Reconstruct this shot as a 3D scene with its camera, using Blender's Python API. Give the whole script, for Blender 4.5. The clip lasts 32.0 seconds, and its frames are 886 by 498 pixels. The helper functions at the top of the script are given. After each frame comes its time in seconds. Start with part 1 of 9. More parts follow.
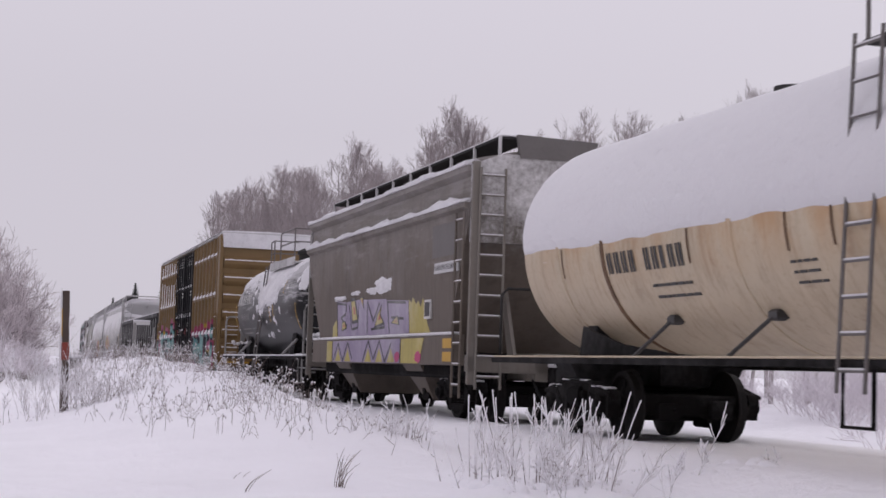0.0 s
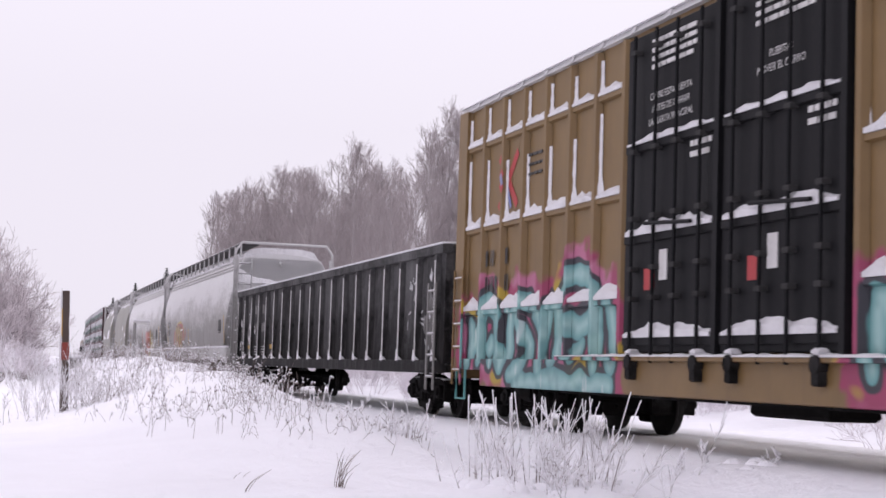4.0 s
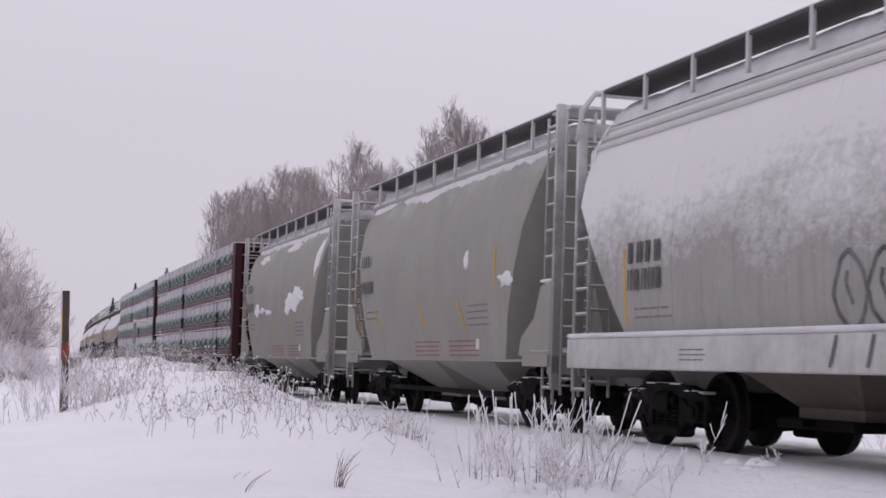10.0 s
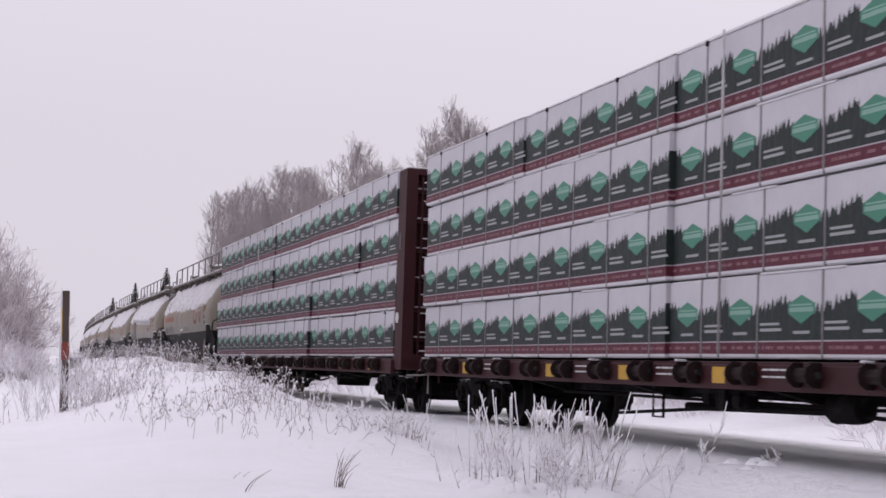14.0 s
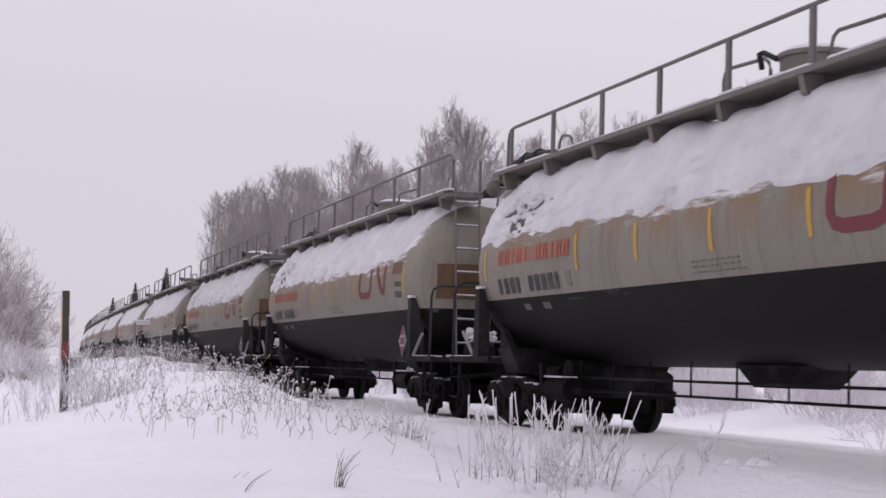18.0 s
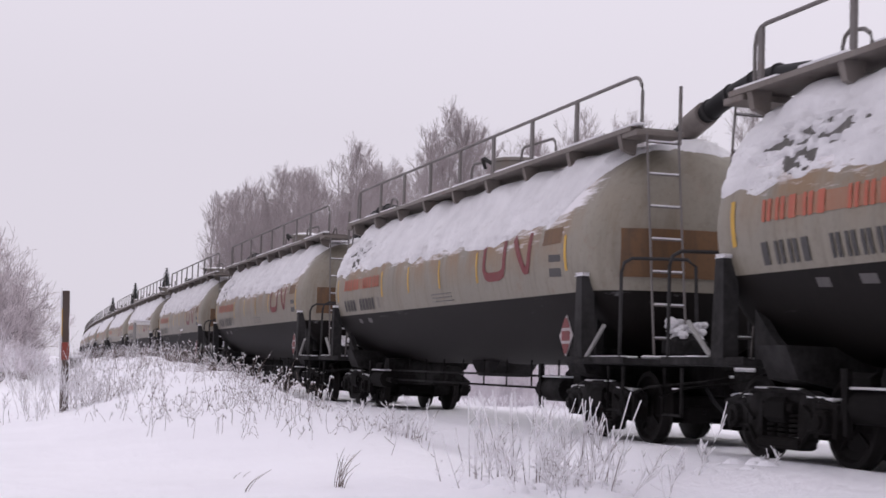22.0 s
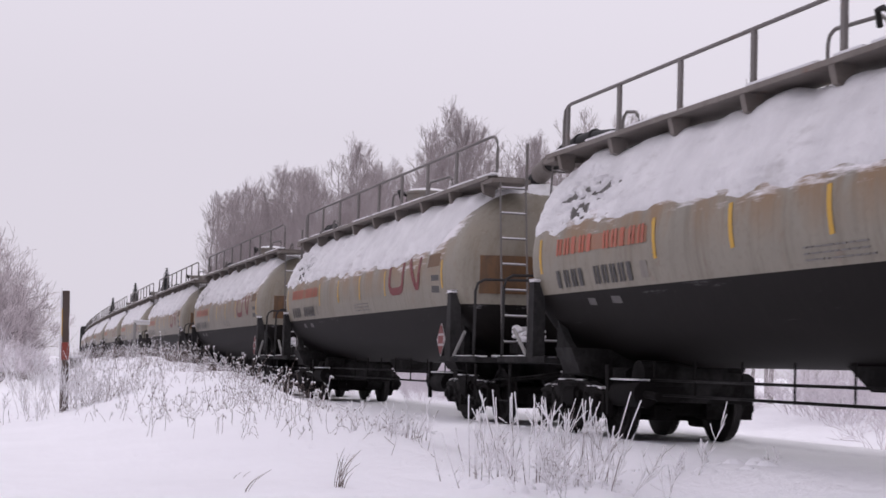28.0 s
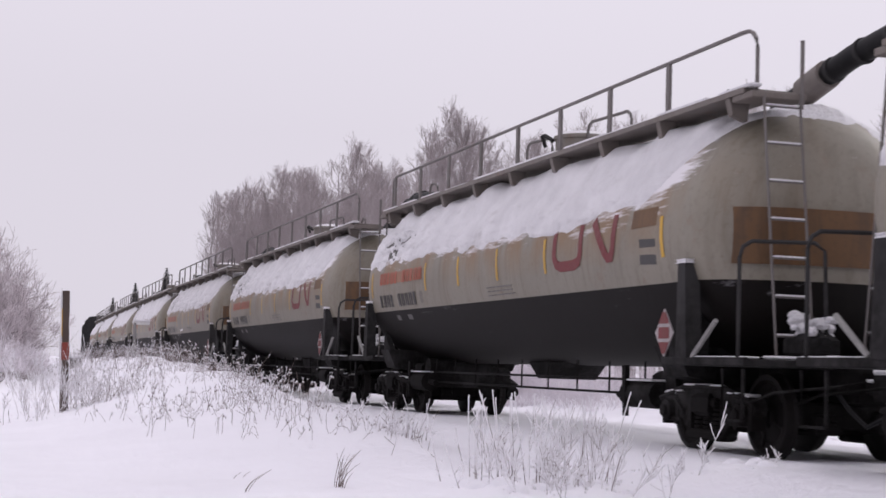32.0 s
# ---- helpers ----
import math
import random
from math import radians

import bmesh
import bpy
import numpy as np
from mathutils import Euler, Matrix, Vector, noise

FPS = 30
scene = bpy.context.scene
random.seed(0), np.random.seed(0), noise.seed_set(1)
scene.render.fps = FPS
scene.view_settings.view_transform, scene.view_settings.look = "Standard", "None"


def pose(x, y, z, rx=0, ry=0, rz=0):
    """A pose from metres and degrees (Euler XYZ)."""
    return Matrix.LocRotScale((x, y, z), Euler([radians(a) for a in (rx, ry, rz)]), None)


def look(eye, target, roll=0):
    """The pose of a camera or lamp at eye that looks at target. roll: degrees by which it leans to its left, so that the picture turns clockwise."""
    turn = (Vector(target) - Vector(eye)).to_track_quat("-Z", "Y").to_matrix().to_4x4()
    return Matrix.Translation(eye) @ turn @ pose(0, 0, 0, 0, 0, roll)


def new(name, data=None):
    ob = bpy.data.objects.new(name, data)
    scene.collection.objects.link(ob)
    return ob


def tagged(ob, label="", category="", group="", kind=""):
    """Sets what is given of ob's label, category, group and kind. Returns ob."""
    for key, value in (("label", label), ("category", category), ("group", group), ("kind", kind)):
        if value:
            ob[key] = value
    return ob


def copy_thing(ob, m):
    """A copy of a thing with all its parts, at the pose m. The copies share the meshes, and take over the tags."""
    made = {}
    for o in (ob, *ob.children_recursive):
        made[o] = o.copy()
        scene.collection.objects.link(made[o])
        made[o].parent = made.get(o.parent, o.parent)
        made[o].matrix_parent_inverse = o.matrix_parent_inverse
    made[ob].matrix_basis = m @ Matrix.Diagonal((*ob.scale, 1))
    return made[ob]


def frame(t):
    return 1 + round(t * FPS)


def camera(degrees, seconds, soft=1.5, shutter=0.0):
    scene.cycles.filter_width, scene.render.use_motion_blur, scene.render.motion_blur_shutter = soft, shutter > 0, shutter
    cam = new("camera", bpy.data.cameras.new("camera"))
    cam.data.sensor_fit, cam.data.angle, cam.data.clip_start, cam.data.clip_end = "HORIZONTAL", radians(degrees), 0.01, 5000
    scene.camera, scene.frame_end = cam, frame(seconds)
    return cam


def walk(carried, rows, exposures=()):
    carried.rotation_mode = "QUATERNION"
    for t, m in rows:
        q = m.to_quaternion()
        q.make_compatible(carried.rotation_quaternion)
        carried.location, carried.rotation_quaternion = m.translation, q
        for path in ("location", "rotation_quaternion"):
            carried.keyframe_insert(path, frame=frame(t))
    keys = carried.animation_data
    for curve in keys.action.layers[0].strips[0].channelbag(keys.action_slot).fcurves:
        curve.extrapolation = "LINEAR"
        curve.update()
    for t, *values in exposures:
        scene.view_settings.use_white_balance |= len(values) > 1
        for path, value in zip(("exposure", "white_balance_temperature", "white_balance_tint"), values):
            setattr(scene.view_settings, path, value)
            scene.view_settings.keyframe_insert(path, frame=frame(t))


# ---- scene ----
# The camera stands still beside the line, 9.1 m from the track's centre.
# x: across the track (away from the camera), y: along it, z: up from the rail tops.
EYE = (-9.139, 0.0, 0.847)
cam = camera(32.14, 32.0, soft=1.6, shutter=0.12)
stand = pose(*EYE, 94.479, 0, -17.371) @ pose(0, 0, 0, 0, 0, 1.88)
walk(cam, [(0.0, stand), (32.0, stand)], exposures=[(0.0, -0.23), (1.0, 0.11), (2.0, 0.12), (3.0, 0.26), (4.5, 0.27), (6.5, -0.16), (7.0, -0.21), (8.0, -0.32), (9.0, -0.25), (11.0, -0.14), (12.0, -0.04), (13.0, 0.02), (14.0, -0.03), (15.0, 0.08), (15.5, 0.07), (17.5, -0.09), (18.0, -0.10), (19.0, 0.00), (22.0, 0.00), (23.0, -0.03), (25.0, 0.00), (28.0, -0.01), (32.0, 0.00)])

# ---- sky: a bright even overcast ----
SUN_UP, SUN_TURN = 32.0, 75.0
world = bpy.data.worlds.new("overcast_sky")
scene.world = world
world.use_nodes = True
wn, wl = world.node_tree.nodes, world.node_tree.links
wn.clear()
w_out = wn.new("ShaderNodeOutputWorld")
w_bg = wn.new("ShaderNodeBackground")
w_sky = wn.new("ShaderNodeTexSky")
w_sky.sky_type = "NISHITA"
w_sky.sun_disc = False
w_sky.sun_elevation, w_sky.sun_rotation = radians(SUN_UP), radians(SUN_TURN)
w_sky.dust_density = 4.0
w_hsv = wn.new("ShaderNodeHueSaturation")
w_hsv.inputs["Saturation"].default_value = 0.12
w_hsv.inputs["Value"].default_value = 0.08
w_mix = wn.new("ShaderNodeMixRGB")
w_mix.inputs["Fac"].default_value = 0.9
w_mix.inputs["Color2"].default_value = (0.783, 0.735, 0.832, 1)
wl.new(w_sky.outputs["Color"], w_hsv.inputs["Color"])
wl.new(w_hsv.outputs["Color"], w_mix.inputs["Color1"])
wl.new(w_mix.outputs["Color"], w_bg.inputs["Color"])
# an overcast sky is brighter overhead than at the horizon
w_tc = wn.new("ShaderNodeTexCoord")
w_sep = wn.new("ShaderNodeSeparateXYZ")
w_up = wn.new("ShaderNodeMapRange")
w_up.inputs["From Min"].default_value, w_up.inputs["From Max"].default_value = 0.15, 1.0
w_up.inputs["To Min"].default_value, w_up.inputs["To Max"].default_value = 1.0, 1.56
wl.new(w_tc.outputs["Generated"], w_sep.inputs["Vector"])
wl.new(w_sep.outputs["Z"], w_up.inputs["Value"])
wl.new(w_up.outputs["Result"], w_bg.inputs["Strength"])
wl.new(w_bg.outputs["Background"], w_out.inputs["Surface"])
sun = new("sun", bpy.data.lights.new("sun", "SUN"))
sun.data.energy, sun.data.angle, sun.data.color = 0.6, radians(25), (1.0, 0.97, 0.95)
sun.matrix_world = look((0, 0, 60), (0 + 60 * math.sin(radians(SUN_TURN)) * -1, -60 * math.cos(radians(SUN_TURN)), 60 - 60 * math.tan(radians(SUN_UP))))


# ---- materials ----
def tree_of(name):
    m = bpy.data.materials.new(name)
    m.use_nodes = True
    nt = m.node_tree
    return m, nt.nodes, nt.links, nt.nodes["Principled BSDF"]


def noise_node(n, l, coord, scale, detail=4.0, rough=0.6, stretch=None):
    t = n.new("ShaderNodeTexNoise")
    t.inputs["Scale"].default_value, t.inputs["Detail"].default_value, t.inputs["Roughness"].default_value = scale, detail, rough
    if stretch:
        mp = n.new("ShaderNodeMapping")
        mp.inputs["Scale"].default_value = stretch
        l.new(coord, mp.inputs["Vector"])
        coord = mp.outputs["Vector"]
    l.new(coord, t.inputs["Vector"])
    return t.outputs["Fac"]


def ramp(n, l, fac, lo, hi, a=(0, 0, 0, 1), b=(1, 1, 1, 1)):
    r = n.new("ShaderNodeValToRGB")
    r.color_ramp.elements[0].position, r.color_ramp.elements[1].position = lo, hi
    r.color_ramp.elements[0].color, r.color_ramp.elements[1].color = a, b
    l.new(fac, r.inputs["Fac"])
    return r.outputs["Color"]


def mixed(n, l, fac, a, b, kind="MIX"):
    m = n.new("ShaderNodeMixRGB")
    m.blend_type = kind
    for slot, v in (("Fac", fac), ("Color1", a), ("Color2", b)):
        if isinstance(v, (int, float)):
            m.inputs[slot].default_value = v
        elif isinstance(v, tuple):
            m.inputs[slot].default_value = (*v[:3], 1)
        else:
            l.new(v, m.inputs[slot])
    return m.outputs["Color"]


def math_node(n, l, op, a, b=0.0, c=None):
    m = n.new("ShaderNodeMath")
    m.operation = op
    for i, v in enumerate((a, b, c)):
        if v is None:
            continue
        if isinstance(v, (int, float)):
            m.inputs[i].default_value = v
        else:
            l.new(v, m.inputs[i])
    return m.outputs["Value"]


def bump(n, l, bsdf, height, strength, dist=0.02):
    b = n.new("ShaderNodeBump")
    b.inputs["Strength"].default_value, b.inputs["Distance"].default_value = strength, dist
    l.new(height, b.inputs["Height"])
    l.new(b.outputs["Normal"], bsdf.inputs["Normal"])


def coords(n, l):
    tc = n.new("ShaderNodeTexCoord")
    sp = n.new("ShaderNodeSeparateXYZ")
    l.new(tc.outputs["Object"], sp.inputs["Vector"])
    return tc.outputs["Object"], sp.outputs["X"], sp.outputs["Y"], sp.outputs["Z"]


def painted(name, base, rough=0.55, dirt=(0.10, 0.085, 0.07), dirt_amt=0.5, frost=0.0, frost_z=(2.0, 4.0), streak=0.5, rust=0.0, metal=0.0, bumps=0.15, spec=0.5, dust=None, stain=None, plaster=False):
    """Weathered paint: blotches, vertical dirt streaks, rust specks, and frost dusted on from above."""
    m, n, l, b = tree_of(name)
    vec, x, y, z = coords(n, l)
    blotch = noise_node(n, l, vec, 0.9, 6, 0.65)
    grain = noise_node(n, l, vec, 14, 3)
    runs = noise_node(n, l, vec, 3.2, 4, 0.6, (1.0, 2.4, 0.16))
    col = mixed(n, l, ramp(n, l, blotch, 0.35, 0.75), base, tuple(c * 0.8 for c in base))
    f = math_node(n, l, "MULTIPLY", ramp(n, l, runs, 0.5, 0.78), streak)
    col = mixed(n, l, f, col, dirt)
    f = math_node(n, l, "MULTIPLY", ramp(n, l, grain, 0.52, 0.8), dirt_amt * 0.5)
    col = mixed(n, l, f, col, dirt)
    if rust:
        rn = noise_node(n, l, vec, 2.1, 8, 0.75)
        col = mixed(n, l, math_node(n, l, "MULTIPLY", ramp(n, l, rn, 0.58, 0.7), rust), col, (0.16, 0.065, 0.028))
    if frost:
        fz = n.new("ShaderNodeMapRange")
        fz.inputs["From Min"].default_value, fz.inputs["From Max"].default_value = frost_z
        l.new(z, fz.inputs["Value"])
        fn = mixed(n, l, 0.62, noise_node(n, l, vec, 5.0, 9, 0.8), noise_node(n, l, vec, 1.0, 5, 0.65, (1.0, 1.0, 0.6)))
        g = math_node(n, l, "ADD", fz.outputs["Result"], math_node(n, l, "MULTIPLY_ADD", fn, 1.6, -0.8))
        if plaster:
            # wind-packed snow: crisp torn edges, pitted, thicker in broad bands
            pit = mixed(n, l, 0.5, noise_node(n, l, vec, 11.0, 8, 0.8, (1.0, 0.7, 1.0)), noise_node(n, l, vec, 0.55, 4, 0.6, (1.0, 0.6, 1.6)))
            g = math_node(n, l, "ADD", fz.outputs["Result"], math_node(n, l, "MULTIPLY_ADD", pit, 2.6, -1.3))
        g = math_node(n, l, "MULTIPLY", ramp(n, l, g, 0.22 if plaster else 0.36, 0.80 if plaster else 0.70), frost)
        col = mixed(n, l, g, col, (0.72, 0.712, 0.72))
    if stain:
        # rusty wash in runs between two heights
        s0, s1, s_col, s_amt = stain
        sn = noise_node(n, l, vec, 1.5, 6, 0.65, (1.0, 0.9, 0.45))
        lo = n.new("ShaderNodeMapRange")
        lo.inputs["From Min"].default_value, lo.inputs["From Max"].default_value = s0, s1
        l.new(z, lo.inputs["Value"])
        g = math_node(n, l, "MULTIPLY", ramp(n, l, sn, 0.38, 0.58), lo.outputs["Result"])
        off_head = n.new("ShaderNodeMapRange")
        off_head.inputs["From Min"].default_value, off_head.inputs["From Max"].default_value = 6.3, 7.1
        off_head.inputs["To Min"].default_value, off_head.inputs["To Max"].default_value = s_amt, s_amt * 0.15
        l.new(math_node(n, l, "ABSOLUTE", y), off_head.inputs["Value"])
        col = mixed(n, l, math_node(n, l, "MULTIPLY", g, off_head.outputs["Result"]), col, s_col)
    if dust:
        # snow blown along the side in thin streaks
        d0, d1, d_amt, d_half = (*dust, 99.0)[:4]
        dn = noise_node(n, l, vec, 2.4, 8, 0.72, (1.0, 0.30, 2.6))
        dz = n.new("ShaderNodeMapRange")
        dz.inputs["From Min"].default_value, dz.inputs["From Max"].default_value = d0, d1
        l.new(z, dz.inputs["Value"])
        g = math_node(n, l, "ADD", dz.outputs["Result"], math_node(n, l, "MULTIPLY_ADD", dn, 2.2, -1.1))
        # the blown snow thins out round a tank's heads
        de = n.new("ShaderNodeMapRange")
        de.inputs["From Min"].default_value, de.inputs["From Max"].default_value = d_half - 0.9, d_half + 0.15
        de.inputs["To Max"].default_value = 0.85
        l.new(math_node(n, l, "ABSOLUTE", y), de.inputs["Value"])
        g = math_node(n, l, "SUBTRACT", g, de.outputs["Result"])
        col = mixed(n, l, math_node(n, l, "MULTIPLY", ramp(n, l, g, 0.42, 0.72), d_amt), col, (0.74, 0.72, 0.75))
    l.new(col, b.inputs["Base Color"])
    b.inputs["Roughness"].default_value, b.inputs["Metallic"].default_value = rough, metal
    b.inputs["Specular IOR Level"].default_value = spec
    bump(n, l, b, math_node(n, l, "ADD", grain, math_node(n, l, "MULTIPLY", blotch, 2.0)), bumps, 0.006)
    return m


def snow_material(name, tint=(0.92, 0.91, 0.952)):
    m, n, l, b = tree_of(name)
    tc = n.new("ShaderNodeNewGeometry")
    vec = tc.outputs["Position"]
    big = noise_node(n, l, vec, 0.6, 5, 0.6)
    fine = noise_node(n, l, vec, 9, 8, 0.75)
    clod = noise_node(n, l, vec, 2.6, 4, 0.6)
    col = mixed(n, l, ramp(n, l, big, 0.3, 0.75), tint, tuple(c * 0.94 for c in tint))
    col = mixed(n, l, math_node(n, l, "MULTIPLY", ramp(n, l, fine, 0.55, 0.85), 0.25), col, tuple(c * 0.9 for c in tint))
    l.new(col, b.inputs["Base Color"])
    b.inputs["Roughness"].default_value = 0.75
    b.inputs["Subsurface Weight"].default_value = 0.0
    bump(n, l, b, math_node(n, l, "ADD", math_node(n, l, "ADD", fine, math_node(n, l, "MULTIPLY", clod, 2.5)), math_node(n, l, "MULTIPLY", big, 4.0)), 0.8, 0.04)
    return m


def car_snow(name, patchy=0.55):
    m, n, l, b = tree_of(name)
    vec, x, y, z = coords(n, l)
    fine = noise_node(n, l, vec, 7, 7, 0.72)
    mid = noise_node(n, l, vec, 1.6, 5, 0.6)
    col = mixed(n, l, ramp(n, l, mid, 0.35, 0.8), (0.79, 0.78, 0.80), (0.63, 0.62, 0.64) if patchy > 0.2 else (0.79, 0.783, 0.80))
    thin = noise_node(n, l, vec, 1.9, 8, 0.75, (1.0, 0.55, 1.6))
    col = mixed(n, l, math_node(n, l, "MULTIPLY", ramp(n, l, thin, 0.56, 0.72), patchy), col, (0.44, 0.42, 0.42))
    l.new(col, b.inputs["Base Color"])
    b.inputs["Roughness"].default_value = 0.8
    bump(n, l, b, math_node(n, l, "ADD", fine, math_node(n, l, "MULTIPLY", mid, 2.0)), 1.0, 0.06)
    return m


SNOW = snow_material("field_snow")
CAR_SNOW = car_snow("settled_snow")
CLEAN_SNOW = car_snow("clean_settled_snow", 0.08)
CREAM = painted("cream_tank_paint", (0.218, 0.198, 0.158), 0.5, (0.10, 0.075, 0.048), 0.8, streak=0.62, rust=0.35, dust=(2.5, 3.15, 0.9, 7.15), stain=(2.2, 2.68, (0.19, 0.105, 0.04), 0.8))
BLACK_TANK = painted("black_tank_paint", (0.0068, 0.0054, 0.0050), 0.62, (0.014, 0.0115, 0.010), 0.6, streak=0.35, spec=0.12, dust=(1.4, 4.2, 0.2))
GLOSS_BLACK = painted("glossy_black_tank_paint", (0.003, 0.003, 0.0035), 0.36, (0.01, 0.01, 0.01), 0.4, streak=0.25, spec=0.3, dust=(1.5, 3.9, 0.5))
TAN_TANK = painted("stained_tan_tank_paint", (0.52, 0.435, 0.31), 0.5, (0.24, 0.145, 0.07), 0.7, streak=0.6, rust=0.45, dust=(2.42, 2.70, 0.75, 7.9), stain=(1.9, 2.5, (0.40, 0.22, 0.085), 0.75))
GREY_HOPPER = painted("pale_grey_hopper_paint", (0.305, 0.297, 0.282), 0.6, (0.16, 0.145, 0.125), 0.5, frost=0.84, frost_z=(1.65, 3.45), streak=0.55, bumps=0.6, plaster=True)
TEAR_HOPPER = painted("warm_grey_hopper_paint", (0.262, 0.254, 0.226), 0.5, (0.15, 0.135, 0.115), 0.3, frost=0.25, frost_z=(3.3, 4.6), streak=0.35)
DULL_HOPPER = painted("dirty_grey_hopper_paint", (0.122, 0.099, 0.079), 0.65, (0.05, 0.041, 0.034), 0.6, frost=0.10, frost_z=(1.0, 5.0), streak=0.6, dust=(1.9, 5.5, 0.10))
FROSTED_STEEL = painted("frosted_grey_steel", (0.24, 0.234, 0.226), 0.6, (0.08, 0.07, 0.065), 0.5, frost=0.6, frost_z=(0.0, 6.0), streak=0.2)
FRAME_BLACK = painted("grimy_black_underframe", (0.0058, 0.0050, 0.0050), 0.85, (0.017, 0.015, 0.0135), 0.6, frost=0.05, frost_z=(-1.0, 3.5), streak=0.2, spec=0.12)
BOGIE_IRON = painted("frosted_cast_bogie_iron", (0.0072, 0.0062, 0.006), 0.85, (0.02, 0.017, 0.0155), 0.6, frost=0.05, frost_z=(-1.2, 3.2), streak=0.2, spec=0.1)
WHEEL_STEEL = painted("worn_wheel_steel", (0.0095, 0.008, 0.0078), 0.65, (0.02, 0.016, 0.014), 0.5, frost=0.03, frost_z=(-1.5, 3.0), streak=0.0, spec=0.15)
RAIL_STEEL = painted("rail_steel", (0.12, 0.09, 0.075), 0.45, (0.06, 0.04, 0.03), 0.5, metal=0.6, streak=0.0)
GREY_RAIL = painted("galvanised_handrail", (0.145, 0.132, 0.127), 0.6, (0.06, 0.045, 0.034), 0.6, metal=0.1, streak=0.3, rust=0.35)
MAROON = painted("maroon_bulkhead_paint", (0.040, 0.0085, 0.011), 0.6, (0.018, 0.009, 0.009), 0.5, streak=0.4, spec=0.25)
GON_BLACK = painted("scuffed_black_gondola_paint", (0.0095, 0.0088, 0.0092), 0.7, (0.075, 0.07, 0.07), 0.5, frost=0.12, frost_z=(-1.0, 6.0), streak=0.75, spec=0.14)
DOOR_BLACK = painted("black_plug_door_paint", (0.0065, 0.0065, 0.008), 0.6, (0.02, 0.018, 0.018), 0.6, streak=0.35, spec=0.16)
RED_PAINT = painted("red_stencil_paint", (0.38, 0.025, 0.03), 0.5, (0.2, 0.05, 0.03), 0.6, streak=0.3)
MARK_RED = painted("faded_maroon_mark_paint", (0.15, 0.012, 0.016), 0.55, (0.10, 0.05, 0.03), 0.8, streak=0.5)
NOTICE_RED = painted("faded_notice_red", (0.26, 0.10, 0.085), 0.55, (0.2, 0.14, 0.12), 0.6, streak=0.3)
DULL_WHITE = painted("dull_placard_white", (0.36, 0.33, 0.33), 0.5, (0.2, 0.17, 0.16), 0.6, streak=0.4)
DULL_LIGHT_STEEL = painted("dull_warm_grey_steel", (0.19, 0.172, 0.15), 0.6, (0.09, 0.07, 0.055), 0.6, streak=0.5, rust=0.2)
WALK_GRATE = painted("rusty_walkway_steel", (0.15, 0.128, 0.112), 0.7, (0.045, 0.03, 0.022), 0.7, frost=0.06, frost_z=(2.0, 5.5), streak=0.3, rust=0.5)
ORANGE_RED = painted("faded_orange_red_panel", (0.36, 0.075, 0.038), 0.5, (0.3, 0.2, 0.1), 0.6, streak=0.3)
YELLOW_PAINT = painted("yellow_marker_paint", (0.50, 0.29, 0.025), 0.5, (0.3, 0.2, 0.05), 0.5, streak=0.3)
WHITE_PAINT = painted("white_stencil_paint", (0.62, 0.61, 0.60), 0.5, (0.3, 0.28, 0.25), 0.5, streak=0.3)
GREY_TEXT = painted("worn_grey_stencil_paint", (0.15, 0.142, 0.135), 0.55, (0.22, 0.21, 0.2), 0.8, streak=0.3)
DARK_PAINT = painted("dark_stencil_paint", (0.035, 0.033, 0.033), 0.55, (0.1, 0.09, 0.08), 0.5, streak=0.2)
BROWN_PANEL = painted("rust_brown_panel_paint", (0.115, 0.055, 0.017), 0.6, (0.025, 0.015, 0.01), 0.9, streak=0.8)
TIMBER = painted("weathered_post_timber", (0.075, 0.055, 0.045), 0.85, (0.03, 0.025, 0.02), 0.6, streak=0.7, bumps=0.5)
RED_BAND = painted("red_reflective_band", (0.22, 0.035, 0.022), 0.5, (0.1, 0.03, 0.02), 0.5, streak=0.4)
BARK = painted("grey_birch_bark", (0.13, 0.112, 0.112), 0.9, (0.06, 0.052, 0.052), 0.6, streak=0.3)
# the wood's rime colours, paled further to stand in for distant haze
HAZE_TWIG = painted("rime_and_haze_twigs", (0.36, 0.318, 0.322), 0.9, (0.22, 0.19, 0.192), 0.5, streak=0.0)
TREE_LIMB = painted("rime_and_haze_limbs", (0.40, 0.362, 0.365), 0.9, (0.24, 0.212, 0.212), 0.5, streak=0.3)
FROST_TWIG = painted("frost_covered_twigs", (0.76, 0.72, 0.755), 0.9, (0.52, 0.475, 0.49), 0.6, streak=0.0)
THICKET_TWIG = painted("hoar_grey_brush", (0.56, 0.505, 0.525), 0.9, (0.30, 0.262, 0.268), 0.7, streak=0.0)
STEM_BROWN = painted("grey_brown_stems", (0.32, 0.284, 0.278), 0.9, (0.10, 0.082, 0.076), 0.6, streak=0.0)
DRY_STALK = painted("dry_brown_stalks", (0.19, 0.155, 0.143), 0.9, (0.09, 0.07, 0.063), 0.6, streak=0.0)
WHITE_STALK = painted("snow_crusted_stalks", (0.86, 0.85, 0.875), 0.9, (0.74, 0.72, 0.735), 0.4, streak=0.0)
SPRUCE = painted("dark_spruce_needles", (0.05, 0.055, 0.055), 0.9, (0.25, 0.24, 0.25), 0.6, streak=0.0)
SCRAPED = painted("scraped_dirty_paint", (0.07, 0.064, 0.058), 0.7, (0.25, 0.24, 0.24), 0.8, streak=0.5)
STENCIL_DIM = painted("dim_grey_stencil_paint", (0.085, 0.078, 0.075), 0.6, (0.03, 0.03, 0.03), 0.8, streak=0.5)
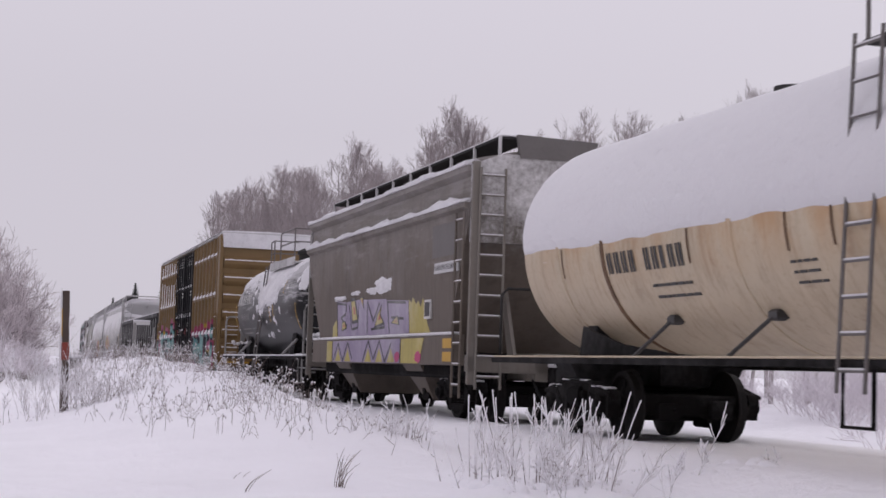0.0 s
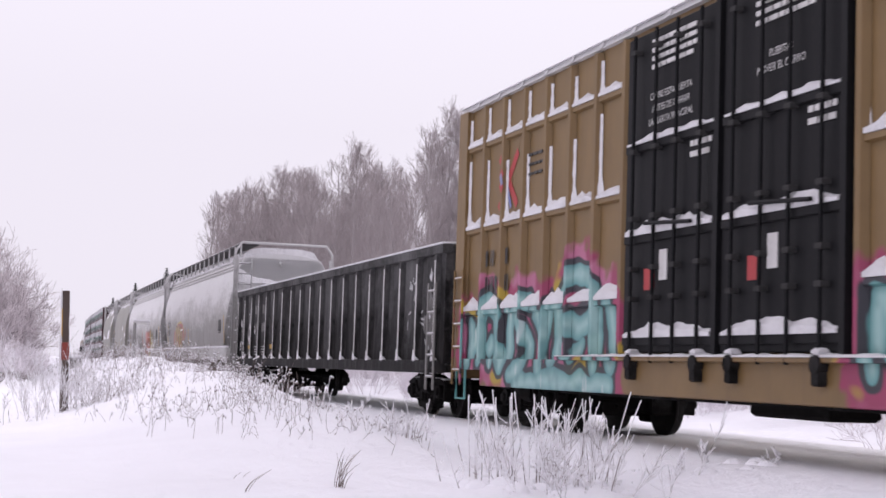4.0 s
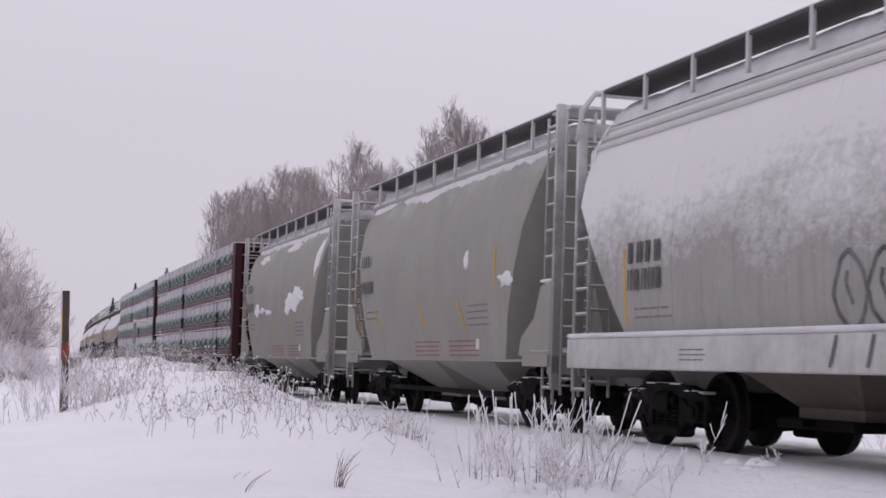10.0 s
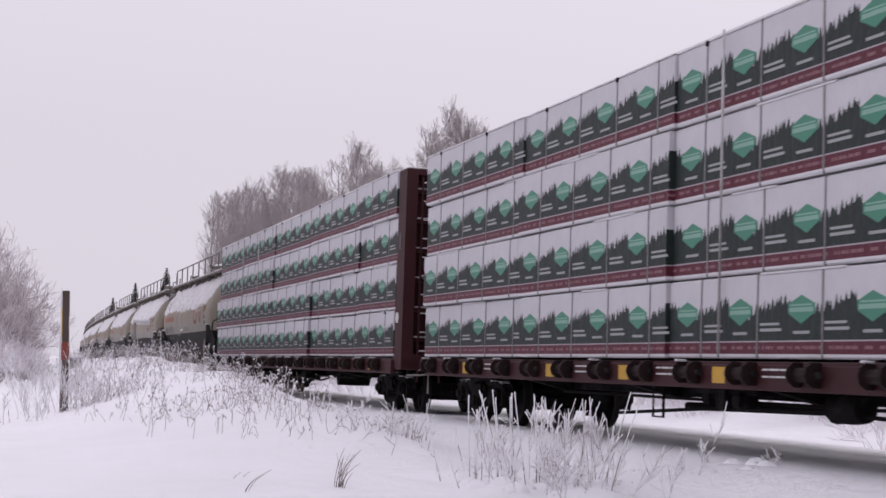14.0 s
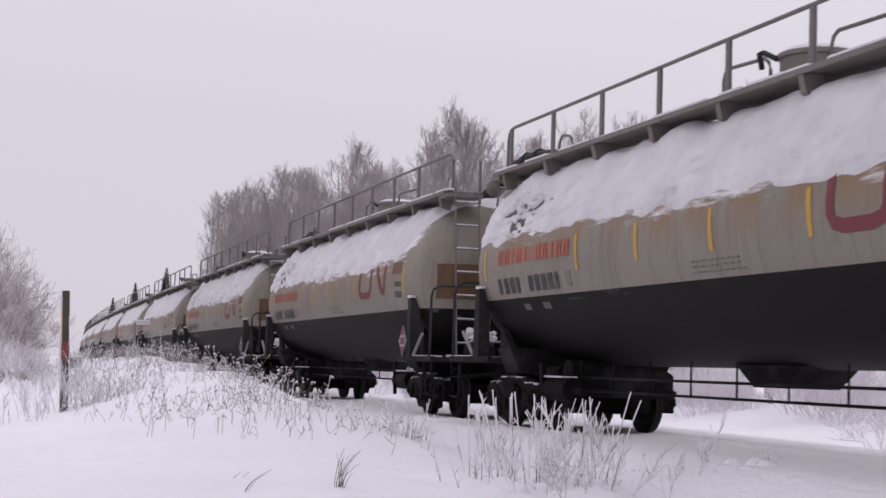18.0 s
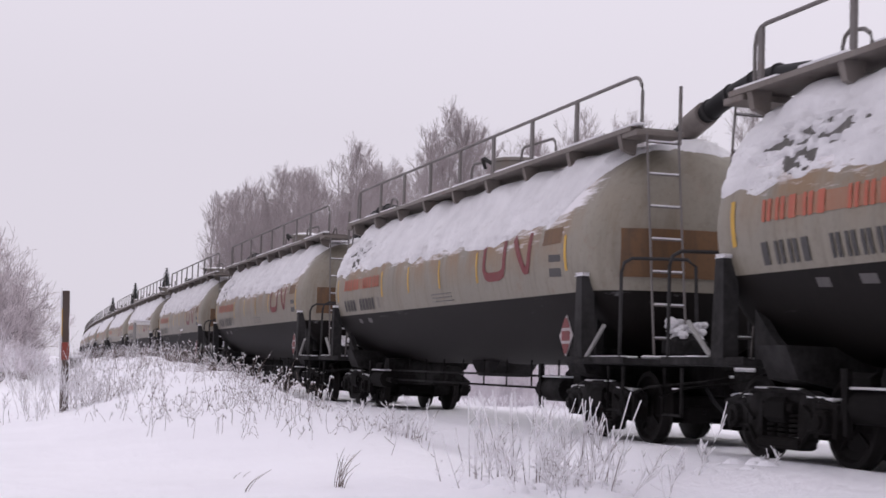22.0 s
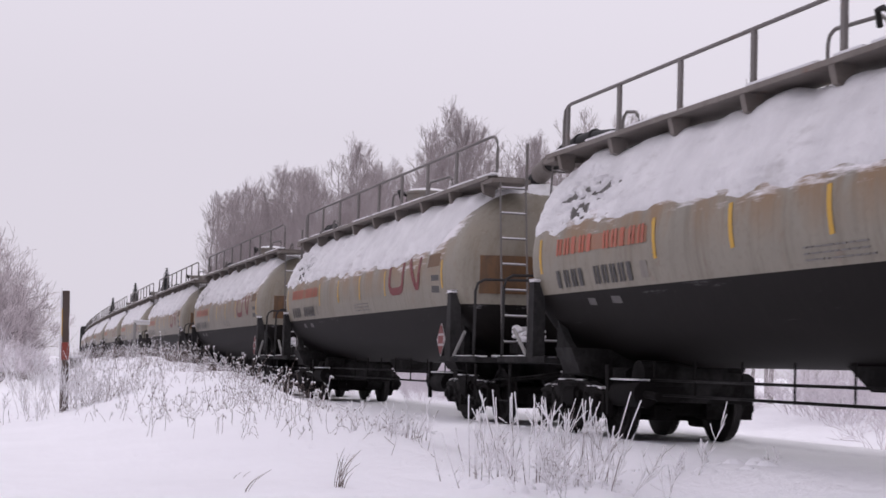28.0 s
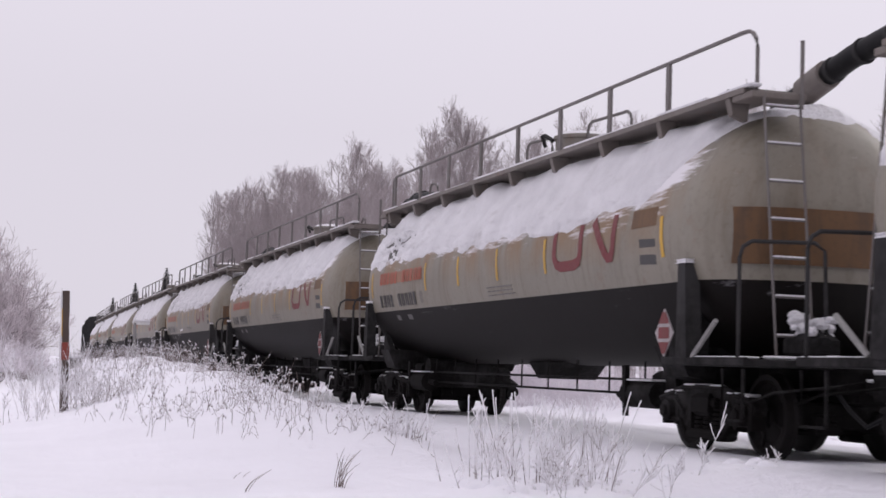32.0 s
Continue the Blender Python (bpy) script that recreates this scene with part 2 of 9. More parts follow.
DULL_ORANGE = painted("dirty_orange_print", (0.27, 0.125, 0.072), 0.6, (0.22, 0.17, 0.12), 0.9, streak=0.5)
HOSE = painted("black_rubber_hose", (0.008, 0.008, 0.009), 0.6, (0.05, 0.045, 0.045), 0.4, streak=0.0, spec=0.2)


# ---- geometry helpers ----
class Geo:
    """Corner points and faces of one mesh, gathered before it is linked."""

    def __init__(self):
        self.v, self.f, self.smooth = [], [], False

    def quad_box(self, x0, x1, y0, y1, z0, z1, bev=0.0):
        o = len(self.v)
        if bev:
            b = min(bev, abs(x1 - x0) * 0.45, abs(y1 - y0) * 0.45, abs(z1 - z0) * 0.45)
            for z, k in ((z0, b), (z0 + b, 0), (z1 - b, 0), (z1, b)):
                self.v += [(x0 + k, y0 + k, z), (x1 - k, y0 + k, z), (x1 - k, y1 - k, z), (x0 + k, y1 - k, z)]
            self.f.append((o + 3, o + 2, o + 1, o))
            for r in range(3):
                for i in range(4):
                    a, c = o + r * 4 + i, o + r * 4 + (i + 1) % 4
                    self.f.append((a, c, c + 4, a + 4))
            self.f.append((o + 12, o + 13, o + 14, o + 15))
        else:
            self.v += [(x, y, z) for z in (z0, z1) for x, y in ((x0, y0), (x1, y0), (x1, y1), (x0, y1))]
            self.f += [(o + 3, o + 2, o + 1, o), (o + 4, o + 5, o + 6, o + 7)] + [(o + i, o + (i + 1) % 4, o + 4 + (i + 1) % 4, o + 4 + i) for i in range(4)]
        return self

    def tube(self, pts, r, sides=6, r_end=None):
        """A round bar along the points."""
        pts = [Vector(p) for p in pts]
        n = len(pts)
        o = len(self.v)
        for i, p in enumerate(pts):
            d = (pts[min(i + 1, n - 1)] - pts[max(i - 1, 0)]).normalized()
            side = d.cross(Vector((0, 0, 1)) if abs(d.z) < 0.95 else Vector((0, 1, 0))).normalized()
            up = side.cross(d)
            rr = r if r_end is None else r + (r_end - r) * i / max(n - 1, 1)
            for k in range(sides):
                a = 2 * math.pi * k / sides
                self.v.append(tuple(p + side * (rr * math.cos(a)) + up * (rr * math.sin(a))))
        for i in range(n - 1):
            for k in range(sides):
                a, b = o + i * sides + k, o + i * sides + (k + 1) % sides
                self.f.append((a, b, b + sides, a + sides))
        self.f.append(tuple(o + k for k in reversed(range(sides))))
        self.f.append(tuple(o + (n - 1) * sides + k for k in range(sides)))
        return self

    def prism(self, outline, axis, a0, a1):
        """An outline in the two other axes, pushed from a0 to a1 along the axis."""
        o, n = len(self.v), len(outline)
        for a in (a0, a1):
            for p, q in outline:
                self.v.append((a, p, q) if axis == "x" else (p, a, q) if axis == "y" else (p, q, a))
        self.f += [tuple(o + i for i in reversed(range(n))), tuple(o + n + i for i in range(n))]
        self.f += [(o + i, o + (i + 1) % n, o + n + (i + 1) % n, o + n + i) for i in range(n)]
        return self

    def rings(self, loops, cap=True, closed=True):
        """A skin over loops of the same count of points."""
        o, n = len(self.v), len(loops[0])
        for lp in loops:
            self.v += [tuple(p) for p in lp]
        m = n if closed else n - 1
        for i in range(len(loops) - 1):
            for k in range(m):
                a, b = o + i * n + k, o + i * n + (k + 1) % n
                self.f.append((a, b, b + n, a + n))
        if cap:
            self.f.append(tuple(o + k for k in reversed(range(n))))
            self.f.append(tuple(o + (len(loops) - 1) * n + k for k in range(n)))
        return self

    def shape(self, pts):
        o = len(self.v)
        self.v += [tuple(p) for p in pts]
        self.f.append(tuple(o + i for i in range(len(pts))))
        return self

    def mesh(self, name, material):
        me = bpy.data.meshes.new(name)
        me.from_pydata(self.v, [], self.f)
        me.materials.append(material)
        bm = bmesh.new()
        bm.from_mesh(me)
        bmesh.ops.recalc_face_normals(bm, faces=bm.faces)
        bm.to_mesh(me)
        bm.free()
        if self.smooth:
            me.shade_smooth()
            me.set_sharp_from_angle(angle=radians(40))
        return me


def part(name, geo, material, parent, label="", at=None, smooth=False):
    geo.smooth = geo.smooth or smooth
    ob = new(name, geo.mesh(name, material))
    ob.parent = parent
    if at is not None:
        ob.matrix_basis = at
    if label:
        ob["label"] = label
    if name in ("snow", "graffiti_linework", "car_number", "stencil_text", "door_notice", "red_notice", "print_text", "faded_text", "car_mark", "red_lettering", "white_lettering"):
        ob["kind"] = "stuff"
    return ob


def again(ob, parent, at):
    """The same mesh once more, as an object of its own."""
    o = new(ob.name.split(".")[0], ob.data)
    o.parent, o.matrix_basis = parent, at
    if "label" in ob:
        o["label"] = ob["label"]
    if "kind" in ob:
        o["kind"] = ob["kind"]
    return o


def thing(name, label, category, group=""):
    return tagged(new(name), label, category, group)


def structure(name, geo, material, label, smooth=False):
    geo.smooth = smooth
    return tagged(new(name, geo.mesh(name, material)), label, name.split("_")[0], kind="structure")


# ---- the line: a wide right-hand bend, and the train's way along it ----
BEND = 0.00036


def on_track(s, u=0.0, z=0.0):
    return Matrix.Translation((0.5 * BEND * s * s, s, 0)) @ Matrix.Rotation(-BEND * s, 4, "Z") @ Matrix.Translation((u, 0, z))


def gone(t):
    """Metres the train has run by t seconds."""
    return 11.0714 * t + 0.00101 * (t - 16) ** 2 + 0.000235 * (t - 16) ** 3


TRAIN = []      # (car, place of its middle along the train)
WHEELS = []     # (wheelset, its pose on the bogie, place of its car)
# ---- the snow-covered land ----
def ease(a, b, v):
    t = min(max((v - a) / (b - a), 0.0), 1.0)
    return t * t * (3 - 2 * t)


def land(x, y):
    """Height of the snow: flat track bed, a ditch, a weedy bank on the near side, low ground round the camera."""
    u = x - 0.5 * BEND * y * y
    h = -0.28
    h += 0.07 * noise.noise((x * 0.25, y * 0.25, 0.0)) + 0.035 * noise.noise((x * 0.9, y * 0.9, 3.0))
    # bank along the near side of the line
    rise = 0.57 * ease(12.5, 21, y) + 0.37 * ease(20, 28, y) + 0.16 * ease(27, 38, y)
    across = math.exp(-((u + 4.7) / 1.25) ** 2) if u > -4.7 else math.exp(-((u + 4.7) / 2.1) ** 2)
    h += rise * across * (1 + 0.16 * noise.noise((x * 0.8, y * 0.5, 7.0)))
    # hollow and swell to the left
    h += 0.62 * ease(30, 44, y) * ease(-6.9, -8.6, u)
    # lumps in the foreground
    h += 0.10 * max(noise.noise((x * 0.7, y * 0.7, 11.0)), 0) * ease(14, 10, y)
    # snow pillowed over low plants near the tall stems
    soft = ease(-6.2, -4.6, x) * ease(-0.6, -2.0, x) * ease(11.0, 12.4, y) * ease(15.2, 14.0, y)
    h += soft * (0.05 + 0.13 * max(noise.noise((x * 2.3, y * 2.0, 21.0)), -0.15))
    # beyond the far side
    h += 0.45 * ease(6.0, 12.0, u) + 0.10 * noise.noise((x * 0.5, y * 0.4, 5.0)) * ease(3.0, 5.0, u)
    h += 1.2 * ease(40, 220, math.hypot(x, y) * 0.5) * ease(12, 60, abs(u))
    # the bed, ploughed out a little between the lips of snow outside the rails
    flat = ease(3.4, 1.9, abs(u))
    h = h * (1 - flat) + flat * (0.026 - 0.027 * ease(0.93, 0.86, abs(u)))
    return h


def stretch(a, b, fine, lo, hi, grow=1.25):
    """Grid lines: even steps from lo to hi, wider and wider beyond."""
    vals = list(np.arange(lo, hi + 1e-6, fine))
    step, v = fine, vals[-1]
    while v < b:
        step *= grow
        v += step
        vals.append(v)
    step, v = fine, vals[0]
    while v > a:
        step *= grow
        v -= step
        vals.insert(0, v)
    return vals


def make_ground():
    us = sorted(stretch(-2600, 2600, 0.16, -12.0, 7.0) + [-0.925, -0.86, 0.86, 0.925])
    ys = stretch(-300, 4200, 0.19, 8.0, 46.0, 1.1)
    g = Geo()
    for y in ys:
        off = 0.5 * BEND * min(y, 320.0) ** 2
        for u in us:
            x = u + off * (1 if abs(u) < 400 else 0)
            g.v.append((x, y, land(x, y) if y < 320 else -0.28 + 1.2))
    w = len(us)
    for j in range(len(ys) - 1):
        for i in range(w - 1):
            a = j * w + i
            g.f.append((a, a + 1, a + 1 + w, a + w))
    me = bpy.data.meshes.new("ground")
    me.from_pydata(g.v, [], g.f)
    me.materials.append(SNOW)
    me.shade_smooth()
    tagged(new("ground", me), "deep fresh snow over the ground and track bed", "ground", kind="structure")
    for side in (-1, 1):
        r = Geo()
        loops = []
        for s in np.arange(-30, 262, 4.0):
            m = on_track(s, side * 0.7525)
            loops.append([m @ Vector(p) for p in ((-0.035, 0, -0.16), (0.035, 0, -0.16), (0.036, 0, -0.004), (-0.036, 0, -0.004))])
        r.rings(loops)
        structure("rail_near" if side < 0 else "rail_far", r, RAIL_STEEL, "steel running rail half buried in snow")


# ---- plants ----
def twig_mesh(name, material, stems, sides=3):
    """Thin tapering rods; each stem: points and two radii."""
    g = Geo()
    for pts, r0, r1 in stems:
        g.tube(pts, r0, sides, r1)
    me = bpy.data.meshes.new(name)
    me.from_pydata(g.v, [], g.f)
    me.materials.append(material)
    return me


def grow(rng, base, direction, length, radius, depth, out, bend=0.18, fork=(3, 5), spread=0.5, rise=0.35, steps=3):
    """A branch and its side branches, gathered in out by depth."""
    pts, p, d = [Vector(base)], Vector(base), Vector(direction).normalized()
    for _ in range(steps):
        d = (d + Vector((rng.gauss(0, bend), rng.gauss(0, bend), rng.gauss(0, bend) + rise * 0.15))).normalized()
        p = p + d * (length / steps)
        pts.append(p.copy())
    out.setdefault(depth, []).append((pts, radius, radius * (0.45 if depth else 0.5)))
    if depth == 0:
        return
    for _ in range(rng.randint(*fork)):
        k = rng.uniform(0.25, 1.0) * steps
        i = min(int(k), steps - 1)
        q = pts[i].lerp(pts[i + 1], k - i)
        nd = (d + Vector((rng.gauss(0, spread), rng.gauss(0, spread), rng.gauss(0, spread * 0.5) + rise))).normalized()
        grow(rng, q, nd, length * rng.uniform(0.42, 0.66), radius * 0.5, depth - 1, out, bend, fork, spread, rise, steps if depth > 1 else 2)


def bare_tree(seed, height, spread=0.36, bole=0.3, limb_count=3.4):
    """A slender leafless tree: a straight trunk, rising limbs in an oval crown, and a haze of fine twigs."""
    rng = random.Random(seed)
    t = thing("bare_tree", "slender leafless birch with rime on its twigs in deep snow", "tree", "trackside wood")
    trunk, limbs = Geo(), {}
    pts, p = [], Vector((0, 0, -0.4))
    lean = Vector((rng.gauss(0, 0.035), rng.gauss(0, 0.035), 1)).normalized()
    n = 10
    for i in range(n + 1):
        pts.append(p.copy())
        p = p + lean * (height * 0.98 / n) + Vector((rng.gauss(0, 0.07), rng.gauss(0, 0.07), 0))
    trunk.tube(pts, height * 0.0088, 7, height * 0.0010)
    part("trunk", trunk, TREE_LIMB, t, smooth=True)
    for _ in range(int(height * limb_count * 1.25)):
        rel = rng.random() ** 0.85
        k = (bole + (0.985 - bole) * rel) * n
        i = min(int(k), n - 1)
        q = pts[i].lerp(pts[i + 1], k - i)
        a = rng.uniform(0, 6.28)
        full = math.sin(math.pi * (0.22 + 0.72 * rel)) ** 0.8
        out_by = spread * (2.3 - 0.9 * rel)
        grow(rng, q, (math.cos(a) * out_by, math.sin(a) * out_by, 0.95), height * 0.125 * full * rng.uniform(0.7, 1.2) + 0.3, height * 0.0015 * (full + 0.3), 2, limbs, 0.12, (4, 6), 0.24 + spread * 0.6, 0.24, 4)
    inner = new("limb_mass", twig_mesh("limb_mass", TREE_LIMB, limbs[2]))
    inner.parent = t
    crown = new("crown", twig_mesh("crown", HAZE_TWIG, [(p, max(a, 0.0068 if d else 0.0052), max(c, 0.0045)) for d in (0, 1) for p, a, c in limbs[d]]))
    crown.parent = t
    return t


def shrub(seed, height, width, material, label, stems=26, depth=2, name="shrub", group="trackside shrubs", thick=0.006, inner_mat=None):
    rng = random.Random(seed)
    t = thing(name, label, "shrub", group)
    out = {}
    for _ in range(stems):
        a, r = rng.uniform(0, 6.28), math.sqrt(rng.random()) * width * 0.4
        grow(rng, (r * math.cos(a), r * math.sin(a), -0.1), (math.cos(a) * 0.7, math.sin(a) * 0.7, 1.1), height * rng.uniform(0.4, 0.75), 0.012, depth, out, 0.2, (4, 6), 0.55, 0.25, 3)
    inner = new("limb_mass", twig_mesh("limb_mass", inner_mat or BARK, [s for d in out if d >= max(depth - 1, 1) for s in out[d]]))
    inner.parent = t
    ob = new("crown", twig_mesh("crown", material, [(p, max(a, thick), max(c, thick)) for d in out if d < max(depth - 1, 1) for p, a, c in out[d]]))
    ob.parent = t
    return t


def spruce(seed, height):
    rng = random.Random(seed)
    t = thing("spruce_tree", "dark narrow spruce dusted with snow, far off", "tree", "distant spruces")
    trunk = Geo().tube([(0, 0, -0.5), (0, 0, height)], 0.12, 6, 0.02)
    part("trunk", trunk, BARK, t)
    g = Geo()
    k = 1.0
    while k < height:
        reach = (height - k) * 0.26 + 0.18
        for i in range(16):
            a = rng.uniform(0, 6.28)
            L = reach * rng.uniform(0.7, 1.15)
            tip = (math.cos(a) * L, math.sin(a) * L, k - L * 0.35)
            w = 0.26 * reach + 0.07
            g.shape([(0, 0, k + 0.1), (tip[0] * 0.6 - math.sin(a) * w, tip[1] * 0.6 + math.cos(a) * w, k - L * 0.15), tip, (tip[0] * 0.6 + math.sin(a) * w, tip[1] * 0.6 - math.cos(a) * w, k - L * 0.22)])
        k += 0.17
    part("crown", g, SPRUCE, t)
    return t


def place(ob, x, y, turn=0.0, scale=1.0, sink=0.0):
    ob.matrix_basis = pose(x, y, land(x, y) - sink, 0, 0, turn) @ Matrix.Scale(scale, 4)
    return ob


def put_copy(ob, x, y, turn, scale):
    c = copy_thing(ob, Matrix.Identity(4))
    return place(c, x, y, turn, scale)


def make_wood():
    """The wood beside the line: its edge runs 12 to 17 m out; the trees are taller further off."""
    rng = random.Random(11)
    kinds = [bare_tree(1, 13.5, 0.30, 0.22), bare_tree(2, 12.0, 0.36, 0.18), bare_tree(3, 11.0, 0.42, 0.14, 3.8), bare_tree(4, 14.0, 0.27, 0.2, 4.0), bare_tree(5, 9.0, 0.46, 0.08, 4.2), bare_tree(6, 12.5, 0.33, 0.16, 2.2)]
    tall = (13.5, 12.0, 11.0, 14.0, 9.0, 12.5)
    used = set()

    def plant(x, y, height, k=None):
        k = rng.randrange(len(kinds)) if k is None else k
        size = 0.96 * height / tall[k]
        if k in used:
            put_copy(kinds[k], x, y, rng.uniform(0, 360), size)
        else:
            used.add(k)
            place(kinds[k], x, y, rng.uniform(0, 360), size)

    def canopy(y):
        """Top of the wood's edge along the line, for trees 12.5 m out."""
        along = (33.3, 36.1, 39.5, 40.9, 42.5, 45.6, 49.9, 51.7, 53.5, 55.5, 58.1, 60.9, 63.2, 66.6, 68.5, 71.4, 75, 78.3, 84.1, 94.2, 98.4, 106.6, 115.2, 128, 147, 169, 200, 222)
        tops = (7.9, 8.3, 9.4, 9.6, 8.8, 9.8, 10.4, 10.3, 11.6, 10.9, 10.7, 11.2, 11.2, 11.9, 13.5, 14.1, 13.3, 13.3, 14.2, 15.5, 14.4, 15.2, 16.7, 17.6, 18.9, 20.2, 21.3, 21.5)
        return float(np.interp(y, along, tops))

    def top_at(u, y):
        front = y * 21.6 / (u + 9.1)
        return canopy(front) * y / front

    y = 31.0
    while y < 172:
        u = 11.5 + rng.random() * 4.5
        plant(u + 0.5 * BEND * y * y, y, top_at(u, y) * (rng.uniform(0.68, 0.97) if rng.random() < 0.7 else 1.0))
        y += rng.uniform(0.7, 1.7) if y < 64 else rng.uniform(0.55, 1.5) * (0.8 + y / 170)
    # tall birches that stand clear of the rest
    for y, u, k in ((71.0, 12.6, 3), (69.3, 12.9, 0), (53.5, 12.8, 5), (41.0, 12.8, 3), (39.6, 13.0, 0), (94.0, 12.6, 3), (115.0, 12.8, 5), (60.6, 12.4, 5), (45.8, 13.0, 5)):
        plant(u + 0.5 * BEND * y * y, y, top_at(u, y) * 1.02, k)
    for i in range(30):
        y = rng.uniform(34, 75)
        u = rng.uniform(14.5, 20)
        plant(u + 0.5 * BEND * y * y, y, top_at(u, y) * rng.uniform(0.72, 0.9), rng.choice((1, 2, 4)))
    for i in range(70):
        y = rng.uniform(66, 185)
        u = 15 + rng.random() ** 1.3 * 20
        plant(u + 0.5 * BEND * y * y, y, top_at(u, y) * rng.uniform(0.66, 0.92))
    # undergrowth at the wood's edge
    near = shrub(21, 2.2, 2.6, FROST_TWIG, "frosted leafless shrub standing in snow beyond the track", inner_mat=FROST_TWIG)
    first = True
    for i in range(70):
        y = rng.uniform(12, 150)
        x = rng.uniform(5.5, 12.0) + 0.5 * BEND * y * y
        s = rng.uniform(0.3, 0.8) * (0.75 if y < 40 else 1.6)
        if y < 45 and rng.random() < 0.5 and not first:
            continue
        if first:
            place(near, x, y, 0, s)
            first = False
        else:
            put_copy(near, x, y, rng.uniform(0, 360), s)
    for i in range(64):
        y = 13 + 0.85 * i + rng.uniform(-0.5, 0.5)
        put_copy(near, rng.uniform(8.2, 11.4) + 0.5 * BEND * y * y, y, rng.uniform(0, 360), rng.uniform(0.45, 0.85))
    peak = spruce(31, 11.0)
    for i, (x, y, top) in enumerate(((11.8, 195.7, 10.5), (10.8, 213.9, 9.2), (14.4, 186.2, 12.0))):
        if i:
            put_copy(peak, x, y, 70 * i, (top - land(x, y)) / 11.0)
        else:
            place(peak, x, y, 0, (top - land(x, y)) / 11.0)


def make_left_thicket():
    """Tall grey-brown brush behind, low bushes white with hoar in front."""
    big = shrub(41, 4.4, 4.2, THICKET_TWIG, "large leafless thicket shrub dusted with hoar frost", 46, 3, "thicket_shrub", "frosted thicket", 0.0085, BARK)
    white = shrub(43, 2.0, 2.4, FROST_TWIG, "low bush white with hoar frost", 34, 2, "frosted_bush", "frosted bushes", 0.011, STEM_BROWN)
    rng = random.Random(5)
    back = [(-9.0, 46, 0.66), (-8.4, 52, 0.68), (-8.8, 57, 0.82), (-7.6, 60, 0.50), (-7.9, 66, 0.66), (-7.0, 70, 0.44), (-6.2, 76, 0.34), (-10.1, 50, 0.85), (-9.9, 58, 0.95), (-7.0, 62, 0.34), (-5.4, 88, 0.32), (-11.0, 46, 0.85), (-12.4, 54, 0.95), (-7.9, 56, 0.46), (-9.2, 53, 0.75), (-8.1, 62, 0.6), (-10.0, 42, 0.62), (-10.6, 62, 1.0)]
    front = [(-8.3, 38.5, 0.55), (-7.8, 41, 0.5), (-8.9, 40, 0.62), (-7.5, 44, 0.5), (-8.2, 45, 0.6), (-7.2, 48, 0.45), (-7.7, 50, 0.55), (-6.9, 53, 0.42), (-9.4, 42, 0.6), (-7.1, 57, 0.5)]
    for kind, spots in ((big, back), (white, front)):
        for i, (x, y, s) in enumerate(spots):
            x -= (0.32 if kind is big else 0.15) * y / 50
            if i:
                put_copy(kind, x, y, rng.uniform(0, 360), s)
            else:
                place(kind, x, y, 0, s)


